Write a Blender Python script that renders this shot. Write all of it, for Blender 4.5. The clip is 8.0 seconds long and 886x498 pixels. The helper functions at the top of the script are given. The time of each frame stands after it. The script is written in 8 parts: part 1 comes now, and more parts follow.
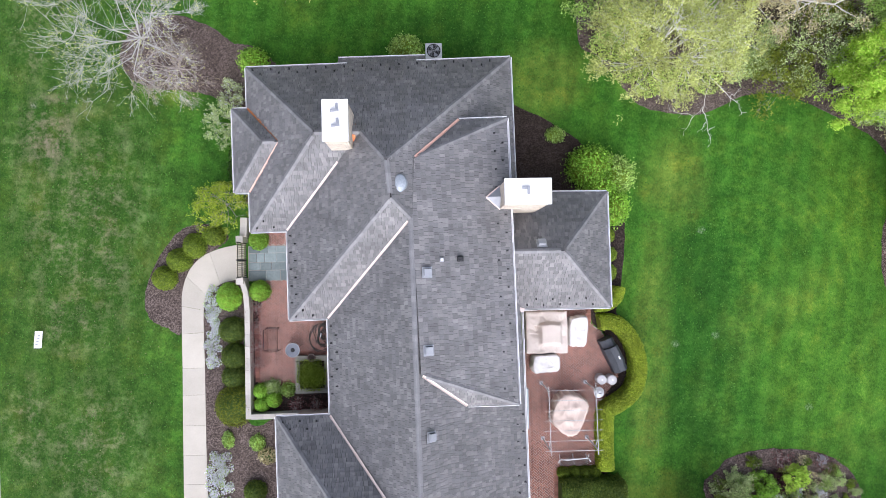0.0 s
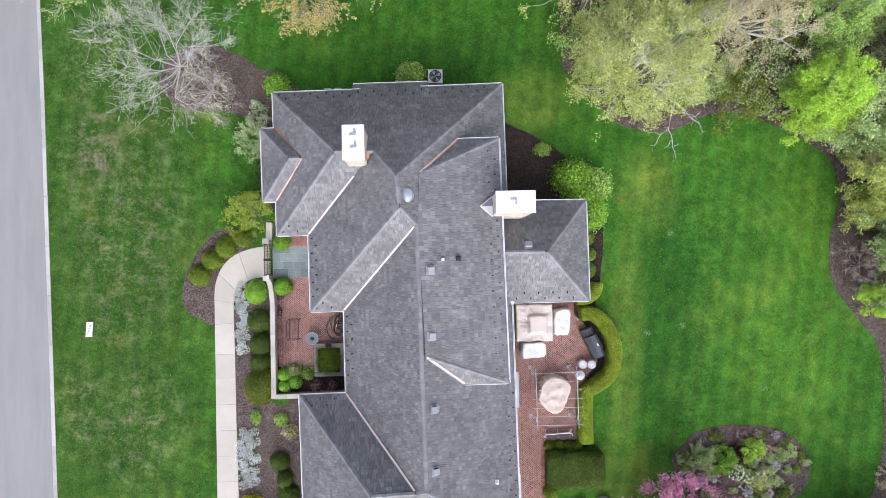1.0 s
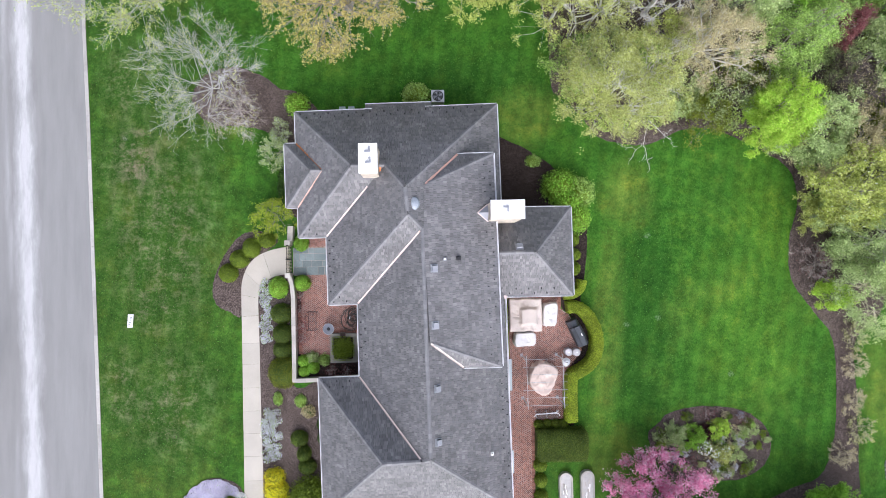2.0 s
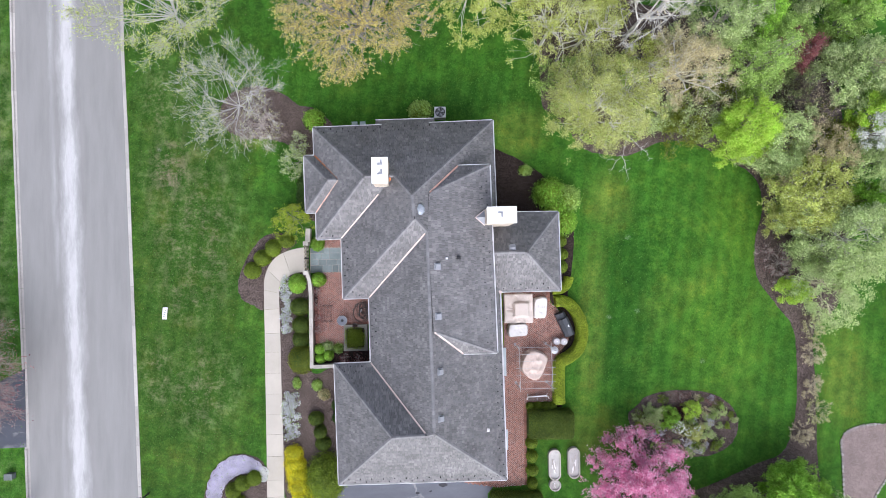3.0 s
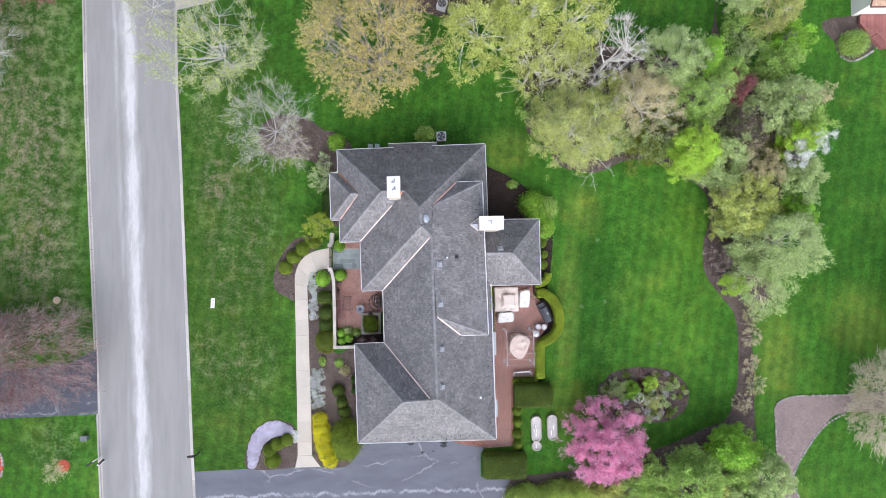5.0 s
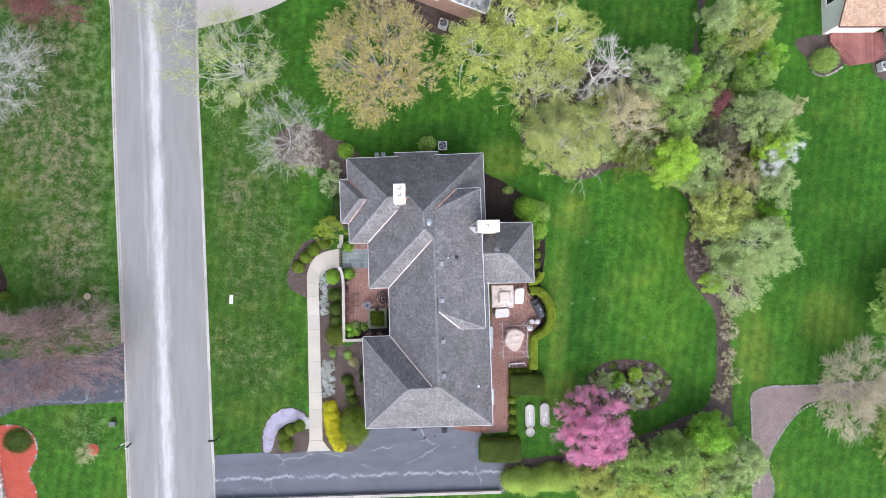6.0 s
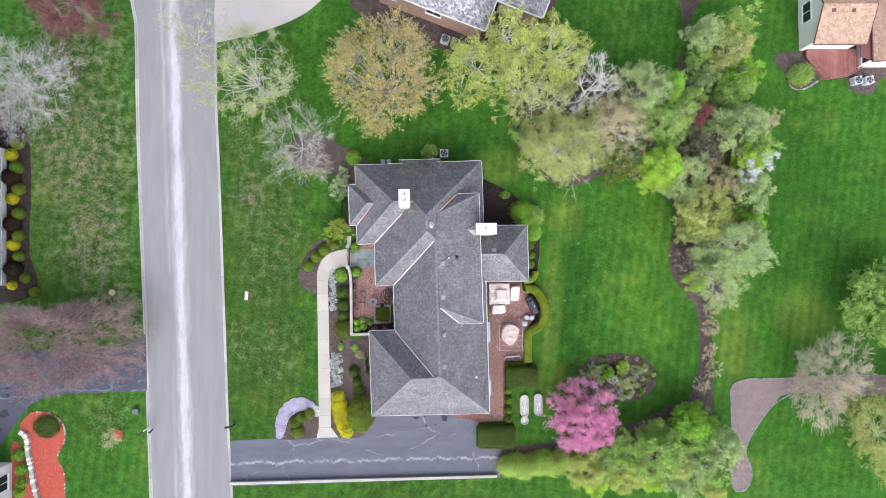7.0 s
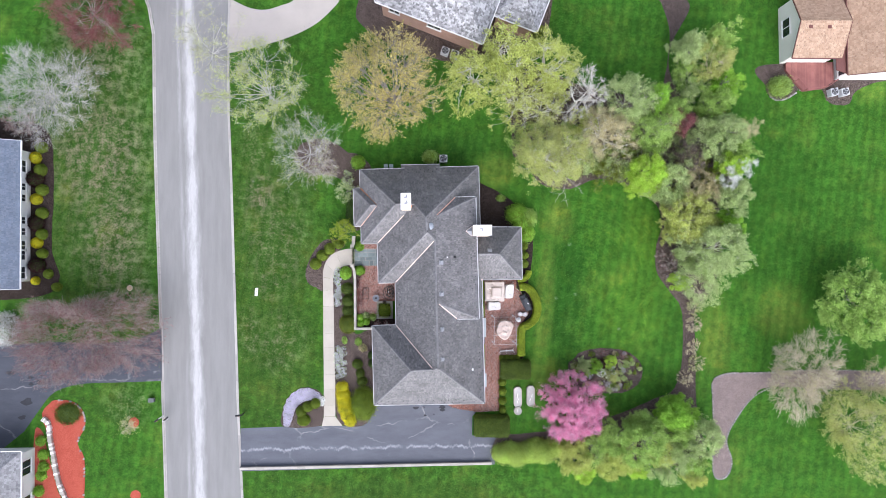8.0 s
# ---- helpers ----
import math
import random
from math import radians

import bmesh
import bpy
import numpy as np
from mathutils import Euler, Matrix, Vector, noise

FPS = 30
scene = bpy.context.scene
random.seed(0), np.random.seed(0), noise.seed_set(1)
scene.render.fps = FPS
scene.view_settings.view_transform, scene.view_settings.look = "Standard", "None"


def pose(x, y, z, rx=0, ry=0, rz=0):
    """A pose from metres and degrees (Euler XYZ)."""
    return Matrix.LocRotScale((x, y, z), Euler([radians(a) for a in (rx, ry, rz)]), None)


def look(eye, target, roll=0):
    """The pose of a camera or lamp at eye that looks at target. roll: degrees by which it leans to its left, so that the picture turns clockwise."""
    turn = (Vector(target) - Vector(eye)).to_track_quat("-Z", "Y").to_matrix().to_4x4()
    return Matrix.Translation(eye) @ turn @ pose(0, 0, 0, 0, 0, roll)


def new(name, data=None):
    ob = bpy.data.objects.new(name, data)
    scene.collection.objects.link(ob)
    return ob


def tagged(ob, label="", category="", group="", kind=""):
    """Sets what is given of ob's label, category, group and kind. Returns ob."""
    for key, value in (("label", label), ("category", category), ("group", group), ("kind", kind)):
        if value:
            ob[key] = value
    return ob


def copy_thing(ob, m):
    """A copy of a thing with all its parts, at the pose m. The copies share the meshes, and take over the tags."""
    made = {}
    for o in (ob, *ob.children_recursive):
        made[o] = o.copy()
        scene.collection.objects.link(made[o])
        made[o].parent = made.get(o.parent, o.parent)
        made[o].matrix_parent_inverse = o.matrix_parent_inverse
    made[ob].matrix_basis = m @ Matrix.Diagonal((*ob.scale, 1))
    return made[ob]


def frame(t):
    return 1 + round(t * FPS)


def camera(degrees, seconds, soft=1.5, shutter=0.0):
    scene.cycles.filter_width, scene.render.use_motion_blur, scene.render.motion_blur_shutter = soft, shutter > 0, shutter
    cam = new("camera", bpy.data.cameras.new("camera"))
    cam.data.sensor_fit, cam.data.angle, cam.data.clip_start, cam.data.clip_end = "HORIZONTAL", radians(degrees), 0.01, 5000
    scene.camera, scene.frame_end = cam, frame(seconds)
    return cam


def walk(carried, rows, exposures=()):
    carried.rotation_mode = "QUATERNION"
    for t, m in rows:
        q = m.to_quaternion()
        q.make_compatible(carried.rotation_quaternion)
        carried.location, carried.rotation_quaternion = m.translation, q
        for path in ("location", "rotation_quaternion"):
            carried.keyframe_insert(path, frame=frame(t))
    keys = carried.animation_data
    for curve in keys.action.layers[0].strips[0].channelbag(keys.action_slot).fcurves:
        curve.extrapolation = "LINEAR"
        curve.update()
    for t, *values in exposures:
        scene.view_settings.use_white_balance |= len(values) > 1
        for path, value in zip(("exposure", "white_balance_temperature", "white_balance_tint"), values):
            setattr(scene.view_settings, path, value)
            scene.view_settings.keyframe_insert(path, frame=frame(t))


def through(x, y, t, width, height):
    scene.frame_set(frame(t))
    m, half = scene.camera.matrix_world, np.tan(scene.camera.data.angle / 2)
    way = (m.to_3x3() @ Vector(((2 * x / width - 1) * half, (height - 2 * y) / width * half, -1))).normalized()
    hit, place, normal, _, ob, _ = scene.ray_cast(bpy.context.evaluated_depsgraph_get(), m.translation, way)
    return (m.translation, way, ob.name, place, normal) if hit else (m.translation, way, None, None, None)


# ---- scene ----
cam = camera(71.0, 8.0, soft=0.55)
# seconds, x, y, z, and the turn about x, y, z in degrees
PATH = [
    (0.0, -0.000, -0.000, 32.787, 1.695, -1.223, -1.144),
    (0.5, -0.081, 0.021, 34.901, 1.633, -1.241, -1.165),
    (1.0, -0.159, -0.000, 37.337, 1.572, -1.263, -1.174),
    (1.5, -0.271, 0.010, 39.640, 1.514, -1.298, -1.162),
    (3.0, -0.737, -0.014, 46.784, 1.350, -1.444, -1.105),
    (3.5, -0.850, -0.018, 49.266, 1.310, -1.491, -1.088),
    (4.0, -0.954, -0.039, 51.548, 1.285, -1.540, -1.085),
    (4.5, -1.085, -0.058, 53.841, 1.267, -1.590, -1.077),
    (6.0, -1.539, -0.043, 60.782, 1.217, -1.717, -0.985),
    (6.5, -1.699, -0.039, 62.890, 1.201, -1.745, -0.887),
    (7.0, -1.830, -0.045, 65.148, 1.187, -1.770, -0.739),
    (7.5, -1.891, -0.068, 67.170, 1.176, -1.804, -0.571),
    (8.0, -1.905, -0.123, 69.082, 1.165, -1.838, -0.407),
]
EXPOSURE = 0.80
walk(cam, [(t, pose(x, y, z, rx, ry, rz)) for t, x, y, z, rx, ry, rz in PATH], [(t, EXPOSURE + d, 5830.0, 16.0) for t, d in ((0.0, 0.0), (1.0, -0.04), (2.5, -0.09), (4.0, -0.12), (6.0, -0.06), (8.0, -0.05))])

# ---- daylight: bright overcast, the sun behind thin cloud to the south ----
SUN_UP, SUN_AZ = 46.0, 177.0
world = bpy.data.worlds.new("overcast_sky")
scene.world = world
world.use_nodes = True
sky = world.node_tree.nodes.new("ShaderNodeTexSky")
sky.sky_type, sky.sun_disc = "NISHITA", False
sky.sun_elevation, sky.sun_rotation = radians(SUN_UP), radians(SUN_AZ)
sky.air_density, sky.dust_density, sky.ozone_density = 1.0, 3.5, 1.0
backlight = world.node_tree.nodes["Background"]
backlight.inputs["Strength"].default_value = 0.15
veil = world.node_tree.nodes.new("ShaderNodeHueSaturation")
veil.inputs["Saturation"].default_value = 0.42
world.node_tree.links.new(sky.outputs["Color"], veil.inputs["Color"])
world.node_tree.links.new(veil.outputs["Color"], backlight.inputs["Color"])
sun = new("sun", bpy.data.lights.new("sun", "SUN"))
sun.data.energy, sun.data.angle, sun.data.color = 1.45, radians(70), (1.0, 0.95, 0.88)
SUN_WAY = Vector((math.sin(radians(SUN_AZ)) * math.cos(radians(SUN_UP)), math.cos(radians(SUN_AZ)) * math.cos(radians(SUN_UP)), math.sin(radians(SUN_UP))))
sun.matrix_world = look(SUN_WAY * 100, (0, 0, 0))

# ---- materials ----
def nodes_of(name):
    m = bpy.data.materials.new(name)
    m.use_nodes = True
    nt = m.node_tree
    return m, nt, nt.nodes["Principled BSDF"]


def add(nt, kind, **values):
    n = nt.nodes.new(kind)
    for key, v in values.items():
        n.inputs[key.replace("_", " ")].default_value = v
    return n


def place_of(nt, stretch=(1, 1, 1), turn=0.0):
    g = nt.nodes.new("ShaderNodeNewGeometry")
    mp = nt.nodes.new("ShaderNodeMapping")
    mp.inputs["Scale"].default_value = stretch
    mp.inputs["Rotation"].default_value = (0, 0, radians(turn))
    nt.links.new(g.outputs["Position"], mp.inputs["Vector"])
    return mp.outputs["Vector"]


def noise_of(nt, where, scale, detail=4.0, rough=0.6):
    n = add(nt, "ShaderNodeTexNoise", Scale=scale, Detail=detail, Roughness=rough)
    nt.links.new(where, n.inputs["Vector"])
    return n.outputs["Fac"]


def ramp_of(nt, fac, stops):
    r = nt.nodes.new("ShaderNodeValToRGB")
    e = r.color_ramp.elements
    while len(e) < len(stops):
        e.new(0.5)
    for el, (pos, c) in zip(e, stops):
        el.position, el.color = pos, (*(c if isinstance(c, tuple) else (c, c, c)), 1)
    nt.links.new(fac, r.inputs["Fac"])
    return r.outputs["Color"]


def mix_of(nt, fac, a, b, how="MIX"):
    m = nt.nodes.new("ShaderNodeMix")
    m.data_type, m.blend_type = "RGBA", how
    for sock, v in ((m.inputs[0], fac), (m.inputs[6], a), (m.inputs[7], b)):
        if hasattr(v, "is_output"):
            nt.links.new(v, sock)
        else:
            sock.default_value = v if not isinstance(v, tuple) else (*v, 1)
    return m.outputs[2]


def bump_of(nt, bsdf, height, strength=0.4, distance=0.02):
    b = add(nt, "ShaderNodeBump", Strength=strength, Distance=distance)
    nt.links.new(height, b.inputs["Height"])
    nt.links.new(b.outputs["Normal"], bsdf.inputs["Normal"])


def math_of(nt, how, a, b):
    m = nt.nodes.new("ShaderNodeMath")
    m.operation = how
    for sock, v in zip(m.inputs, (a, b)):
        if hasattr(v, "is_output"):
            nt.links.new(v, sock)
        else:
            sock.default_value = v
    return m.outputs[0]


def island_of(nt):
    return nt.nodes.new("ShaderNodeNewGeometry").outputs["Random Per Island"]


def object_of(nt):
    return nt.nodes.new("ShaderNodeObjectInfo").outputs["Random"]


def surface(name, dark, light, coarse=0.6, fine=12.0, rough=0.8, metal=0.0, bump=0.3, depth=0.01, fine_mix=0.5, vary=0.0, each="island", spec=0.3):
    """A plain procedural surface: two colours mixed by noise at two scales, relief, and a shift from piece to piece."""
    m, nt, bsdf = nodes_of(name)
    where = place_of(nt)
    big, small = noise_of(nt, where, coarse, 3), noise_of(nt, where, fine, 5, 0.7)
    fac = mix_of(nt, fine_mix, big, small)
    col = ramp_of(nt, fac, [(0.3, dark), (0.7, light)])
    if vary:
        shift = island_of(nt) if each == "island" else object_of(nt)
        col = mix_of(nt, 1.0, col, ramp_of(nt, shift, [(0.0, 1 - vary), (1.0, 1 + vary)]), "MULTIPLY")
    nt.links.new(col, bsdf.inputs["Base Color"])
    bsdf.inputs["Roughness"].default_value = rough
    bsdf.inputs["Metallic"].default_value = metal
    bsdf.inputs["Specular IOR Level"].default_value = spec
    if bump:
        bump_of(nt, bsdf, small, bump, depth)
    return m


def leaf_material(name, shades, rough=0.5, through=0.45):
    """Foliage: each leaf takes one of several shades; a little light passes through."""
    m, nt, bsdf = nodes_of(name)
    n = len(shades)
    shades = [tuple(min(0.82, 1.55 * v) for v in c) for c in shades]
    col = ramp_of(nt, island_of(nt), [(i / max(1, n - 1), c) for i, c in enumerate(shades)])
    big = noise_of(nt, place_of(nt), 0.9, 2)
    col = mix_of(nt, 1.0, col, ramp_of(nt, big, [(0.3, 0.75), (0.7, 1.2)]), "MULTIPLY")
    nt.links.new(col, bsdf.inputs["Base Color"])
    bsdf.inputs["Roughness"].default_value = rough
    bsdf.inputs["Specular IOR Level"].default_value = 0.25
    tr = nt.nodes.new("ShaderNodeBsdfTranslucent")
    nt.links.new(col, tr.inputs["Color"])
    mx = nt.nodes.new("ShaderNodeMixShader")
    mx.inputs[0].default_value = through
    nt.links.new(bsdf.outputs[0], mx.inputs[1])
    nt.links.new(tr.outputs[0], mx.inputs[2])
    nt.links.new(mx.outputs[0], nt.nodes["Material Output"].inputs["Surface"])
    return m


def patch_of(nt, warp, x, y, rx, ry, turn=0.0):
    """A soft-edged oval on the ground, its outline broken by noise."""
    mp = nt.nodes.new("ShaderNodeMapping")
    mp.vector_type = "TEXTURE"
    mp.inputs["Location"].default_value = (x, y, 0)
    mp.inputs["Rotation"].default_value = (0, 0, radians(turn))
    mp.inputs["Scale"].default_value = (rx, ry, 1000.0)
    nt.links.new(nt.nodes.new("ShaderNodeNewGeometry").outputs["Position"], mp.inputs["Vector"])
    ln = nt.nodes.new("ShaderNodeVectorMath")
    ln.operation = "LENGTH"
    nt.links.new(mp.outputs["Vector"], ln.inputs[0])
    r = math_of(nt, "ADD", ln.outputs["Value"], math_of(nt, "MULTIPLY", math_of(nt, "SUBTRACT", warp, 0.5), 1.7))
    return ramp_of(nt, r, [(0.45, 1.0), (1.0, 0.0)])


def lawn_material():
    m, nt, bsdf = nodes_of("lawn_grass")
    where = place_of(nt)
    blades = noise_of(nt, place_of(nt, (1.0, 0.6, 1.0), 35), 13.0, 6, 0.8)
    tufts = noise_of(nt, where, 4.2, 5, 0.7)
    clumps = noise_of(nt, where, 1.1, 5, 0.65)
    fields = noise_of(nt, where, 0.17, 4, 0.6)
    mixed = mix_of(nt, 0.30, mix_of(nt, 0.38, blades, tufts), clumps)
    col = ramp_of(nt, mixed, [(0.34, (0.011, 0.046, 0.005)), (0.46, (0.027, 0.100, 0.008)), (0.54, (0.051, 0.152, 0.013)), (0.66, (0.112, 0.232, 0.032))])
    # yellower grass in broad drifts and by the terrace
    pale = ramp_of(nt, fields, [(0.54, 0.0), (0.72, 0.5)])
    for x, y, rx, ry, turn in ((11.6, -5.0, 1.3, 9.0, -4), (13.2, 4.5, 2.2, 3.0, 0), (6.2, 10.0, 3.0, 2.4, 20), (11.6, -13.2, 2.6, 3.0, 0), (31.0, -9.0, 2.4, 5.5, 0), (38.5, -6.0, 3.5, 4.0, 15)):
        pale = mix_of(nt, 1.0, pale, mix_of(nt, 1.0, patch_of(nt, mix_of(nt, 0.5, clumps, fields), x, y, rx, ry, turn), (0.75, 0.75, 0.75), "MULTIPLY"), "LIGHTEN")
    pale = mix_of(nt, 1.0, pale, ramp_of(nt, noise_of(nt, where, 0.9, 6, 0.75), [(0.32, 0.25), (0.62, 1.3)]), "MULTIPLY")
    col = mix_of(nt, pale, col, ramp_of(nt, mixed, [(0.36, (0.055, 0.110, 0.012)), (0.55, (0.145, 0.225, 0.030)), (0.68, (0.27, 0.34, 0.07))]))
    # mowing lanes
    lanes = nt.nodes.new("ShaderNodeTexWave")
    lanes.inputs["Scale"].default_value, lanes.inputs["Distortion"].default_value = 0.30, 0.8
    nt.links.new(place_of(nt, (1, 1, 1), 8), lanes.inputs["Vector"])
    col = mix_of(nt, 1.0, col, ramp_of(nt, lanes.outputs["Fac"], [(0.2, 0.92), (0.8, 1.07)]), "MULTIPLY")
    # mower tracks that follow the edge of the back lawn
    tracks = nt.nodes.new("ShaderNodeTexWave")
    tracks.wave_type, tracks.rings_direction = "RINGS", "Z"
    tracks.inputs["Scale"].default_value, tracks.inputs["Distortion"].default_value, tracks.inputs["Detail"].default_value = 0.42, 1.6, 3.0
    hub = nt.nodes.new("ShaderNodeMapping")
    hub.inputs["Location"].default_value = (-15.5, 1.5, 0)
    nt.links.new(nt.nodes.new("ShaderNodeNewGeometry").outputs["Position"], hub.inputs["Vector"])
    nt.links.new(hub.outputs["Vector"], tracks.inputs["Vector"])
    swath = mix_of(nt, 1.0, ramp_of(nt, tracks.outputs["Fac"], [(0.55, 0.0), (0.95, 0.5)]), patch_of(nt, fields, 19.5, 2.0, 8.0, 9.0), "MULTIPLY")
    swath = mix_of(nt, 1.0, swath, ramp_of(nt, noise_of(nt, where, 0.5, 4, 0.7), [(0.42, 0.0), (0.6, 1.0)]), "MULTIPLY")
    col = mix_of(nt, swath, col, mix_of(nt, 1.0, col, (1.75, 1.32, 1.25), "MULTIPLY"))
    # lush and thin drifts; the dark patch north of the house is painted shade
    col = mix_of(nt, ramp_of(nt, noise_of(nt, where, 0.62, 5, 0.7), [(0.5, 0.0), (0.66, 0.55)]), col, mix_of(nt, 1.0, col, (1.6, 1.12, 1.0), "MULTIPLY"))
    col = mix_of(nt, 1.0, col, ramp_of(nt, noise_of(nt, where, 0.33, 6, 0.68), [(0.30, 0.74), (0.5, 1.0), (0.70, 1.24)]), "MULTIPLY")
    for x, y, rx, ry, turn, tone in ((14.4, -3.0, 3.4, 9.5, -4, (0.62, 0.74, 0.75)), (21.5, -5.5, 4.5, 8.0, 0, (1.45, 1.24, 1.2)), (3.0, 12.6, 7.0, 2.0, 0, (0.75, 0.8, 0.85)), (23.0, 3.0, 2.6, 5.0, 20, (1.5, 1.2, 1.1)), (38.0, 6.0, 7.0, 13.0, 0, (0.78, 0.84, 0.8)), (18.0, 27.0, 8.0, 6.0, 0, (0.8, 0.86, 0.85))):
        col = mix_of(nt, patch_of(nt, mix_of(nt, 0.4, fields, tufts), x, y, rx, ry, turn), col, mix_of(nt, 1.0, col, tone, "MULTIPLY"))
    # a few tufts of white clover
    for x, y in ((15.1, -3.9), (12.9, -4.3), (14.5, 1.7), (20.0, -7.8), (24.5, -0.3), (-20.6, 8.9)):
        fluff = mix_of(nt, 1.0, patch_of(nt, tufts, x, y, 0.26, 0.22), ramp_of(nt, blades, [(0.45, 0.0), (0.6, 0.55)]), "MULTIPLY")
        col = mix_of(nt, fluff, col, (0.30, 0.36, 0.24))
    # dry, thin grass on the street side
    dry = None
    for x, y, rx, ry, turn in ((-36.5, 13.5, 5.0, 5.5, 0), (-37.5, 7.5, 4.0, 4.0, 30), (-34.2, 19.0, 3.0, 8.0, 0), (-33.5, 5.0, 2.2, 6.0, 0), (-20.0, 6.5, 3.2, 3.4, 0), (-18.6, -2.5, 3.4, 2.4, 0), (-20.5, 12.5, 2.4, 4.0, 0), (-21.0, -8.0, 2.0, 4.0, 0), (-33.0, -4.0, 2.2, 3.2, 0), (-18.0, 3.0, 5.0, 9.0, 0), (-17.5, -9.0, 4.0, 5.0, 0), (-34.0, -15.5, 4.0, 3.0, 0), (-37.0, 2.0, 7.0, 5.0, 0), (-37.0, 11.0, 8.0, 9.0, 0), (-38.0, 22.0, 7.0, 8.0, 0), (-34.5, -1.5, 3.5, 4.0, 0)):
        one = patch_of(nt, tufts, x, y, rx, ry, turn)
        dry = one if dry is None else mix_of(nt, 1.0, dry, one, "LIGHTEN")
    sparse = ramp_of(nt, mix_of(nt, 0.5, tufts, clumps), [(0.48, 0.0), (0.66, 0.62)])
    dry = mix_of(nt, 1.0, dry, sparse, "MULTIPLY")
    bald = None
    for x, y, rx, ry in ((-37.0, 12.0, 8.0, 10.0), (-35.5, 3.0, 5.0, 9.0), (-37.5, 23.0, 7.0, 7.0), (-33.2, -3.0, 2.0, 3.5), (-19.8, 7.5, 2.2, 3.0)):
        one = patch_of(nt, tufts, x, y, rx, ry)
        bald = one if bald is None else mix_of(nt, 1.0, bald, one, "LIGHTEN")
    bald = mix_of(nt, 1.0, bald, ramp_of(nt, mix_of(nt, 0.6, tufts, clumps), [(0.45, 0.0), (0.60, 0.78)]), "MULTIPLY")
    dry = mix_of(nt, 1.0, dry, bald, "LIGHTEN")
    col = mix_of(nt, dry, col, ramp_of(nt, mixed, [(0.35, (0.10, 0.115, 0.05)), (0.7, (0.34, 0.34, 0.205))]))
    # thinner, duller turf along the street
    thin = None
    for x, y, rx, ry in ((-19.0, 0.0, 8.5, 34.0), (-38.0, 6.0, 10.0, 30.0), (-6.0, -27.0, 24.0, 5.0)):
        one = patch_of(nt, clumps, x, y, rx, ry)
        thin = one if thin is None else mix_of(nt, 1.0, thin, one, "LIGHTEN")
    col = mix_of(nt, mix_of(nt, 1.0, thin, (0.9, 0.9, 0.9), "MULTIPLY"), col, mix_of(nt, 1.0, col, (0.98, 0.73, 0.98), "MULTIPLY"))
    nt.links.new(col, bsdf.inputs["Base Color"])
    bsdf.inputs["Roughness"].default_value = 0.85
    bsdf.inputs["Specular IOR Level"].default_value = 0.15
    bump_of(nt, bsdf, mix_of(nt, 0.5, blades, tufts), 0.9, 0.09)
    return m


def shingle_material(name, shades, dirt=0.25, each="island"):
    m, nt, bsdf = nodes_of(name)
    col = ramp_of(nt, island_of(nt) if each == "island" else object_of(nt), [(i / (len(shades) - 1), c) for i, c in enumerate(shades)])
    where = place_of(nt)
    grit, blot = noise_of(nt, where, 45.0, 4, 0.8), noise_of(nt, where, 0.7, 5, 0.65)
    col = mix_of(nt, 1.0, col, ramp_of(nt, grit, [(0.3, 0.78), (0.7, 1.22)]), "MULTIPLY")
    col = mix_of(nt, 1.0, col, ramp_of(nt, blot, [(0.3, 1 - dirt), (0.7, 1 + dirt)]), "MULTIPLY")
    nt.links.new(col, bsdf.inputs["Base Color"])
    bsdf.inputs["Roughness"].default_value = 0.62
    bsdf.inputs["Specular IOR Level"].default_value = 0.6
    bump_of(nt, bsdf, grit, 0.35, 0.006)
    return m


def mulch_material(name, dark, mid, light):
    m, nt, bsdf = nodes_of(name)
    where = place_of(nt)
    v = nt.nodes.new("ShaderNodeTexVoronoi")
    v.inputs["Scale"].default_value = 23.0
    nt.links.new(where, v.inputs["Vector"])
    chip = nt.nodes.new("ShaderNodeSeparateColor")
    nt.links.new(v.outputs["Color"], chip.inputs[0])
    fac = mix_of(nt, 0.45, chip.outputs[0], noise_of(nt, where, 1.1, 5, 0.7))
    col = ramp_of(nt, fac, [(0.2, dark), (0.55, mid), (0.9, light)])
    nt.links.new(col, bsdf.inputs["Base Color"])
    bsdf.inputs["Roughness"].default_value = 0.95
    bsdf.inputs["Specular IOR Level"].default_value = 0.1
    bump_of(nt, bsdf, chip.outputs[0], 0.8, 0.03)
    return m


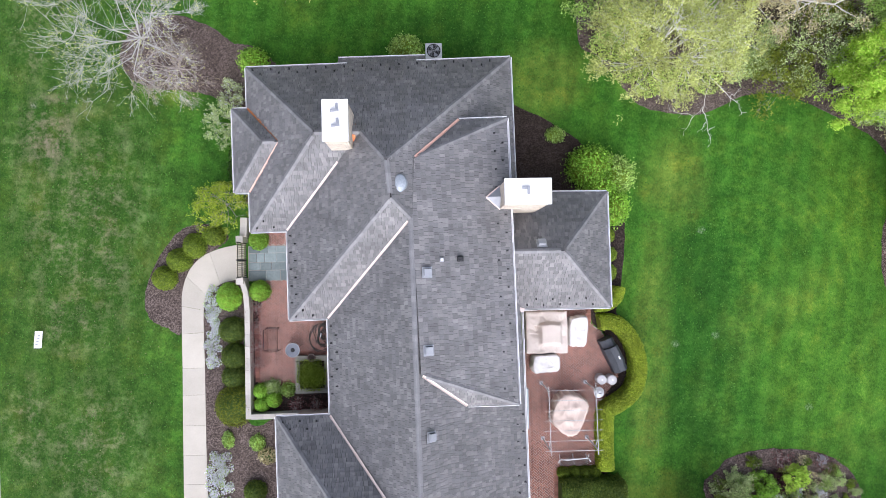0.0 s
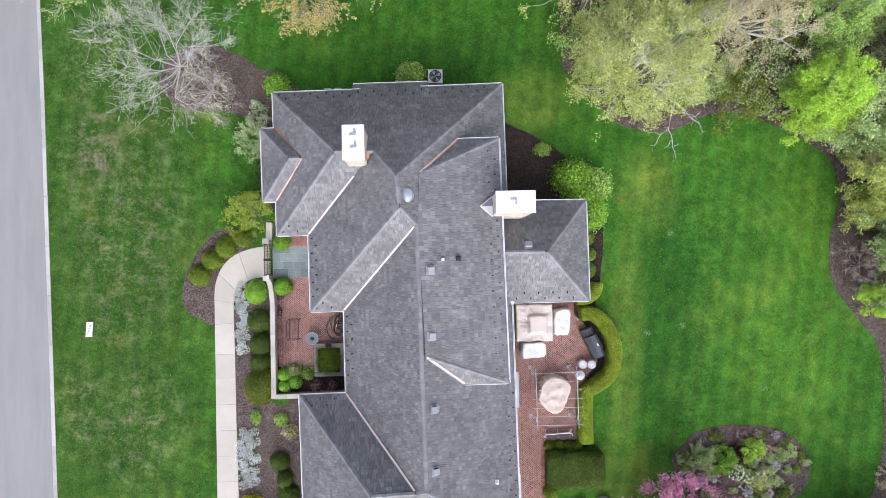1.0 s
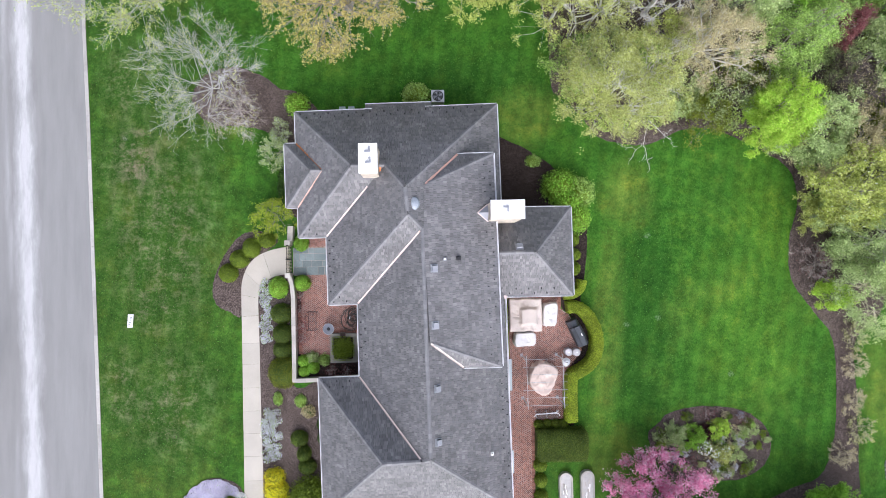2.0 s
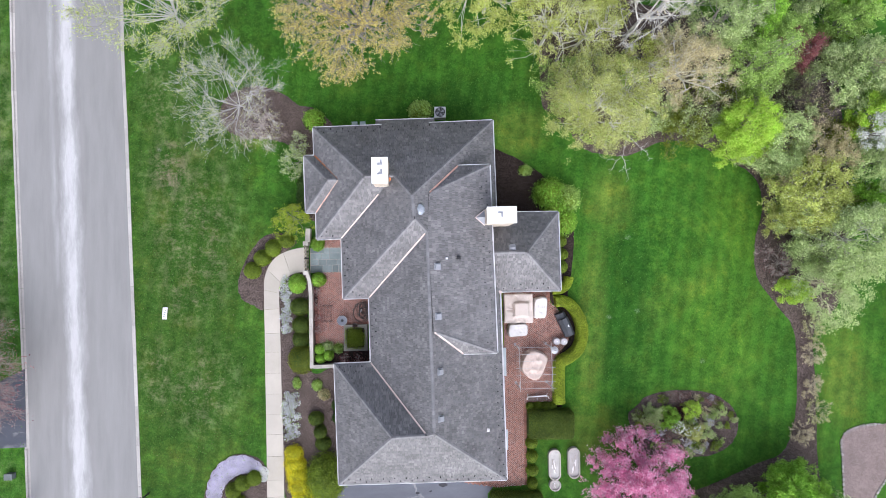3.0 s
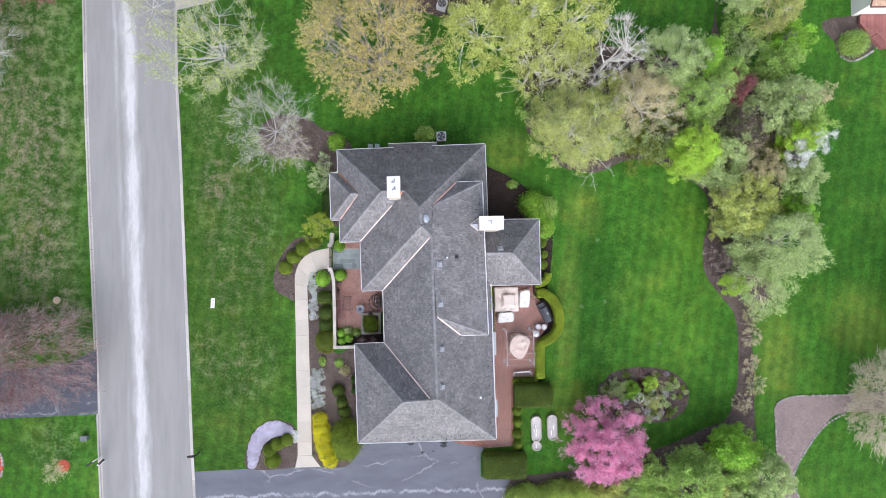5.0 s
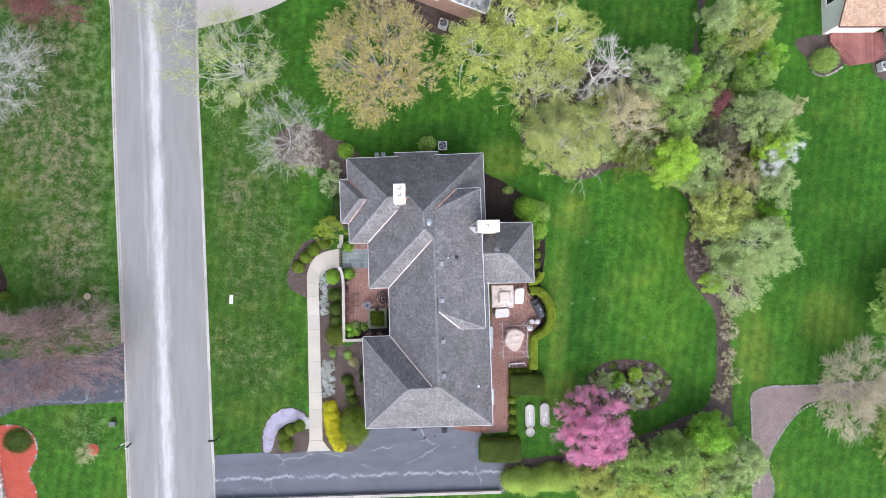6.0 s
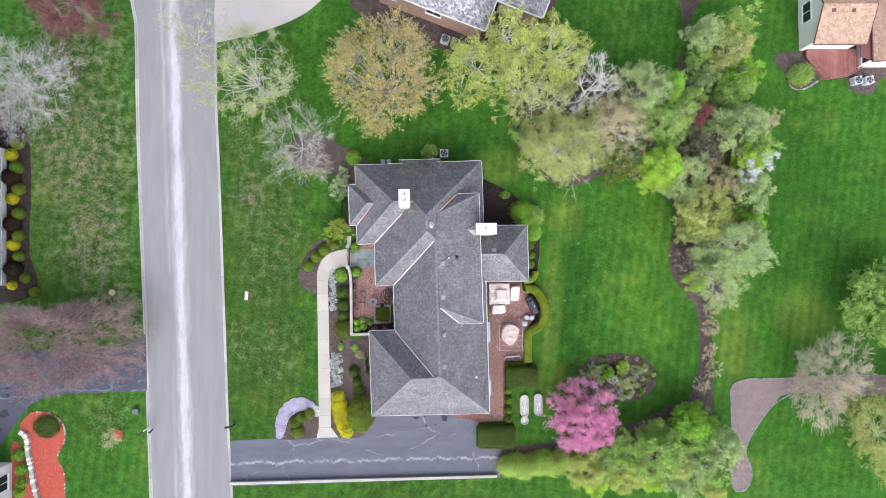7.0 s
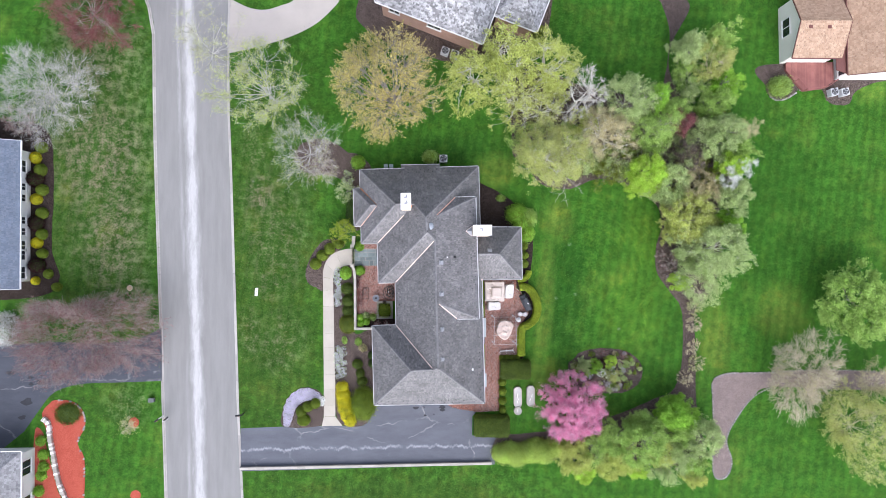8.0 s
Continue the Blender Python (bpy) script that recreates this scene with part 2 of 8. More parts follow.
def road_material():
    m, nt, bsdf = nodes_of("road_asphalt")
    where = place_of(nt)
    grit, blot = noise_of(nt, where, 28.0, 4, 0.7), noise_of(nt, place_of(nt, (1, 0.12, 1), -1.8), 1.6, 5, 0.65)
    col = ramp_of(nt, mix_of(nt, 0.4, blot, grit), [(0.3, (0.208, 0.205, 0.197)), (0.7, (0.276, 0.272, 0.261))])
    # worn pale centre line: aggregate shows where the crown has been scraped and sealed
    sep = nt.nodes.new("ShaderNodeSeparateXYZ")
    nt.links.new(nt.nodes.new("ShaderNodeNewGeometry").outputs["Position"], sep.inputs[0])
    lean = math_of(nt, "MULTIPLY", sep.outputs["Y"], 0.026)
    off = math_of(nt, "ADD", math_of(nt, "ADD", sep.outputs["X"], lean), 27.06)
    away = math_of(nt, "ABSOLUTE", math_of(nt, "ADD", off, math_of(nt, "MULTIPLY", math_of(nt, "SUBTRACT", noise_of(nt, place_of(nt, (1, 0.25, 1)), 1.1, 5, 0.7), 0.5), 1.3)), 0.0)
    worn = ramp_of(nt, away, [(0.24, 0.85), (0.42, 0.45), (0.85, 0.0)])
    second = math_of(nt, "ABSOLUTE", math_of(nt, "ADD", off, math_of(nt, "ADD", 1.15, math_of(nt, "MULTIPLY", math_of(nt, "SUBTRACT", noise_of(nt, place_of(nt, (1, 0.2, 1)), 0.9, 5, 0.7), 0.5), 0.9))), 0.0)
    faint = mix_of(nt, 1.0, ramp_of(nt, second, [(0.05, 0.4), (0.3, 0.0)]), ramp_of(nt, noise_of(nt, place_of(nt, (1, 0.1, 1)), 0.5, 3, 0.6), [(0.45, 0.0), (0.6, 1.0)]), "MULTIPLY")
    worn = mix_of(nt, 1.0, worn, faint, "LIGHTEN")
    breaks = ramp_of(nt, noise_of(nt, place_of(nt, (1, 0.18, 1)), 1.7, 5, 0.75), [(0.25, 0.35), (0.55, 1.0)])
    worn = mix_of(nt, 1.0, worn, breaks, "MULTIPLY")
    col = mix_of(nt, worn, col, ramp_of(nt, grit, [(0.3, (0.46, 0.455, 0.45)), (0.7, (0.60, 0.595, 0.59))]))
    nt.links.new(col, bsdf.inputs["Base Color"])
    bsdf.inputs["Roughness"].default_value = 0.85
    bump_of(nt, bsdf, grit, 0.3, 0.008)
    return m


def driveway_material(name, dark, light):
    m, nt, bsdf = nodes_of(name)
    where = place_of(nt)
    grit, blot = noise_of(nt, where, 30.0, 4, 0.7), noise_of(nt, place_of(nt, (0.35, 1, 1)), 0.8, 5, 0.65)
    col = ramp_of(nt, mix_of(nt, 0.35, blot, grit), [(0.3, dark), (0.7, light)])
    cracks = nt.nodes.new("ShaderNodeTexVoronoi")
    cracks.feature = "DISTANCE_TO_EDGE"
    cracks.inputs["Scale"].default_value = 0.22
    bent = nt.nodes.new("ShaderNodeVectorMath")
    n = add(nt, "ShaderNodeTexNoise", Scale=1.2, Detail=6.0)
    nt.links.new(where, n.inputs["Vector"])
    nt.links.new(n.outputs["Color"], bent.inputs[0])
    bent.operation = "MULTIPLY_ADD"
    bent.inputs[1].default_value = (0.9, 0.9, 0.0)
    nt.links.new(place_of(nt, (0.55, 1, 1)), bent.inputs[2])
    nt.links.new(bent.outputs[0], cracks.inputs["Vector"])
    line = ramp_of(nt, cracks.outputs["Distance"], [(0.004, 0.45), (0.016, 0.0)])
    line = mix_of(nt, 1.0, line, ramp_of(nt, noise_of(nt, where, 0.35, 4, 0.7), [(0.45, 0.0), (0.62, 1.0)]), "MULTIPLY")
    col = mix_of(nt, line, col, (0.42, 0.41, 0.40))
    # one long healed crack down the length of the drive
    sep = nt.nodes.new("ShaderNodeSeparateXYZ")
    nt.links.new(nt.nodes.new("ShaderNodeNewGeometry").outputs["Position"], sep.inputs[0])
    sway = math_of(nt, "MULTIPLY", math_of(nt, "SUBTRACT", noise_of(nt, place_of(nt, (1, 0.1, 1)), 0.5, 6, 0.75), 0.5), 1.9)
    away = math_of(nt, "ABSOLUTE", math_of(nt, "ADD", math_of(nt, "ADD", sep.outputs["Y"], 20.55), sway), 0.0)
    scar = mix_of(nt, 1.0, ramp_of(nt, away, [(0.05, 0.55), (0.20, 0.0)]), ramp_of(nt, noise_of(nt, where, 0.9, 5, 0.75), [(0.38, 0.0), (0.58, 1.0)]), "MULTIPLY")
    col = mix_of(nt, scar, col, (0.44, 0.45, 0.47))
    nt.links.new(col, bsdf.inputs["Base Color"])
    bsdf.inputs["Roughness"].default_value = 0.75
    bump_of(nt, bsdf, grit, 0.3, 0.006)
    return m


LAWN = lawn_material()
ROAD = road_material()
DRIVE = driveway_material("driveway_asphalt", (0.075, 0.081, 0.099), (0.132, 0.140, 0.164))
DRIVE_SEALED = driveway_material("sealed_asphalt", (0.038, 0.043, 0.058), (0.078, 0.085, 0.105))
CONCRETE = surface("walk_concrete", (0.40, 0.365, 0.305), (0.52, 0.48, 0.41), 0.5, 18, 0.85, 0, 0.2, 0.004, 0.4, 0.07, "object")
KERB = surface("kerb_concrete", (0.31, 0.29, 0.265), (0.50, 0.475, 0.44), 0.8, 10, 0.85, 0, 0.3, 0.006, 0.5, 0.14, "object")
TAN_DRIVE = surface("tan_aggregate", (0.42, 0.38, 0.34), (0.52, 0.48, 0.43), 0.4, 25, 0.9, 0, 0.3, 0.005, 0.5)
MULCH = mulch_material("bark_mulch", (0.036, 0.027, 0.023), (0.105, 0.080, 0.069), (0.26, 0.21, 0.185))
MULCH_DARK = mulch_material("dark_mulch", (0.018, 0.013, 0.011), (0.04, 0.029, 0.025), (0.09, 0.07, 0.06))
MULCH_PINK = mulch_material("weathered_mulch", (0.13, 0.10, 0.09), (0.26, 0.205, 0.19), (0.42, 0.35, 0.325))
MULCH_RED = mulch_material("red_dyed_mulch", (0.30, 0.055, 0.035), (0.46, 0.10, 0.065), (0.58, 0.17, 0.12))
BRICK = surface("patio_brick", (0.185, 0.082, 0.058), (0.33, 0.165, 0.125), 0.9, 25, 0.85, 0, 0.3, 0.004, 0.5, 0.42, "island")
BRICK_ONE = surface("patio_brick_single", (0.185, 0.082, 0.058), (0.33, 0.165, 0.125), 0.9, 25, 0.85, 0, 0.3, 0.004, 0.5, 0.42, "object")
JOINT = surface("sand_joint", (0.38, 0.32, 0.29), (0.50, 0.44, 0.40), 1.0, 30, 0.95, 0, 0.2, 0.003)
ROOF_SHADES = [(0.118, 0.114, 0.114), (0.139, 0.135, 0.134), (0.154, 0.151, 0.152), (0.169, 0.163, 0.160), (0.208, 0.202, 0.196)]
SHINGLE = shingle_material("grey_shingle", ROOF_SHADES)
SHINGLE_ONE = shingle_material("grey_shingle_single", ROOF_SHADES, 0.25, "object")
CAP = shingle_material("cap_shingle", [(0.16, 0.158, 0.162), (0.19, 0.187, 0.19), (0.22, 0.215, 0.215)], 0.15)
CAP_ONE = shingle_material("cap_shingle_single", [(0.16, 0.158, 0.162), (0.19, 0.187, 0.19), (0.22, 0.215, 0.215)], 0.15, "object")
UNDERLAY = surface("shingle_underlay", (0.045, 0.045, 0.047), (0.065, 0.064, 0.064), 1.0, 20, 0.9)
COPPER = surface("weathered_copper", (0.60, 0.47, 0.41), (0.78, 0.68, 0.63), 2.0, 14, 0.45, 0.0, 0.1, 0.002, 0.5)
COPPER_ROSE = surface("rose_copper", (0.56, 0.34, 0.26), (0.72, 0.50, 0.42), 2.0, 14, 0.45, 0.1, 0.1, 0.002, 0.5)
COPPER_BRIGHT = surface("orange_copper", (0.45, 0.14, 0.05), (0.75, 0.32, 0.14), 2.5, 14, 0.4, 0.6, 0.1, 0.002, 0.5)
WHITE_METAL = surface("white_gutter", (0.66, 0.66, 0.67), (0.80, 0.80, 0.80), 1.5, 20, 0.45, 0, 0.05, 0.002, 0.4)
WHITE_PAINT = surface("white_paint", (0.70, 0.70, 0.68), (0.82, 0.81, 0.79), 0.8, 15, 0.6, 0, 0.1, 0.003)
CREAM = surface("cream_siding", (0.76, 0.73, 0.66), (0.85, 0.82, 0.76), 0.6, 12, 0.7, 0, 0.1, 0.003)
CAP_STONE = surface("white_chimney_cap", (0.74, 0.73, 0.71), (0.85, 0.84, 0.82), 1.2, 22, 0.75, 0, 0.15, 0.003)
TAN_BRICK = surface("tan_chimney_brick", (0.50, 0.43, 0.34), (0.66, 0.59, 0.49), 0.9, 25, 0.85, 0, 0.3, 0.004, 0.5, 0.18, "island")
HOUSE_BRICK = surface("house_brick", (0.34, 0.28, 0.23), (0.48, 0.41, 0.34), 0.8, 14, 0.85, 0, 0.3, 0.004)
ORANGE_BRICK = surface("orange_brick", (0.42, 0.25, 0.185), (0.57, 0.385, 0.31), 0.9, 20, 0.85, 0, 0.3, 0.004, 0.5, 0.2, "island")
DARK_METAL = surface("dark_metal", (0.02, 0.02, 0.022), (0.05, 0.05, 0.052), 3, 30, 0.5, 0.4, 0.05, 0.002)
GREY_METAL = surface("grey_metal", (0.30, 0.31, 0.33), (0.42, 0.43, 0.45), 3, 30, 0.45, 0.5, 0.05, 0.002)
PALE_METAL = surface("pale_metal", (0.55, 0.56, 0.58), (0.68, 0.69, 0.70), 3, 30, 0.45, 0.2, 0.05, 0.002)
STONE_WALL = surface("limestone_wall", (0.36, 0.33, 0.29), (0.50, 0.47, 0.42), 1.2, 16, 0.85, 0, 0.3, 0.005, 0.5, 0.12, "object")
FLAGSTONE = surface("bluestone", (0.13, 0.165, 0.165), (0.25, 0.29, 0.285), 0.9, 10, 0.8, 0, 0.25, 0.004, 0.5, 0.35, "object")
FABRIC = surface("beige_cover_cloth", (0.52, 0.45, 0.40), (0.66, 0.59, 0.53), 0.9, 30, 0.85, 0, 0.1, 0.003)
FABRIC_PINK = surface("peach_canopy_cloth", (0.52, 0.41, 0.35), (0.64, 0.53, 0.46), 0.9, 30, 0.85, 0, 0.1, 0.003)
FABRIC_WHITE = surface("white_cover_cloth", (0.62, 0.60, 0.58), (0.71, 0.69, 0.67), 0.9, 30, 0.85, 0, 0.1, 0.003)
GRILL_CLOTH = surface("charcoal_cover", (0.035, 0.04, 0.047), (0.075, 0.08, 0.09), 2.0, 25, 0.6, 0, 0.1, 0.003)
BARK = surface("grey_bark", (0.20, 0.18, 0.16), (0.40, 0.37, 0.33), 3, 25, 0.9, 0, 0.4, 0.01)
BARK_PALE = surface("pale_bark", (0.42, 0.405, 0.37), (0.67, 0.65, 0.60), 3, 25, 0.9, 0, 0.3, 0.01)
BARK_SILVER = surface("silver_bark", (0.34, 0.335, 0.32), (0.56, 0.545, 0.515), 3, 25, 0.9, 0, 0.3, 0.01)
BARK_TAN = surface("tan_bark", (0.44, 0.39, 0.28), (0.66, 0.585, 0.44), 3, 25, 0.9, 0, 0.3, 0.01)
BARK_DARK = surface("dark_bark", (0.07, 0.055, 0.05), (0.15, 0.12, 0.11), 3, 25, 0.9, 0, 0.4, 0.01)
BARK_PURPLE = surface("purple_twigs", (0.26, 0.215, 0.195), (0.46, 0.40, 0.365), 3, 25, 0.9, 0, 0.3, 0.01)
GLASS = surface("window_glass", (0.02, 0.025, 0.03), (0.04, 0.045, 0.05), 1, 5, 0.08, 0, 0, 0.001, spec=0.6)

LEAF = {
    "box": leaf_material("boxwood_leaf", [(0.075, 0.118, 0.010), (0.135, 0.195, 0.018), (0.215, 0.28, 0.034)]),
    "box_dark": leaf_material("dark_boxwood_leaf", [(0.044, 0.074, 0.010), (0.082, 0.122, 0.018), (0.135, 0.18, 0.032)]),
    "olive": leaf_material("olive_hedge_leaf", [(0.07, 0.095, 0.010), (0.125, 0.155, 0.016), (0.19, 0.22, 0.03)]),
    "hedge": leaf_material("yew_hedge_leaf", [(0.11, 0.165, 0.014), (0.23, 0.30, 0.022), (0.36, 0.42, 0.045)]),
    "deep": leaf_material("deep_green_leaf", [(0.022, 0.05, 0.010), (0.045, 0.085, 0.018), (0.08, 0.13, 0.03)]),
    "bright": leaf_material("bright_green_leaf", [(0.10, 0.21, 0.018), (0.20, 0.37, 0.04), (0.32, 0.50, 0.075)]),
    "lime": leaf_material("lime_leaf", [(0.17, 0.29, 0.025), (0.31, 0.48, 0.05), (0.45, 0.60, 0.11)]),
    "fresh": leaf_material("fresh_hedge_leaf", [(0.20, 0.27, 0.05), (0.32, 0.41, 0.085), (0.44, 0.52, 0.15)]),
    "spring": leaf_material("spring_leaf", [(0.18, 0.21, 0.045), (0.36, 0.405, 0.10), (0.50, 0.53, 0.19)]),
    "pale": leaf_material("pale_spring_leaf", [(0.19, 0.215, 0.06), (0.35, 0.38, 0.115), (0.47, 0.49, 0.21)]),
    "mid": leaf_material("mid_green_leaf", [(0.115, 0.185, 0.038), (0.25, 0.37, 0.085), (0.39, 0.52, 0.16)]),
    "grey": leaf_material("grey_green_leaf", [(0.155, 0.215, 0.075), (0.31, 0.39, 0.155), (0.47, 0.54, 0.28)]),
    "orange": leaf_material("amber_bud", [(0.265, 0.215, 0.055), (0.42, 0.355, 0.105), (0.54, 0.475, 0.185)]),
    "tanbud": leaf_material("tan_bud", [(0.27, 0.235, 0.125), (0.40, 0.355, 0.20), (0.50, 0.455, 0.28)]),
    "red": leaf_material("red_bud", [(0.095, 0.03, 0.032), (0.16, 0.055, 0.056), (0.27, 0.125, 0.118)]),
    "pink": leaf_material("pink_blossom", [(0.40, 0.09, 0.20), (0.56, 0.22, 0.34), (0.66, 0.42, 0.49)]),
    "white": leaf_material("white_blossom", [(0.48, 0.50, 0.42), (0.66, 0.67, 0.60), (0.80, 0.80, 0.76)]),
    "lilac": leaf_material("lilac_blossom", [(0.40, 0.375, 0.46), (0.47, 0.45, 0.52), (0.52, 0.51, 0.53)]),
    "bluewhite": leaf_material("pale_blue_blossom", [(0.32, 0.32, 0.38), (0.45, 0.445, 0.50), (0.55, 0.55, 0.56)]),
    "yellow": leaf_material("golden_leaf", [(0.52, 0.38, 0.010), (0.68, 0.53, 0.015), (0.80, 0.68, 0.03)]),
    "maroon": leaf_material("maroon_leaf", [(0.016, 0.006, 0.007), (0.03, 0.009, 0.011), (0.05, 0.016, 0.018)]),
    "grass": leaf_material("grass_blade", [(0.018, 0.058, 0.006), (0.032, 0.092, 0.010), (0.055, 0.135, 0.018)]),
    "straw": leaf_material("straw_blade", [(0.04, 0.06, 0.02), (0.07, 0.085, 0.03), (0.12, 0.12, 0.06)]),
}


# ---- building helpers ----
def part(name, bm, material, parent=None, label=""):
    """Links a bmesh as one mesh object under a thing or a part."""
    me = bpy.data.meshes.new(name)
    bm.to_mesh(me)
    bm.free()
    return hang(name, me, material, parent, label)


def hang(name, me, material, parent=None, label=""):
    if material and not me.materials:
        me.materials.append(material)
    ob = new(name, me)
    if parent:
        ob.parent = parent
    return tagged(ob, label)


def thing(name, at, label, category, group="", kind=""):
    ob = new(name)
    ob.location = at
    ob.empty_display_size = 0.2
    return tagged(ob, label, category, group, kind)


def mesh_of(name, verts, faces):
    me = bpy.data.meshes.new(name)
    me.from_pydata([tuple(v) for v in verts], [], faces)
    return me


def quads_of(name, verts):
    """A mesh of loose quads from an (n, 4, 3) array."""
    n = len(verts)
    me = bpy.data.meshes.new(name)
    me.vertices.add(4 * n)
    me.vertices.foreach_set("co", np.ascontiguousarray(verts, dtype=np.float32).ravel())
    me.loops.add(4 * n)
    me.loops.foreach_set("vertex_index", np.arange(4 * n, dtype=np.int32))
    me.polygons.add(n)
    me.polygons.foreach_set("loop_start", np.arange(0, 4 * n, 4, dtype=np.int32))
    me.update(calc_edges=True)
    return me


def prism(bm, pts, z0, z1):
    """An upright prism on an outline (any simple polygon, either way round)."""
    area = sum(a[0] * b[1] - b[0] * a[1] for a, b in zip(pts, pts[1:] + pts[:1]))
    pts = pts if area > 0 else pts[::-1]
    low = [bm.verts.new((x, y, z0)) for x, y in pts]
    top = [bm.verts.new((x, y, z1)) for x, y in pts]
    bm.faces.new(top)
    bm.faces.new(low[::-1])
    for i in range(len(pts)):
        j = (i + 1) % len(pts)
        bm.faces.new((low[i], low[j], top[j], top[i]))
    return bm


def box(bm, x0, x1, y0, y1, z0, z1):
    return prism(bm, [(x0, y0), (x1, y0), (x1, y1), (x0, y1)], z0, z1)


def soft_box(sx, sy, sz, r=0.02, at=(0, 0, 0)):
    bm = bmesh.new()
    bmesh.ops.create_cube(bm, size=1.0)
    for v in bm.verts:
        v.co = Vector((v.co.x * sx + at[0], v.co.y * sy + at[1], (v.co.z + 0.5) * sz + at[2]))
    bmesh.ops.bevel(bm, geom=list(bm.edges), offset=r, segments=2, affect="EDGES", profile=0.7)
    return bm


def cyl(bm, x, y, z0, z1, r0, r1=None, n=16):
    r1 = r0 if r1 is None else r1
    low = [bm.verts.new((x + r0 * math.cos(2 * math.pi * i / n), y + r0 * math.sin(2 * math.pi * i / n), z0)) for i in range(n)]
    top = [bm.verts.new((x + r1 * math.cos(2 * math.pi * i / n), y + r1 * math.sin(2 * math.pi * i / n), z1)) for i in range(n)]
    bm.faces.new(top)
    bm.faces.new(low[::-1])
    for i in range(n):
        j = (i + 1) % n
        bm.faces.new((low[i], low[j], top[j], top[i]))
    return bm


def beam(bm, a, b, w, h):
    """A rectangular bar from a to b."""
    a, b = Vector(a), Vector(b)
    d = (b - a).normalized()
    s = d.cross(Vector((0, 0, 1)))
    s = s.normalized() if s.length > 1e-4 else Vector((1, 0, 0))
    u = s.cross(d)
    ring = [(-w / 2, -h / 2), (w / 2, -h / 2), (w / 2, h / 2), (-w / 2, h / 2)]
    va = [bm.verts.new(a + s * p + u * q) for p, q in ring]
    vb = [bm.verts.new(b + s * p + u * q) for p, q in ring]
    bm.faces.new(va[::-1])
    bm.faces.new(vb)
    for i in range(4):
        j = (i + 1) % 4
        bm.faces.new((va[i], va[j], vb[j], vb[i]))
    return bm


def tube(bm, pts, r, n=6, closed=False):
    pts = [Vector(p) for p in pts]
    rings = []
    for i, p in enumerate(pts):
        a = pts[i - 1] if (i or closed) else p
        b = pts[(i + 1) % len(pts)] if (i + 1 < len(pts) or closed) else p
        d = (b - a).normalized()
        s = d.orthogonal().normalized() if abs(d.z) > 0.95 else d.cross(Vector((0, 0, 1))).normalized()
        u = s.cross(d)
        rings.append([bm.verts.new(p + r * (math.cos(2 * math.pi * k / n) * s + math.sin(2 * math.pi * k / n) * u)) for k in range(n)])
    for i in range(len(rings) - (0 if closed else 1)):
        a, b = rings[i], rings[(i + 1) % len(rings)]
        for k in range(n):
            bm.faces.new((a[k], a[(k + 1) % n], b[(k + 1) % n], b[k]))
    return bm


def curve_pts(pts, steps=6, closed=True):
    """A smooth line through the given points (Catmull-Rom)."""
    out, n = [], len(pts)
    for i in range(n if closed else n - 1):
        if closed:
            p = [pts[(i + k) % n] for k in (-1, 0, 1, 2)]
        else:
            p = [pts[max(0, i - 1)], pts[i], pts[i + 1], pts[min(n - 1, i + 2)]]
        p = [np.array(q, float) for q in p]
        for s in range(steps):
            t = s / steps
            q = 0.5 * (2 * p[1] + (p[2] - p[0]) * t + (2 * p[0] - 5 * p[1] + 4 * p[2] - p[3]) * t**2 + (3 * p[1] - p[0] - 3 * p[2] + p[3]) * t**3)
            out.append(tuple(float(v) for v in q))
    if not closed:
        out.append(tuple(float(v) for v in pts[-1]))
    return out


def ragged(pts, amount, seed=1):
    """A wavering edge for beds and lawns."""
    rnd = random.Random(seed)
    return [(x + rnd.uniform(-amount, amount), y + rnd.uniform(-amount, amount)) for x, y in pts]


def sheet(name, pts, z0, z1, material, label, category="ground", kind="structure"):
    ob = part(name, prism(bmesh.new(), list(pts), z0, z1), material)
    return tagged(ob, label, category, "", kind)


# ---- ground, street and drives ----
KERB_EAST = [(-23.0, 45.0), (-23.35, 29.1), (-23.51, 24.5), (-23.46, 16.5), (-23.21, 10.2), (-22.92, 0.2), (-22.66, -8.4), (-22.45, -15.9), (-22.22, -20.8), (-21.98, -25.8), (-21.3, -40.0)]
KERB_WEST = [(-38.0, 45.0), (-34.2, 34.0), (-32.15, 29.1), (-31.55, 27.2), (-31.3, 24.6), (-31.28, 19.6), (-31.2, 14.6), (-31.0, 7.7), (-30.7, -0.9), (-30.43, -8.4), (-30.22, -15.8), (-30.05, -20.7), (-29.9, -25.7), (-29.3, -40.0)]


def along(line, y):
    for (x0, y0), (x1, y1) in zip(line, line[1:]):
        if y1 <= y <= y0:
            return x0 + (x1 - x0) * (y0 - y) / (y0 - y1)
    return line[0][0] if y > line[0][1] else line[-1][0]


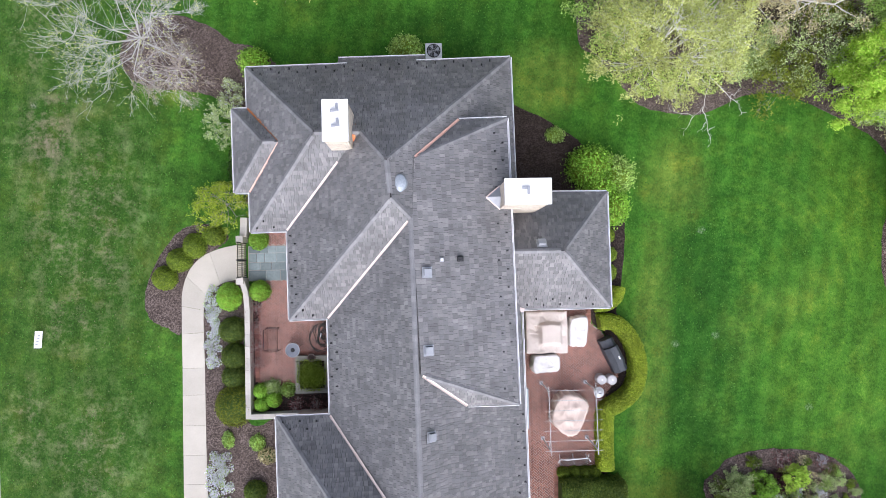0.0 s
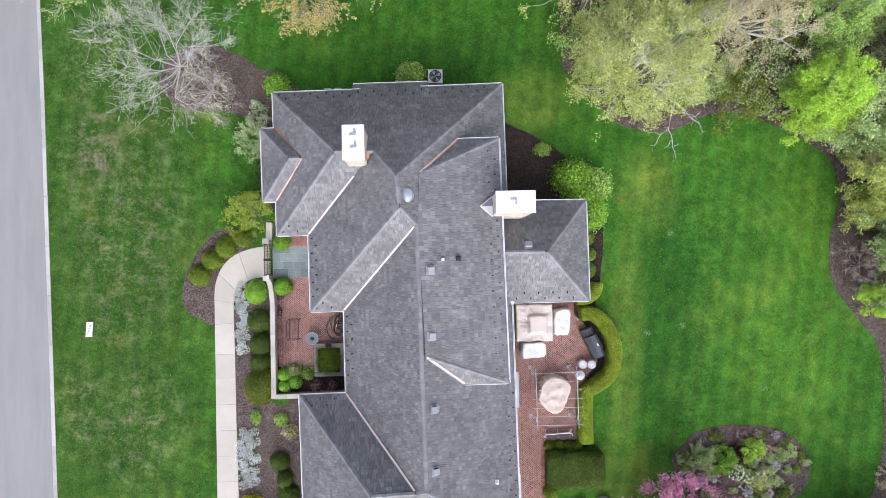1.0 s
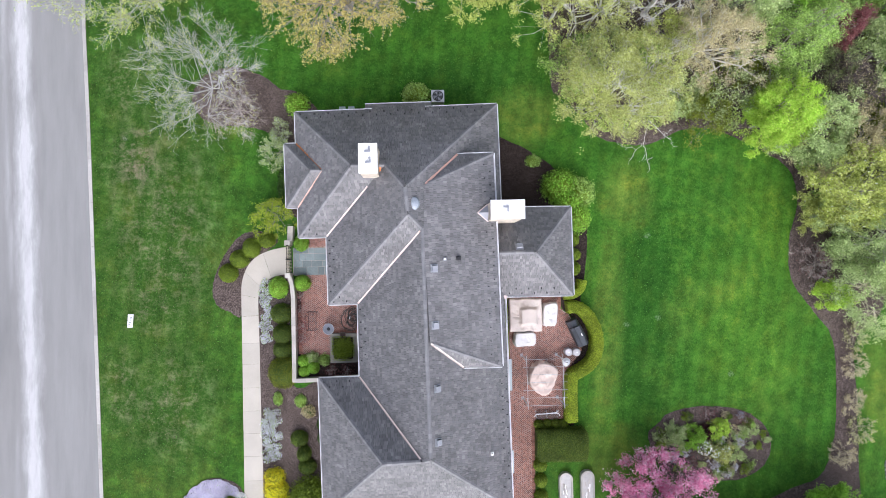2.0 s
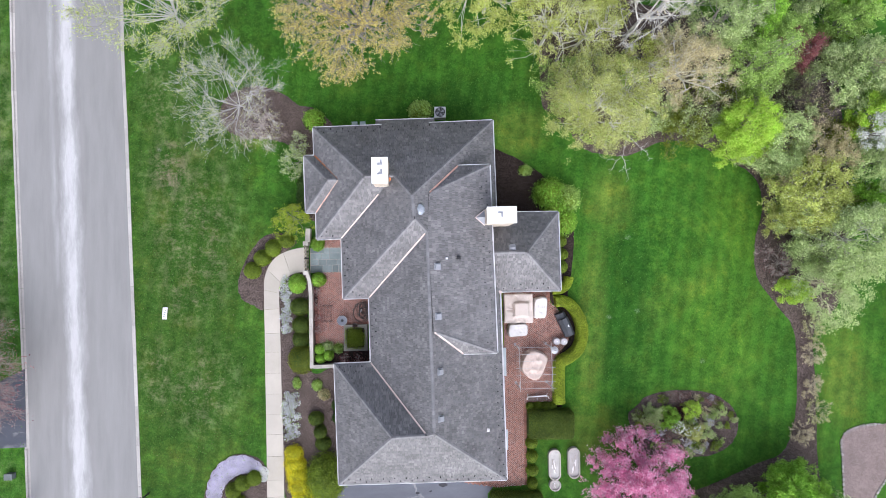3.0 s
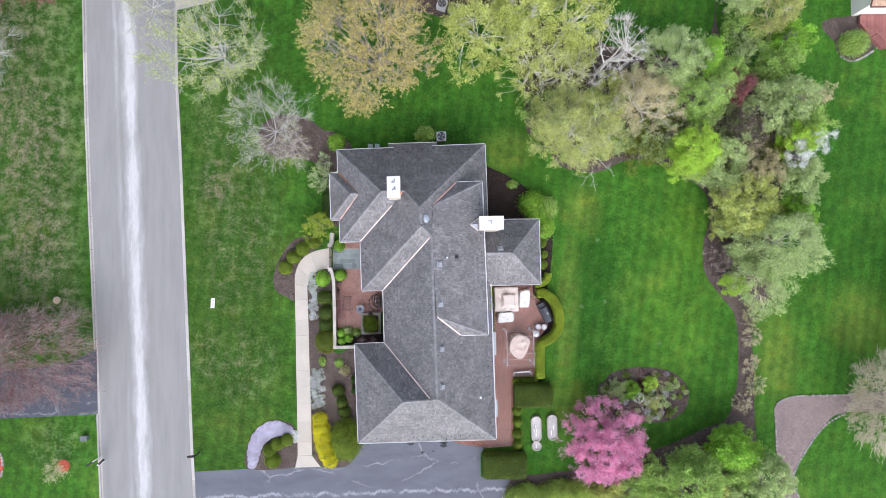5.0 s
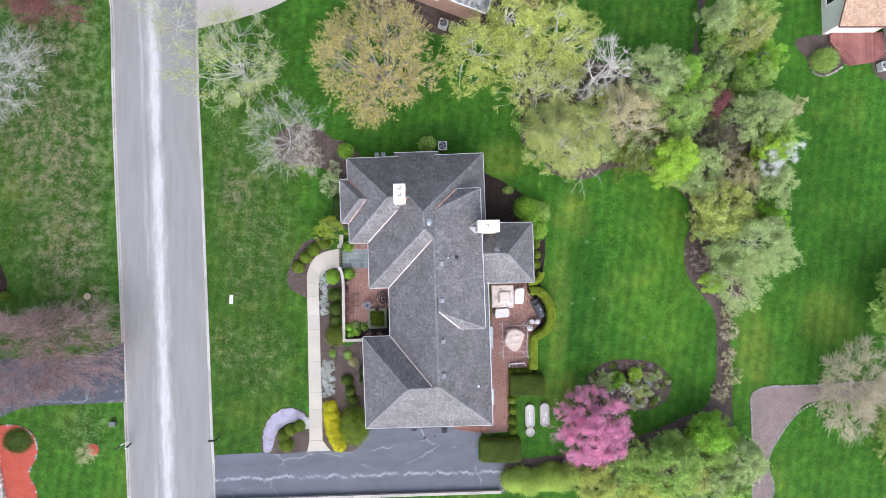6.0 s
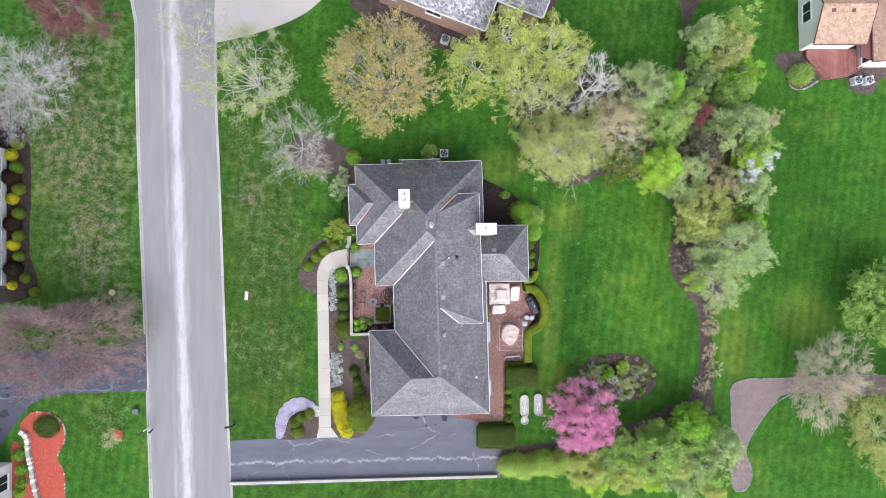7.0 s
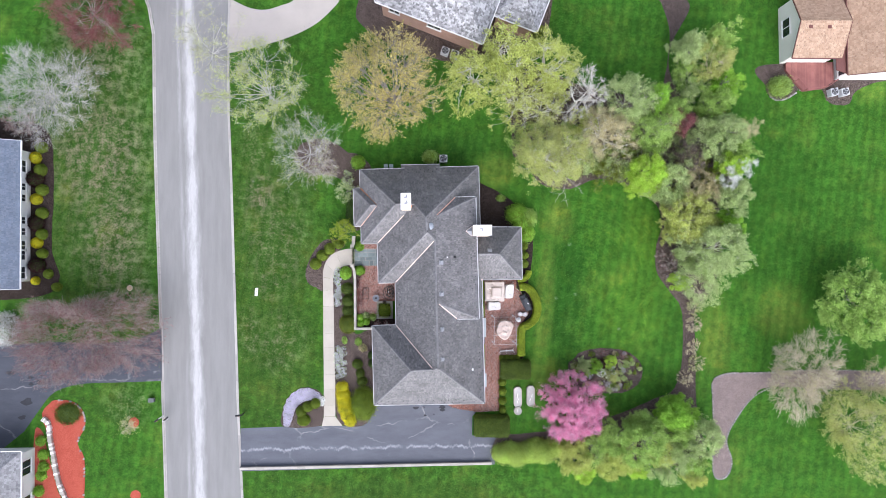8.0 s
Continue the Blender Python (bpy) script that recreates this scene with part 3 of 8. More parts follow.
def make_ground():
    """One sheet to the horizon, sunk where the street runs."""
    ys = [400.0, 120.0, 60.0] + [45.0 - 85.0 * i / 60 for i in range(61)] + [-60.0, -120.0, -400.0]
    bm, rows = bmesh.new(), []
    for y in ys:
        w, e = along(KERB_WEST, y), along(KERB_EAST, y)
        xs = [(-400, 0), (-120, 0), (-60, 0), (w - 0.30, 0), (w - 0.29, -0.16), (e + 0.29, -0.16), (e + 0.30, 0), (-10, 0), (0, 0), (12, 0), (30, 0), (60, 0), (120, 0), (400, 0)]
        rows.append([bm.verts.new((x, y, z)) for x, z in xs])
    for a, b in zip(rows, rows[1:]):
        for i in range(len(a) - 1):
            bm.faces.new((a[i], b[i], b[i + 1], a[i + 1]))
    return tagged(part("ground", bm, LAWN), "mown green lawn with thin straw-coloured patches", "lawn", "", "structure")


make_ground()
road_ys = [45.0 - 85.0 * i / 60 for i in range(61)]
sheet("road", [(along(KERB_WEST, y) - 0.03, y) for y in road_ys] + [(along(KERB_EAST, y) + 0.03, y) for y in road_ys[::-1]], -0.155, -0.10, ROAD, "grey asphalt street with a worn pale centre strip", "road")


def make_kerb(name, line, side, gaps=()):
    """Kerb and gutter in cast lengths with open joints."""
    kerb = tagged(new(name), "pale concrete kerb and gutter along the street", "kerb", "", "structure")
    y = 40.0
    while y > -36.0:
        y1 = y - 2.95
        low = any(a > (y + y1) / 2 > b for a, b in gaps)
        bm = bmesh.new()
        prof = [(0.30, -0.15), (0.30, 0.0 if low else 0.03), (0.29, 0.0 if low else 0.035), (0.16, 0.0 if low else 0.03), (0.13, -0.07), (0.0, -0.094), (0.0, -0.15)]
        if low:
            prof[2:5] = [(0.29, 0.002), (0.16, -0.05), (0.13, -0.068)]
        ends = []
        for yy in (y, y1 + 0.02):
            x = along(line, yy)
            ends.append([bm.verts.new((x + side * u, yy, z)) for u, z in prof])
        for i in range(len(prof)):
            j = (i + 1) % len(prof)
            bm.faces.new((ends[0][i], ends[0][j], ends[1][j], ends[1][i]))
        bm.faces.new(ends[0])
        bm.faces.new(ends[1][::-1])
        bmesh.ops.recalc_face_normals(bm, faces=bm.faces[:])
        part("kerb_stone", bm, KERB, kerb)
        y = y1
    return kerb


make_kerb("kerb_east", KERB_EAST, 1, [(29.5, 22.5), (-18.0, -23.5)])
make_kerb("kerb_west", KERB_WEST, -1, [(-7.0, -13.5)])

# drives
sheet("driveway", [(-22.0, -18.25), (-17.4, -18.12), (-8.6, -18.15), (-7.9, -17.5), (-7.55, -16.5), (-7.4, -14.6), (4.2, -14.6), (3.9, -16.8), (3.45, -17.3), (3.4, -19.4), (6.1, -19.5), (5.9, -22.65), (-21.95, -22.9)], -0.15, 0.012, DRIVE, "blue-grey asphalt driveway with pale cracks", "driveway")
sheet("neighbour_driveway", [(-30.6, -7.2)] + curve_pts([(-32.8, -8.3), (-37.0, -8.8), (-42.0, -8.6), (-49.0, -8.8), (-62.0, -8.8)], 4, False) + [(-62.0, -20.4), (-47.8, -20.3)] + curve_pts([(-45.2, -18.2), (-43.6, -15.9), (-42.1, -14.1), (-39.4, -13.2), (-35.0, -13.05), (-30.5, -12.95)], 5, False), -0.15, 0.012, DRIVE_SEALED, "dark asphalt driveway with damp spots", "driveway")
sheet("north_driveway", [(-23.3, 23.1)] + curve_pts([(-21.1, 23.6), (-17.4, 24.65), (-14.2, 26.1), (-12.05, 27.9), (-10.6, 30.0), (-8.5, 36.0)], 5, False) + curve_pts([(-13.0, 36.0), (-14.6, 31.0), (-16.1, 29.1), (-17.5, 28.5), (-19.2, 28.0), (-21.0, 28.2), (-23.1, 29.2)], 5, False), -0.15, 0.014, TAN_DRIVE, "tan exposed aggregate driveway", "driveway")


# front walk, in cast slabs
def make_walk():
    walk_way = tagged(new("front_walk"), "pale concrete front walk in jointed slabs", "walkway", "", "structure")
    left = curve_pts([(-12.92, -17.1), (-12.92, -13.0), (-12.94, -9.0), (-12.95, -5.0), (-12.97, -2.4), (-12.93, -1.0), (-12.6, 0.0), (-12.0, 0.72), (-11.2, 1.12), (-10.4, 1.32), (-9.72, 1.4)], 8, False)
    right = curve_pts([(-11.66, -17.1), (-11.68, -13.0), (-11.76, -9.0), (-11.80, -5.0), (-11.85, -2.4), (-11.78, -1.75), (-11.55, -1.2), (-11.2, -0.83), (-10.8, -0.6), (-10.3, -0.48), (-9.72, -0.42)], 8, False)
    stops = [0, 3, 6, 9, 12, 15, 18, 21, 24, 29, 35, 46, 61, 80]
    for a, b in zip(stops, stops[1:]):
        l, r = [np.array(p) for p in left[a : b + 1]], [np.array(p) for p in right[a : b + 1]]
        for side in (l, r):
            d = side[1] - side[0]
            side[0] = side[0] + d / np.linalg.norm(d) * 0.012
        part("slab", prism(bmesh.new(), [tuple(p) for p in l] + [tuple(p) for p in r[::-1]], -0.1, 0.035), CONCRETE, walk_way)
    part("slab", prism(bmesh.new(), [(-12.92, -17.115), (-11.66, -17.115), (-10.9, -18.13), (-13.15, -18.13)], -0.1, 0.035), CONCRETE, walk_way)


make_walk()

# planting beds
BEDS = [
    ("garden_bed", [(-10.5, 1.75), (-10.9, 2.2), (-11.9, 2.5), (-12.9, 2.25), (-13.75, 1.4), (-14.5, 0.1), (-14.9, -1.3), (-14.6, -2.4), (-13.8, -2.85), (-12.95, -3.15), (-12.9, -1.0), (-12.5, 0.1), (-11.9, 0.8), (-11.1, 1.2)], MULCH, "curved bark mulch bed beside the front walk"),
    ("garden_bed", [(-11.85, -2.4), (-11.6, -1.2), (-10.9, -0.62), (-9.7, -0.45), (-9.66, -7.7), (-7.2, -7.8), (-7.0, -14.2), (-7.5, -16.4), (-8.5, -18.05), (-10.85, -18.05), (-11.65, -16.6), (-11.7, -13.0), (-11.78, -8.0)], MULCH, "long bark mulch bed between the front walk and the house"),
    ("courtyard_bed", [(-9.3, -0.6), (-8.7, -0.6), (-9.0, -3.0), (-8.98, -5.85), (-7.0, -5.85), (-7.0, -6.4), (-5.3, -6.4), (-4.3, -6.4), (-4.3, -7.3), (-9.3, -7.4)], MULCH_DARK, "dark mulch bed inside the courtyard wall"),
    ("garden_bed", [(8.5, -1.8), (8.5, -3.0), (9.1, -3.6), (9.75, -4.9), (9.75, -6.0), (8.8, -7.3), (8.65, -9.0), (8.65, -10.7), (9.25, -10.8), (9.35, -8.2), (10.3, -7.1), (11.0, -5.6), (10.8, -4.2), (10.0, -3.0), (9.6, -2.2)], MULCH_DARK, "dark mulch strip under the terrace hedge"),
    ("garden_bed", [(-17.35, -18.05), (-17.1, -15.5), (-15.8, -14.15), (-14.7, -13.85), (-13.4, -14.3), (-12.95, -15.2), (-12.95, -17.2), (-13.2, -18.08)], MULCH, "mulch bed with phlox beside the driveway"),
    ("garden_bed", [(-16.1, 11.6), (-15.3, 13.0), (-13.4, 13.6), (-11.4, 13.0), (-10.2, 12.1), (-9.2, 11.9), (-8.2, 11.2), (-7.6, 10.3), (-7.9, 8.8), (-8.7, 3.9), (-9.6, 3.6), (-10.0, 5.5), (-9.9, 8.2), (-10.8, 9.0), (-12.2, 9.5), (-14.2, 9.7), (-15.6, 10.3)], MULCH, "dark bark mulch bed under a bare tree"),
    ("garden_bed", [(3.6, 8.4), (5.5, 8.15), (7.2, 7.2), (8.5, 6.2), (10.2, 4.6), (10.4, 2.0), (10.2, -0.6), (9.9, -2.0), (9.6, -2.6), (8.0, -2.1), (8.0, 3.2), (3.7, 3.2)], MULCH_DARK, "dark mulch bed round the sun room"),
    ("garden_bed", [(14.2, -12.0), (14.8, -11.1), (15.9, -10.25), (18.3, -9.95), (20.9, -10.4), (22.5, -11.9), (22.2, -13.8), (20.4, -14.9), (17.6, -14.9), (15.4, -14.6)], MULCH, "island bed with spring perennials in the back lawn"),
    ("garden_bed", [(8.2, 12.0), (9.2, 11.1), (10.4, 9.6), (11.4, 8.45), (13.1, 8.0), (14.8, 7.95), (17.2, 8.9), (19.3, 8.9), (22.2, 7.6), (24.4, 6.1), (24.95, 3.8), (24.3, 1.3), (24.35, -1.4), (25.8, -3.7), (27.05, -5.6), (27.2, -9.0), (26.95, -12.2), (26.0, -14.7), (24.0, -15.6), (20.0, -17.2), (15.5, -18.6), (9.0, -19.3), (6.2, -19.6), (6.2, -22.3), (14.0, -22.2), (22.0, -22.5), (28.9, -22.8), (28.6, -15.6), (28.6, -12.2), (28.6, -9.0), (28.65, -5.8), (30.5, -3.8), (31.8, 1.0), (31.5, 9.0), (30.8, 14.5), (28.5, 17.0), (26.2, 21.0), (26.5, 24.5), (28.5, 29.0), (24.2, 31.0), (25.5, 28.5), (26.2, 24.5), (24.5, 17.6), (21.0, 18.6), (16.0, 19.6), (11.0, 21.8), (7.0, 21.0), (8.0, 16.0)], MULCH, "long wavy woodland bed of bark mulch"),
    ("garden_bed", [(30.5, -15.4), (30.5, -13.9), (31.4, -13.15), (33.0, -12.9), (36.3, -12.9), (42.8, -12.7), (52.0, -13.0), (62.0, -13.0), (62.0, -15.0), (50.5, -15.0), (44.7, -14.9), (37.2, -14.5), (35.0, -15.75), (33.0, -18.25), (32.0, -20.4), (32.55, -22.6), (32.2, -24.1), (31.3, -24.7), (30.45, -23.9), (30.5, -19.2)], MULCH_PINK, "stone-edged bed of weathered pink-brown mulch"),
    ("garden_bed", [(-42.0, -21.6), (-42.5, -19.2), (-43.3, -16.5), (-42.6, -15.3), (-41.8, -14.85), (-40.0, -15.1), (-38.9, -16.2), (-38.75, -17.8), (-39.5, -19.6), (-38.75, -21.5), (-38.8, -26.0), (-38.9, -31.0), (-41.0, -31.0), (-41.0, -25.6)], MULCH_RED, "red dyed mulch bed edged with stones"),
    ("garden_bed", [(-47.0, 15.5), (-44.0, 15.2), (-42.5, 13.5), (-42.2, 8.4), (-42.35, 1.6), (-41.5, -1.5), (-42.9, -3.4), (-47.9, -4.0), (-52.0, -4.0), (-52.0, 15.0)], MULCH_DARK, "mulch bed with clipped shrubs along a house front"),
    ("garden_bed", [(37.2, 19.6), (37.5, 18.6), (38.5, 18.0), (39.8, 18.3), (41.5, 19.4), (43.6, 19.2), (44.3, 17.9), (45.4, 17.4), (46.9, 17.6), (47.6, 18.9), (50.0, 20.0), (54.0, 20.6), (54.0, 22.0), (37.2, 22.0)], MULCH, "stone-edged mulch bed against a house"),
    ("garden_bed", [(-8.5, 30.5), (-9.2, 27.3), (-7.4, 25.4), (-4.9, 24.1), (0.2, 22.4), (3.5, 21.8), (8.0, 23.4), (11.8, 24.8), (12.9, 29.5), (12.9, 32.0), (-8.0, 32.0)], MULCH, "mulch bed round a brick house"),
]
for i, (name, pts, material, label) in enumerate(BEDS):
    sheet(name, ragged(pts if name == "courtyard_bed" else curve_pts(pts, 8), 0.035, i), -0.05, 0.018 + 0.002 * (i % 4), material, label, "garden bed")


# ---- the house ----
EAVE = 3.45
V = {
    "Anw": (-8.50, 9.60, EAVE), "Ane": (4.02, 9.95, EAVE), "Asw": (-8.36, 1.83, EAVE), "As2": (-6.66, 1.86, EAVE),
    "Nm": (-2.72, 9.76, EAVE), "Atop": (-4.60, 5.60, 7.50), "J": (-2.72, 5.60, 7.50),
    "Ctop": (-1.60, 4.20, 8.75), "Cend": (-1.46, 2.75, 8.75), "Csw": (-6.60, -2.32, EAVE), "Cs": (-4.81, -2.29, EAVE),
    "Dn": (-0.72, 2.00, 7.96), "Ds": (-0.50, -10.60, 7.92), "Dw": (-4.77, -6.79, EAVE), "Em": (4.16, 2.00, EAVE),
    "Gnw": (-7.28, -6.83, EAVE), "Gw": (-3.15, -10.90, 7.50), "Ge": (-0.95, -10.80, 7.50), "Gsw": (-7.09, -15.10, EAVE), "Gse": (4.48, -15.08, EAVE), "Gm": (-0.95, -15.09, EAVE),
    "Bnw": (-9.17, 7.63, EAVE), "Bn": (-8.45, 7.65, EAVE), "Bsw": (-9.09, 3.70, EAVE), "Bs": (-8.38, 3.69, EAVE), "Btop": (-7.25, 5.67, 5.42), "Bin": (-6.50, 5.68, 5.42),
    "En1": (1.39, 6.38, 6.00), "En2": (3.48, 6.42, 6.00), "Et": (-0.57, 4.40, 7.82), "Es1": (1.50, -5.94, 6.00), "Es2": (3.73, -5.93, 6.00), "Ets": (-0.42, -4.25, 7.98), "Etn": (-0.66, 1.98, 8.02),
    "Fnw": (3.40, 3.48, 3.30), "Fne": (8.53, 3.45, 3.30), "Fse": (8.58, -2.05, 3.30), "Fsw": (3.40, -2.06, 3.30), "Ftop": (5.90, 0.62, 5.75), "Fin": (3.40, 0.62, 5.75),
    "Kw": (-4.20, 10.14, 3.02), "Ke": (-0.05, 10.22, 3.02), "Kwi": (-4.20, 9.72, EAVE + 0.02), "Kei": (-0.05, 9.83, EAVE + 0.02),
}
V = {k: Vector(v) for k, v in V.items()}
rng_roof = random.Random(4)


def clip_poly(poly, a, b):
    """Keeps the part of a convex 2D polygon on the left of the line a to b."""
    out = []
    side = lambda p: (b[0] - a[0]) * (p[1] - a[1]) - (b[1] - a[1]) * (p[0] - a[0])
    for p, q in zip(poly, poly[1:] + poly[:1]):
        sp, sq = side(p), side(q)
        if sp >= 0:
            out.append(p)
        if (sp > 0 > sq) or (sp < 0 < sq):
            t = sp / (sp - sq)
            out.append((p[0] + t * (q[0] - p[0]), p[1] + t * (q[1] - p[1])))
    return out


def in_plane(pts):
    """The points moved up or down into their common plane."""
    a = np.array([[p.x, p.y, 1.0] for p in pts])
    k = np.linalg.lstsq(a, np.array([p.z for p in pts]), rcond=None)[0]
    return [Vector((p.x, p.y, float(k[0] * p.x + k[1] * p.y + k[2]))) for p in pts]


def plane_axes(pts, down):
    """Origin, the level direction, the way up the slope and the normal of a roof face."""
    n = sum(((b - a).cross(c - a) for a, b, c in zip(pts, pts[1:], pts[2:])), Vector())
    n = n.normalized() if n.z > 0 else -n.normalized()
    up = (Vector((0, 0, 1)) - n * n.z).normalized()
    level = up.cross(n)
    return down, level, up, n


def shingle_pieces(pts, origin, level, up, normal, course=0.225, widths=(0.10, 0.30), keep=None):
    """Tapered tabs laid in courses and cut to the face; yields vertices and faces of each."""
    flat = [((p - origin).dot(level), (p - origin).dot(up)) for p in pts]
    if sum(a[0] * b[1] - b[0] * a[1] for a, b in zip(flat, flat[1:] + flat[:1])) < 0:
        flat = flat[::-1]
    lo_u, hi_u = min(f[0] for f in flat), max(f[0] for f in flat)
    lo_v, hi_v = min(f[1] for f in flat), max(f[1] for f in flat)
    v = lo_v
    while v < hi_v:
        u = lo_u - rng_roof.uniform(0, 0.4)
        while u < hi_u:
            w = rng_roof.uniform(*widths)
            drop = rng_roof.choice((0, 0, 0.012, 0.025))
            tab = [(u + 0.005, v - drop), (u + w - 0.005, v - drop), (u + w - 0.005, v + course), (u + 0.005, v + course)]
            for a, b in zip(flat, flat[1:] + flat[:1]):
                tab = clip_poly(tab, a, b) if len(tab) > 2 else tab
            u += w
            if len(tab) < 3:
                continue
            h = rng_roof.uniform(0.020, 0.036)
            top = [origin + level * p + up * q + normal * (0.004 + h * (1 - 0.8 * (q - v + drop) / (course + drop))) for p, q in tab]
            low = [origin + level * p + up * q - normal * 0.004 for p, q in tab]
            k = len(tab)
            yield top + low, [tuple(range(k))] + [(i, k + i, k + (i + 1) % k, (i + 1) % k) for i in range(k - 1 if k == 4 else k) if not (k == 4 and i == 2)]
        v += course


def roof_face(house, names, thick=0.14, course=0.225, material=SHINGLE, singles=None, widths=(0.08, 0.24)):
    """One slope: a deck, its joined shingles and, in a chosen stretch, single shingles."""
    pts = in_plane([V[n] for n in names] if isinstance(names[0], str) else names)
    o, level, up, n = plane_axes(pts, min(pts, key=lambda p: p.z))
    bm = bmesh.new()
    top = [bm.verts.new(p) for p in pts]
    low = [bm.verts.new(p - Vector((0, 0, thick))) for p in pts]
    bm.faces.new(top)
    bm.faces.new(low[::-1])
    for i in range(len(pts)):
        j = (i + 1) % len(pts)
        bm.faces.new((low[i], low[j], top[j], top[i]))
    bmesh.ops.recalc_face_normals(bm, faces=bm.faces[:])
    slope = part("roof", bm, UNDERLAY, house)
    verts, faces = [], []
    for vs, fs in shingle_pieces(pts, o, level, up, n, course, widths):
        mid = sum(vs, Vector()) / len(vs)
        if singles and singles(mid):
            SINGLES.append((vs, fs, slope))
            continue
        k = len(verts)
        verts += vs
        faces += [tuple(i + k for i in f) for f in fs]
    tagged(hang("shingles", mesh_of("shingles", verts, faces), material, slope), "overlapping grey asphalt shingles", "", "", "stuff")
    return slope


SINGLES = []
house = thing("house", (0, 0, 0), "single-storey house with a grey shingled hip roof and copper valleys", "house")
near_ridge = lambda p: 1.0 < p.x < 3.2 and -1.3 < p.y < 1.0
for names in (("Anw", "Nm", "J", "Atop"), ("Nm", "Ane", "Ctop", "J"), ("Anw", "Atop", "Asw"), ("Asw", "Atop", "J", "As2"), ("As2", "J", "Ctop", "Cend", "Csw"),
              ("Csw", "Cend", "Dn", "Cs"), ("Cs", "Dn", "Ds", "Ge", "Dw"), ("Gnw", "Dw", "Ge", "Gw"), ("Gnw", "Gw", "Gsw"), ("Gsw", "Gw", "Ge", "Gm"), ("Gm", "Ge", "Ds", "Gse"),
              ("Ane", "Ctop", "Cend", "Dn", "Em"), ("Em", "Dn", "Ds", "Gse"), ("Bnw", "Bn", "Bin", "Btop"), ("Bnw", "Btop", "Bsw"), ("Bsw", "Btop", "Bin", "Bs"),
              ("En1", "En2", "Et"), ("Es1", "Ets", "Es2"), ("Fnw", "Fne", "Ftop", "Fin"), ("Fne", "Fse", "Ftop"), ("Fse", "Fsw", "Fin", "Ftop"), ("Kw", "Ke", "Kei", "Kwi")):
    roof_face(house, names)
roof_face(house, ("En2", "Et", "Etn", "Ets", "Es2"), singles=near_ridge)


CAP_VERTS = [(-0.105, 0, 0.005), (0, 0, 0.066), (0.105, 0, 0.005), (-0.105, 0.262, -0.008), (0, 0.262, 0.053), (0.105, 0.262, -0.008), (-0.105, 0, -0.02), (0, 0, 0.046), (0.105, 0, -0.02)]
CAP_FACES = [(0, 1, 4, 3), (1, 2, 5, 4), (0, 6, 7, 1), (1, 7, 8, 2)]
CAP_MESH = mesh_of("ridge_cap", CAP_VERTS, CAP_FACES)
CAP_MESH.materials.append(CAP_ONE)
cap_count = [0]


def cap_run(a, b):
    """Folded cap shingles along a hip or ridge."""
    a, b = V[a], V[b]
    d = (b - a).normalized()
    s = d.cross(Vector((0, 0, 1))).normalized()
    up = s.cross(d)
    n = int((b - a).length / 0.26)
    turn = Matrix((s, d, up)).transposed().to_4x4()
    single = cap_count[0] + n <= 290
    verts, faces = [], []
    for i in range(n):
        m = Matrix.Translation(a + d * 0.26 * i) @ turn @ pose(rng_roof.uniform(-0.008, 0.008), 0, rng_roof.uniform(0, 0.006), 0, rng_roof.uniform(-1.5, 1.5), rng_roof.uniform(-1.2, 1.2))
        if single:
            ob = new("ridge_cap", CAP_MESH)
            ob.parent = house
            ob.matrix_basis = m
            cap_count[0] += 1
        else:
            k = len(verts)
            verts += [m @ Vector(v) for v in CAP_VERTS]
            faces += [tuple(q + k for q in f) for f in CAP_FACES]
    if verts:
        tagged(hang("hip_capping", mesh_of("hip_capping", verts, faces), CAP, house), "lighter folded cap shingles", "", "", "stuff")


for a, b in (("Dn", "Ds"), ("Ctop", "Cend"), ("Csw", "Cend"), ("Cend", "Dn"), ("Asw", "Atop"), ("Ane", "Ctop"), ("Atop", "J"), ("J", "Ctop"), ("Anw", "Atop"), ("Gnw", "Gw"), ("Gsw", "Gw"), ("Gw", "Ge"), ("Ge", "Ds"), ("Gse", "Ds"), ("Bnw", "Btop"), ("Bsw", "Btop"), ("Btop", "Bin"), ("En2", "Et"), ("Es2", "Ets"), ("Fne", "Ftop"), ("Fse", "Ftop"), ("Fin", "Ftop")):
    cap_run(a, b)


def valley(a, b, width=0.24, material=COPPER, start=0.0, stop=1.0):
    a, b = V[a].lerp(V[b], start), V[a].lerp(V[b], stop)
    d = (b - a).normalized()
    s = d.cross(Vector((0, 0, 1))).normalized()
    bm = bmesh.new()
    rows = []
    for i in range(9):
        p = a.lerp(b, i / 8)
        w = width / 2 * (1 + 0.12 * math.sin(i * 2.3))
        rows.append([bm.verts.new(p + s * u * w + Vector((0, 0, 0.07 + h))) for u, h in ((-1, 0.45 * width), (0, 0.0), (1, 0.45 * width))])
    for p, q in zip(rows, rows[1:]):
        bm.faces.new((p[0], p[1], q[1], q[0]))
        bm.faces.new((p[1], p[2], q[2], q[1]))
    part("valley_flashing", bm, material, house, "bright copper valley flashing")


for a, b, w, m in (("As2", "J", 0.10, COPPER), ("Cs", "Dn", 0.10, COPPER), ("Dw", "Ge", 0.11, COPPER), ("Bn", "Bin", 0.09, COPPER_BRIGHT), ("Bs", "Bin", 0.09, COPPER_ROSE), ("En1", "Et", 0.12, COPPER_ROSE), ("Es1", "Ets", 0.12, COPPER)):
    valley(a, b, w, m, 0.0, 0.97 if b != "J" else 0.72)


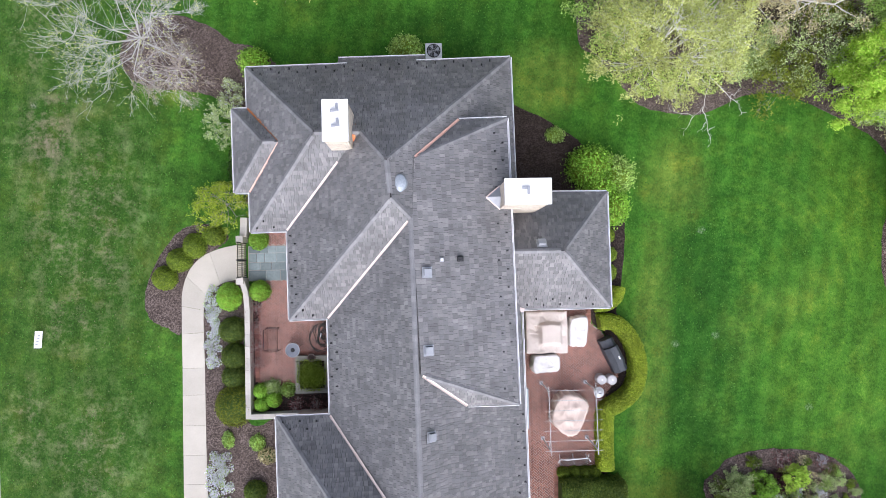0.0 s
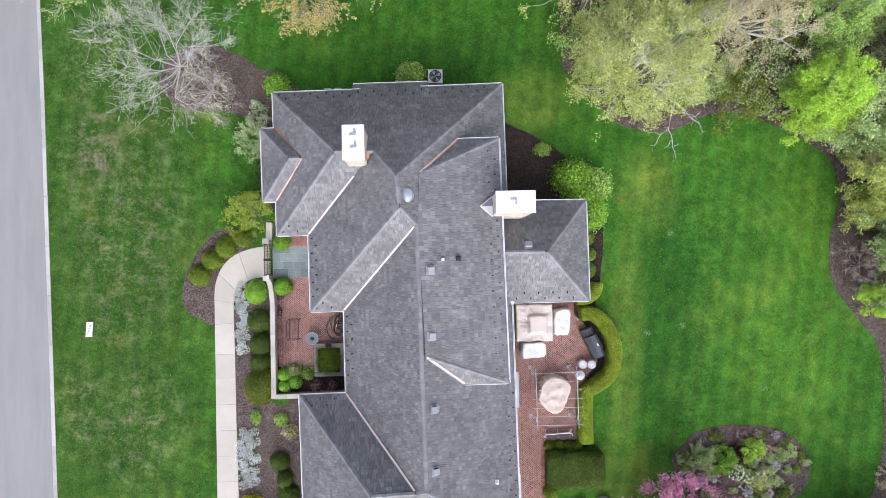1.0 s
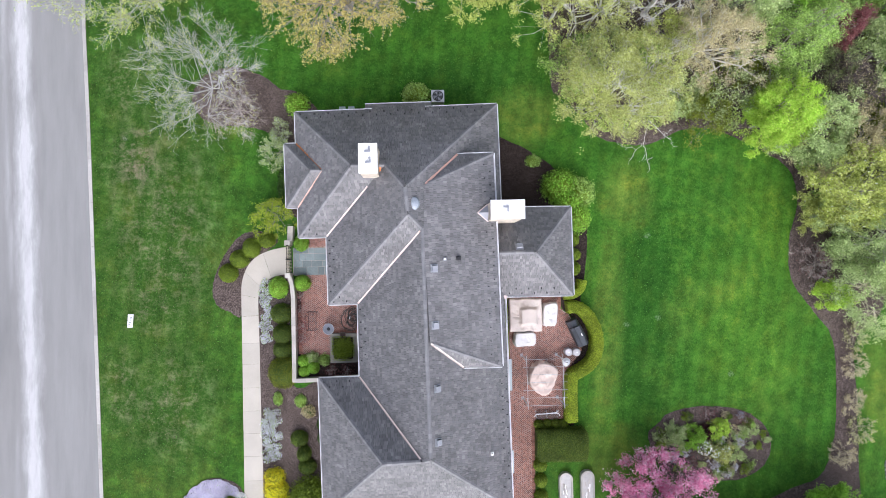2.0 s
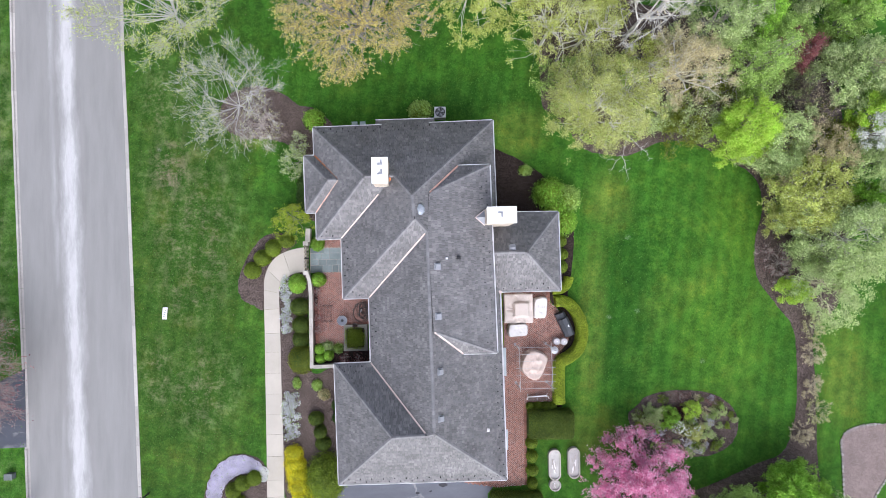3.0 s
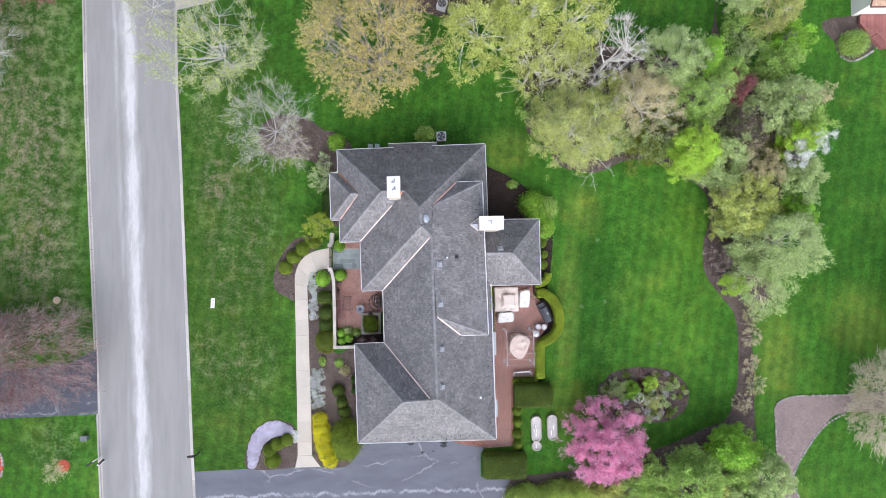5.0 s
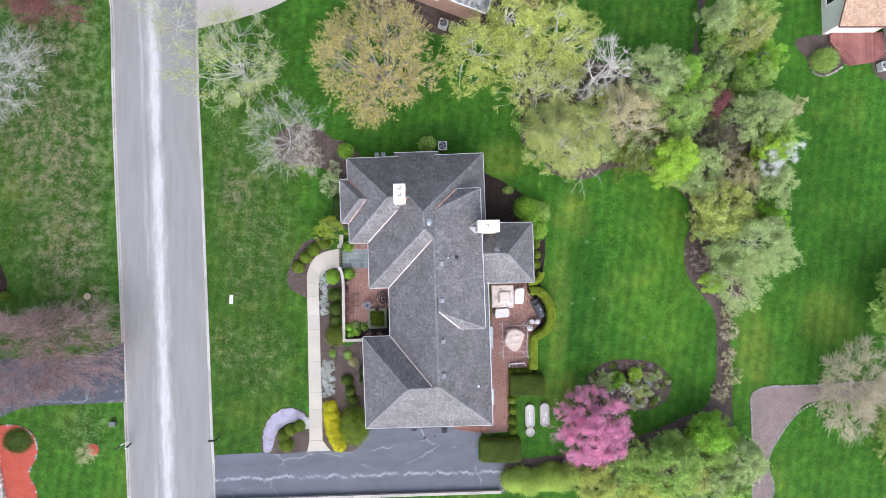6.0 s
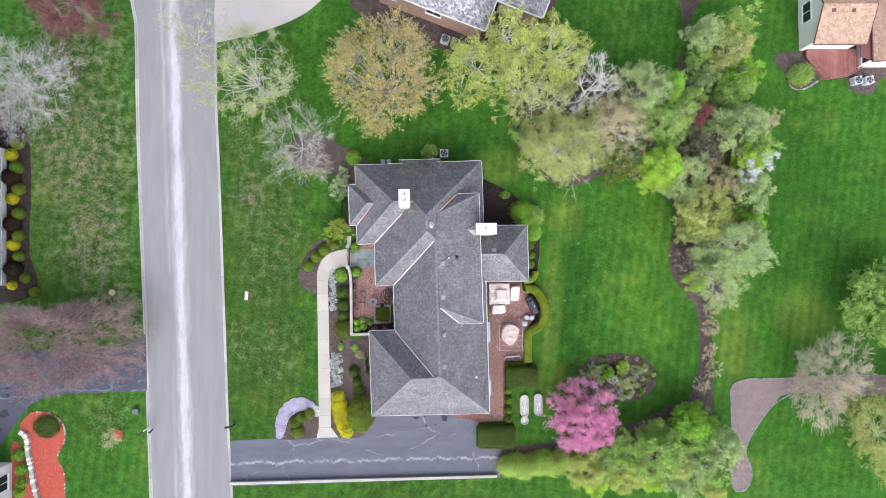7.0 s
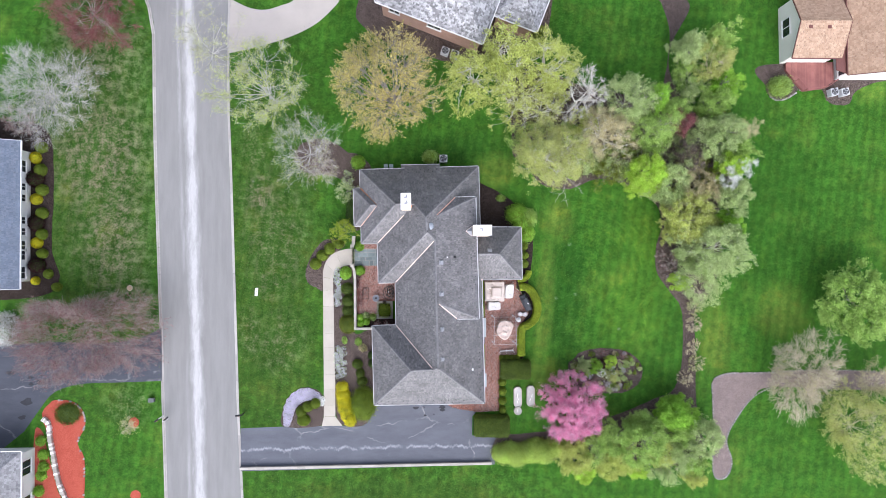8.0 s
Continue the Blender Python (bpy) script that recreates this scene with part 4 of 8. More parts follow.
def gutter(a, b, lift=0.0):
    """A half-open white gutter along an eave."""
    a, b = V[a] if isinstance(a, str) else Vector(a), V[b] if isinstance(b, str) else Vector(b)
    d = (b - a).normalized()
    s = d.cross(Vector((0, 0, 1))).normalized()
    bm = bmesh.new()
    prof = [(0.0, 0.02), (0.0, -0.12), (0.06, -0.12), (0.085, 0.03), (0.055, 0.03), (0.045, -0.09), (0.012, -0.09), (0.012, 0.02)]
    ends = [[bm.verts.new(p + s * u + Vector((0, 0, z + lift))) for u, z in prof] for p in (a, b)]
    for i in range(len(prof)):
        j = (i + 1) % len(prof)
        bm.faces.new((ends[0][i], ends[0][j], ends[1][j], ends[1][i]))
    bm.faces.new(ends[0])
    bm.faces.new(ends[1][::-1])
    bmesh.ops.recalc_face_normals(bm, faces=bm.faces[:])
    part("gutter", bm, WHITE_METAL, house, "white metal gutter")


for a, b in (((-3.75, 9.72, EAVE), "Anw"), ("Ane", (-0.45, 9.82, EAVE)), ("Anw", "Bn"), ("Bs", "Asw"), ("Asw", "As2"), ((-6.66, 1.95, EAVE), "Csw"), ("Csw", "Cs"), ("Cs", "Dw"), ("Dw", "Gnw"), ("Gnw", "Gsw"), ("Gsw", "Gse"), ("Gse", (4.30, -2.2, EAVE)), ((4.13, 3.6, EAVE), "Ane"), ("Bn", "Bnw"), ("Bnw", "Bsw"), ("Bsw", "Bs"), ("En2", "En1"), ("Es2", "En2"), ("Es1", "Es2"), ("Fne", (4.9, 3.47, 3.30)), ("Fse", "Fne"), ((4.25, -2.06, 3.30), "Fse"), ("Ke", "Kw")):
    gutter(a, b)

# walls below the eaves
for name, pts, z1 in (
    ("wall", [(-8.05, 9.15), (3.6, 9.45), (3.95, -14.65), (-6.65, -14.65), (-6.8, -7.25), (-4.3, -7.25), (-4.35, -1.85), (-6.15, -1.85), (-6.2, 2.3), (-7.9, 2.3)], 3.34),
    ("wall", [(-8.75, 7.2), (-8.06, 7.2), (-8.0, 4.1), (-8.68, 4.1)], 3.34),
    ("wall", [(3.62, 3.05), (8.1, 3.02), (8.15, -1.62), (3.75, -1.62)], 3.2),
    ("wall", [(-3.9, 9.26), (-3.9, 9.9), (-0.35, 9.98), (-0.35, 9.35)], 3.0),
    ("dormer_wall", [(0.9, 6.05), (3.1, 6.08), (3.32, -5.55), (1.0, -5.57)], 5.9),
):
    part(name, prism(bmesh.new(), pts, 0.0 if z1 < 5 else 3.6, z1), HOUSE_BRICK, house)


def chimney(x0, x1, y0, y1, z0, z1, flues, label):
    """A brick stack in real courses with a white cap slab."""
    stack = thing("chimney", (0, 0, 0), label, "chimney")
    verts, faces = [], []
    part("core", box(bmesh.new(), x0 + 0.03, x1 - 0.03, y0 + 0.03, y1 - 0.03, z0, z1 - 0.10), JOINT, stack)
    z, row = z0, 0
    bl, bh = 0.205, 0.0767
    while z < z1 - 0.14:
        for (ax, ay), (bx, by) in (((x0, y0), (x1, y0)), ((x1, y0), (x1, y1)), ((x1, y1), (x0, y1)), ((x0, y1), (x0, y0))):
            n = max(1, round(math.hypot(bx - ax, by - ay) / (bl + 0.01)))
            dx, dy = (bx - ax) / n, (by - ay) / n
            nx, ny = (by - ay) / math.hypot(bx - ax, by - ay), -(bx - ax) / math.hypot(bx - ax, by - ay)
            for i in range(n):
                s = (0.5 if row % 2 else 0.0)
                p0, p1 = max(0.0, i - s), min(n, i + 1 - s - 0.045)
                k = len(verts)
                for d in (0.0, -0.05):
                    for p in (p0, p1):
                        for zz in (z, z + bh - 0.011):
                            verts.append((ax + dx * p + nx * d, ay + dy * p + ny * d, zz))
                faces += [(k, k + 2, k + 3, k + 1), (k + 1, k + 3, k + 7, k + 5), (k, k + 1, k + 5, k + 4), (k + 2, k + 6, k + 7, k + 3), (k, k + 4, k + 6, k + 2)]
        z += bh
        row += 1
    tagged(hang("bricks", mesh_of("bricks", verts, faces), TAN_BRICK, stack), "tan brick courses", "", "", "stuff")
    part("collar", soft_box(x1 - x0 + 0.06, y1 - y0 + 0.06, 0.10, 0.015, ((x0 + x1) / 2, (y0 + y1) / 2, z1 - 0.22)), CAP_STONE, stack)
    part("cap", soft_box(x1 - x0 + 0.09, y1 - y0 + 0.09, 0.11, 0.02, ((x0 + x1) / 2, (y0 + y1) / 2, z1 - 0.11)), CAP_STONE, stack, "white cement cap slab")
    for fx, fy, turn in flues:
        bm = bmesh.new()
        box(bm, -0.16, 0.16, -0.05, 0.05, z1 - 0.01, z1 + 0.10)
        box(bm, 0.06, 0.16, 0.05, 0.26, z1 - 0.01, z1 + 0.07)
        bmesh.ops.transform(bm, matrix=pose(fx, fy, 0, 0, 0, turn), verts=bm.verts[:])
        part("flue_cap", bm, GREY_METAL, stack, "bent grey metal flue cap")
    return stack


chimney(-4.00, -3.07, 4.97, 6.50, 4.5, 9.0, ((-3.55, 6.1, 5), (-3.52, 5.52, 8)), "tan brick chimney with a white cap and two flues")
chimney(3.05, 4.83, 2.44, 3.40, 0.0, 8.5, ((3.95, 2.95, 90),), "wide tan brick chimney with a white cap at the sun room")


# a stretch of shingles beside the roof vents, piece by piece
for vs, fs, slope in SINGLES[:300]:
    hang("shingle", mesh_of("shingle", vs, fs), SHINGLE_ONE, slope)
rest_v, rest_f = [], []
for vs, fs, slope in SINGLES[300:]:
    rest_f += [tuple(i + len(rest_v) for i in f) for f in fs]
    rest_v += vs
if rest_v:
    tagged(hang("shingles", mesh_of("shingles", rest_v, rest_f), SHINGLE, SINGLES[0][2]), "overlapping grey asphalt shingles", "", "", "stuff")


# ---- plants ----
def tubes_mesh(name, segs, n=4):
    """Tapered twigs and limbs as one mesh; segs is rows of start, end, two radii."""
    segs = np.array(segs, float)
    a, b, ra, rb = segs[:, 0:3], segs[:, 3:6], segs[:, 6], segs[:, 7]
    d = b - a
    d /= np.maximum(np.linalg.norm(d, axis=1, keepdims=True), 1e-6)
    ref = np.where(np.abs(d[:, 2:3]) > 0.9, np.array([[1.0, 0, 0]]), np.array([[0, 0, 1.0]]))
    s = np.cross(d, ref)
    s /= np.linalg.norm(s, axis=1, keepdims=True)
    u = np.cross(s, d)
    quads = []
    ang = [2 * math.pi * k / n for k in range(n + 1)]
    for k in range(n):
        o0 = s * math.cos(ang[k]) + u * math.sin(ang[k])
        o1 = s * math.cos(ang[k + 1]) + u * math.sin(ang[k + 1])
        quads.append(np.stack([a + o0 * ra[:, None], a + o1 * ra[:, None], b + o1 * rb[:, None], b + o0 * rb[:, None]], axis=1))
    return quads_of(name, np.concatenate(quads))


def triangles_of(name, verts):
    n = len(verts)
    me = bpy.data.meshes.new(name)
    me.vertices.add(3 * n)
    me.vertices.foreach_set("co", np.ascontiguousarray(verts, dtype=np.float32).ravel())
    me.loops.add(3 * n)
    me.loops.foreach_set("vertex_index", np.arange(3 * n, dtype=np.int32))
    me.polygons.add(n)
    me.polygons.foreach_set("loop_start", np.arange(0, 3 * n, 3, dtype=np.int32))
    me.update(calc_edges=True)
    return me


def points_mesh(name, segs):
    """Fine twigs as slender three-sided points; rows of start, end, two radii."""
    a, b, r = segs[:, 0:3], segs[:, 3:6], segs[:, 6:7] * 1.15
    d = unit(b - a)
    s = unit(np.cross(d, np.where(np.abs(d[:, 2:3]) > 0.9, np.array([[1.0, 0, 0]]), np.array([[0, 0, 1.0]]))))
    u = np.cross(s, d)
    ring = [a + (s * math.cos(k * 2.0944) + u * math.sin(k * 2.0944)) * r for k in range(3)]
    return triangles_of(name, np.concatenate([np.stack([ring[k], ring[(k + 1) % 3], b], axis=1) for k in range(3)]))


def leaves_mesh(name, where, facing, size, rng, tilt=0.9, slim=0.6, simple=False):
    """Small folded leaves, one quad each, at the given places, turned loosely to the given facing."""
    n = len(where)
    nrm = facing + rng.normal(0, tilt, (n, 3))
    nrm /= np.maximum(np.linalg.norm(nrm, axis=1, keepdims=True), 1e-6)
    t = np.cross(nrm, rng.normal(0, 1, (n, 3)))
    t /= np.maximum(np.linalg.norm(t, axis=1, keepdims=True), 1e-6)
    w = np.cross(nrm, t)
    ln = (size * rng.uniform(0.6, 1.4, n))[:, None]
    if simple:
        return triangles_of(name, np.stack([where - t * ln / 2 - w * ln * slim / 2, where - t * ln / 2 + w * ln * slim / 2, where + t * ln * 0.62], axis=1))
    q = np.stack([where - t * ln / 2, where + w * ln * slim / 2 + nrm * ln * 0.12, where + t * ln / 2, where - w * ln * slim / 2 + nrm * ln * 0.12], axis=1)
    return quads_of(name, q)


def unit(a):
    return a / np.maximum(np.linalg.norm(a, axis=1, keepdims=True), 1e-6)


def lumps(dirs, rng, amount, k=9):
    """A slow wavy factor over directions, for uneven outlines."""
    w, ph = rng.normal(0, 2.2, (k, 3)), rng.uniform(0, 6.28, k)
    return 1 + amount * np.sin(dirs @ w.T + ph).mean(axis=1) * 2.2


def grow(rng, height, radius, tips=2200, mids=230, limbs=24, trunk=0.28, base=0.25, uneven=0.3, outer=2.4, thick=0.016, hang_down=0.0, sweep=0.35, clumped=0.85, twiggy=1.0, fan=0.25):
    """Limb segments and twig tips of a tree that fills a lumpy dome of that height and radius."""
    foot = np.zeros((1, 3))
    fork = np.array([[rng.normal(0, 0.05) * radius, rng.normal(0, 0.05) * radius, trunk * height]])
    cz = height * (base + 0.15)

    def dome(n, lo, hi):
        d = unit(rng.normal(0, 1, (n, 3)))
        d[:, 2] = np.where(d[:, 2] < -0.25, -d[:, 2], d[:, 2])
        r = (lo + (hi - lo) * rng.uniform(0, 1, n) ** (1 / outer)) * lumps(d, shape_rng(), uneven)
        p = d * r[:, None] * np.array([radius, radius, height - cz])
        p[:, 2] = np.maximum(p[:, 2] + cz, height * 0.12)
        return p

    seed = int(rng.integers(1, 9999))
    shape_rng = lambda: np.random.default_rng(seed)
    a, b, c = dome(limbs, 0.3, 0.6), dome(mids, 0.35, 0.86), dome(tips, 0.25, 1.0)
    host = rng.integers(0, len(b), tips)
    out = unit(unit(b - fork)[host] * 0.85 + rng.normal(0, 0.5, (tips, 3)))
    near = b[host] + out * rng.uniform(0.3, 1.1, (tips, 1)) * fan * radius * np.array([1, 1, 0.7])
    fanned = rng.random(tips) < clumped
    c = np.where(fanned[:, None], near, c)
    c[:, 2] = np.clip(c[:, 2], 0.05, height * 1.03)
    c[:, 2] -= hang_down * (np.hypot(c[:, 0], c[:, 1]) / radius) ** 2 * height * 0.5
    c[:, 2] = np.maximum(c[:, 2], 0.08)
    segs = [np.concatenate([foot, fork, [[thick * height * 1.25, thick * height, 0]]], axis=1)]

    def join(parents, kids, r0, r1, level, bend, given=None):
        cost = np.linalg.norm(kids[:, None, :] - parents[None, :, :], axis=2)
        inner = np.linalg.norm((parents - fork) / np.array([1, 1, 1.0]), axis=1)[None, :]
        own = np.linalg.norm(kids - fork, axis=1)[:, None]
        near = np.argmin(cost + np.where(inner > own, 3.0, 0.0), axis=1)
        if given is not None:
            near = np.where(given >= 0, given, near)
        p = parents[near]
        half = p * 0.5 + kids * 0.5 + rng.normal(0, 1, kids.shape) * bend
        half[:, 2] -= np.linalg.norm(kids - p, axis=1) * sweep * 0.3
        half[:, 2] = np.maximum(half[:, 2], 0.06)
        one = np.ones((len(kids), 1))
        segs.append(np.concatenate([p, half, one * r0, one * (r0 + r1) / 2, one * level], axis=1))
        segs.append(np.concatenate([half, kids, one * (r0 + r1) / 2, one * r1, one * level], axis=1))
        return unit(kids - half)

    join(np.concatenate([fork, fork * np.array([1, 1, 1.25])]), a, thick * height * 0.62, thick * height * 0.34, 1, 0.05 * radius)
    join(a, b, thick * height * 0.26, thick * height * 0.12, 2, 0.03 * radius)
    d = join(np.concatenate([a, b]), c, thick * height * 0.075, 0.004, 3, 0.02 * radius, np.where(fanned, host + len(a), -1))
    if twiggy < 1:
        show = rng.random(len(c)) < twiggy
        segs[-2], segs[-1] = segs[-2][show], segs[-1][show]
    return np.concatenate(segs), np.concatenate([c, d], axis=1)


def tree(name, at, height, radius, label, category="tree", leaf="spring", bark=BARK, per_tip=5, size=0.16, scatter=0.22, seed=1, twig=0.007, group="", twigs=0, also=None, lean=(0, 0), spray=0.17, dead=(), **shape):
    """A tapered trunk with forking limbs, and a crown of small leaves round the twig ends."""
    rng = np.random.default_rng(seed)
    segs, tips = grow(rng, height, radius, **shape)
    segs[:, 6:8] = np.maximum(segs[:, 6:8], twig)
    if twigs:
        pick = np.repeat(np.arange(len(tips)), twigs)
        d = unit(tips[pick, 3:6] + rng.normal(0, 0.55, (len(pick), 3)))
        start = tips[pick, :3] - tips[pick, 3:6] * rng.uniform(0, 0.35, (len(pick), 1))
        end = start + d * rng.uniform(0.2, 0.5, (len(pick), 1)) * radius / 4
        end[:, 2] = np.maximum(end[:, 2], 0.05)
        segs = np.concatenate([segs, np.concatenate([start, end, np.full((len(pick), 1), twig), np.full((len(pick), 1), twig * 0.6), np.full((len(pick), 1), 4)], axis=1)])
    if lean != (0, 0):
        for arr in (segs[:, 0:3], segs[:, 3:6], tips[:, 0:3]):
            arr[:, 0] += lean[0] * arr[:, 2] / height
            arr[:, 1] += lean[1] * arr[:, 2] / height
    for line in dead:
        pts = [np.array(line[0])]
        for p, q in zip(line, line[1:]):
            p, q = np.array(p), np.array(q)
            pts += [p + (q - p) * k / 4 + rng.normal(0, 0.035, 3) for k in range(1, 5)]
        pts = np.array(pts) - np.array(at)
        r = np.linspace(0.017, 0.006, len(pts))
        rows = [[*a, *b, s, t, 2] for a, b, s, t in zip(pts, pts[1:], r, r[1:])]
        for p, d in zip(pts[2:], np.diff(pts, axis=0)[1:]):
            side = np.array([d[1], -d[0], 0.0]) * rng.choice((-1, 1)) * rng.uniform(0.4, 1.1) + d * 0.6
            rows.append([*p, *(p + side), 0.006, 0.004, 2])
        segs = np.concatenate([segs, rows])
    ob = thing(name, at, label, category, group)
    big = segs[:, 8] <= 1
    hang("trunk", tubes_mesh("trunk", segs[big], 7), bark, ob)
    fine = segs[:, 8] == 4
    tagged(hang("branching", tubes_mesh("branching", segs[~big & ~fine], 3), bark, ob), kind="stuff")
    if fine.any():
        tagged(hang("fine_branching", points_mesh("fine_branching", segs[fine]), bark, ob), kind="stuff")
    for key, per, sz in ([(leaf, per_tip, size)] if per_tip else []) + list(also or ()):
        pick = np.repeat(np.arange(len(tips)), max(1, int(per)))
        if per < 1:
            pick = pick[rng.random(len(pick)) < per]
        where = tips[pick, :3] + rng.normal(0, scatter, (len(pick), 3)) - tips[pick, 3:6] * rng.uniform(-0.02, spray, (len(pick), 1)) * min(radius, 5.0)
        where[:, 2] = np.maximum(where[:, 2], 0.06)
        tagged(hang("crown", leaves_mesh("crown", where, np.tile([[0, 0, 1.1]], (len(pick), 1)), sz, rng, 0.9, 0.5, True), LEAF[key], ob), kind="stuff")
    return ob


# darker leaf colour per core: shade within the foliage, put into the colour
SHADE_CORE = {"fresh": "mid", "bright": "box", "lime": "box", "yellow": "olive", "hedge": "olive", "spring": "mid", "grey": "mid", "box": "box_dark", "mid": "box"}


def mound_points(rng, n, rx, ry, h, flat=2.0, rough=0.06):
    """Points and normals on a clipped mound (superellipse dome)."""
    d = rng.normal(0, 1, (n, 3))
    d[:, 2] = np.abs(d[:, 2])
    p = d / (np.sum(np.abs(d) ** flat, axis=1, keepdims=True) ** (1 / flat))
    nrm = np.sign(p) * np.abs(p) ** (flat - 1)
    nrm /= np.linalg.norm(nrm, axis=1, keepdims=True)
    bump = 1 + rng.normal(0, rough, (n, 1))
    return p * bump * np.array([rx, ry, h]), nrm


def shrub(name, at, rx, ry, h, label, leaf="box", category="shrub", n=1400, size=0.07, seed=1, flat=2.0, rough=0.05, group="", core=MULCH_DARK, tilt=0.55):
    """A dense shrub: a core coloured dark for the shade inside, leaves all over."""
    rng = np.random.default_rng(seed)
    ob = thing(name, at, label, category, group)
    bm = bmesh.new()
    bmesh.ops.create_icosphere(bm, subdivisions=3, radius=1.0)
    for v in bm.verts:
        d = np.array(v.co)
        p = d / (np.sum(np.abs(d) ** flat) ** (1 / flat))
        k = 0.9 + 0.06 * noise.noise(Vector(d) * 3 + Vector((seed, 0, 0)))
        v.co = Vector((p[0] * rx * k, p[1] * ry * k, max(0.0, p[2]) * h * k))
    part("inner_foliage", bm, LEAF[SHADE_CORE.get(leaf, "deep")], ob)
    p, nrm = mound_points(rng, n, rx, ry, h, flat, rough)
    tagged(hang("foliage", leaves_mesh("foliage", p, nrm, size, rng, tilt, 0.65), LEAF[leaf], ob), kind="stuff")
    return ob


def hedge(name, line, width, h, label, leaf="hedge", n_per_m=2200, size=0.06, seed=1, rough=0.03):
    """A clipped hedge along a line: rounded box section."""
    rng = np.random.default_rng(seed)
    pts = np.array(curve_pts(line, 8, False))
    seg = np.linalg.norm(np.diff(pts, axis=0), axis=1)
    cum = np.r_[0, np.cumsum(seg)]
    total = cum[-1]
    n = int(total * n_per_m)

    def section(s, k):
        th = math.pi * s
        c, z = np.cos(th), np.sin(th)
        q = (np.abs(c) ** 4 + np.abs(z) ** 4) ** 0.25
        return c / q * width / 2 * k, z / q * h * k, c, z

    def place(t):
        x, y = np.interp(t, cum, pts[:, 0]), np.interp(t, cum, pts[:, 1])
        e = 0.05
        dx = np.interp(np.minimum(t + e, total), cum, pts[:, 0]) - np.interp(np.maximum(t - e, 0), cum, pts[:, 0])
        dy = np.interp(np.minimum(t + e, total), cum, pts[:, 1]) - np.interp(np.maximum(t - e, 0), cum, pts[:, 1])
        ln = np.hypot(dx, dy)
        return x, y, -dy / ln, dx / ln

    ob = thing(name, (0, 0, 0), label, "hedge")
    ts, ss = np.linspace(0, total, max(8, int(total * 6))), np.linspace(0, 1, 13)
    verts, faces = [], []
    for t in ts:
        x, y, nx, ny = place(t)
        end = min(1.0, 0.82 + 2.0 * min(t, total - t) / width)
        for s in ss:
            o, z, c, zz = section(s, 0.93 * end)
            verts.append((x + nx * o, y + ny * o, z))
    m = len(ss)
    for i in range(len(ts) - 1):
        for j in range(m - 1):
            k = i * m + j
            faces.append((k, k + 1, k + m + 1, k + m))
    faces += [tuple(range(m))[::-1], tuple(range((len(ts) - 1) * m, len(ts) * m))]
    # hedge core in the darker colour that paints its inner shade
    hang("inner_foliage", mesh_of("inner_foliage", verts, faces), LEAF[SHADE_CORE.get(leaf, "deep")], ob)
    t, s = rng.uniform(0, total, n), rng.uniform(0, 1, n)
    x, y, nx, ny = place(t)
    end = np.minimum(1.0, 0.82 + 2.0 * np.minimum(t, total - t) / width)
    k = (1 + rng.normal(0, rough, n)) * end
    th = math.pi * s
    c, z = np.cos(th), np.sin(th)
    q = (np.abs(c) ** 4 + np.abs(z) ** 4) ** 0.25
    p = np.stack([x + nx * c / q * width / 2 * k, y + ny * c / q * width / 2 * k, z / q * h * k], axis=1)
    c3, z3 = c**3, np.abs(z) ** 3
    nrm = np.stack([nx * c3, ny * c3, z3], axis=1)
    nrm /= np.linalg.norm(nrm, axis=1, keepdims=True)
    tagged(hang("foliage", leaves_mesh("foliage", p, nrm, size * 1.1, rng, 0.6, 0.7, True), LEAF[leaf], ob), kind="stuff")
    return ob


def flowers(name, spots, label, leaf, n=900, size=0.06, seed=1, height=0.14, green=0.35, category="flowers"):
    """A low carpet of blossom and leaves over a few round patches."""
    rng = np.random.default_rng(seed)
    ob = thing(name, (0, 0, 0), label, category)
    tot = sum(r * r for _, _, r in spots)
    for kind, share, key in (("blossom", 1.0, leaf), ("foliage", green, "mid")):
        ps = []
        for x, y, r in spots:
            k = int(n * share * r * r / tot) + 3
            a, d = rng.uniform(0, 6.283, k), r * np.sqrt(rng.uniform(0, 1, k))
            z = height * (0.6 + 0.4 * (1 - (d / r) ** 2)) + rng.normal(0, 0.02, k) - (0.03 if kind == "foliage" else 0)
            ps.append(np.stack([x + d * np.cos(a), y + d * np.sin(a), np.maximum(z, 0.03)], axis=1))
        p = np.concatenate(ps)
        tagged(hang(kind, leaves_mesh(kind, p, np.tile([[0, 0, 1.0]], (len(p), 1)), size, rng, 0.5, 0.9), LEAF[key], ob), kind="stuff")
    return ob

# trees round the house
tree("maple_tree", (-5.5, 17.4, 0), 11.0, 5.8, "spreading maple in amber bud over the lawn", leaf="orange", bark=BARK, per_tip=15, size=0.115, seed=3, tips=2300, mids=190, twigs=1, twig=0.0075, spray=0.12, scatter=0.06, uneven=0.32, fan=0.24, limbs=30, also=[("tanbud", 2, 0.08)])
tree("bare_tree", (-13.2, 11.4, 0), 7.6, 3.9, "bare silver-grey tree with sparse buds in a mulch bed", leaf="spring", bark=BARK_SILVER, per_tip=3, size=0.065, seed=5, tips=1200, mids=130, limbs=12, twigs=2, lean=(-1.3, 0.7), uneven=0.4, twig=0.005, thick=0.006, scatter=0.12)
tree("weeping_tree", (-12.8, 10.3, 0), 2.6, 1.9, "low purple-twigged weeping tree over mulch", leaf="tanbud", bark=BARK_PURPLE, per_tip=2, size=0.05, seed=6, tips=700, mids=90, twigs=1, hang_down=0.5, twig=0.005)
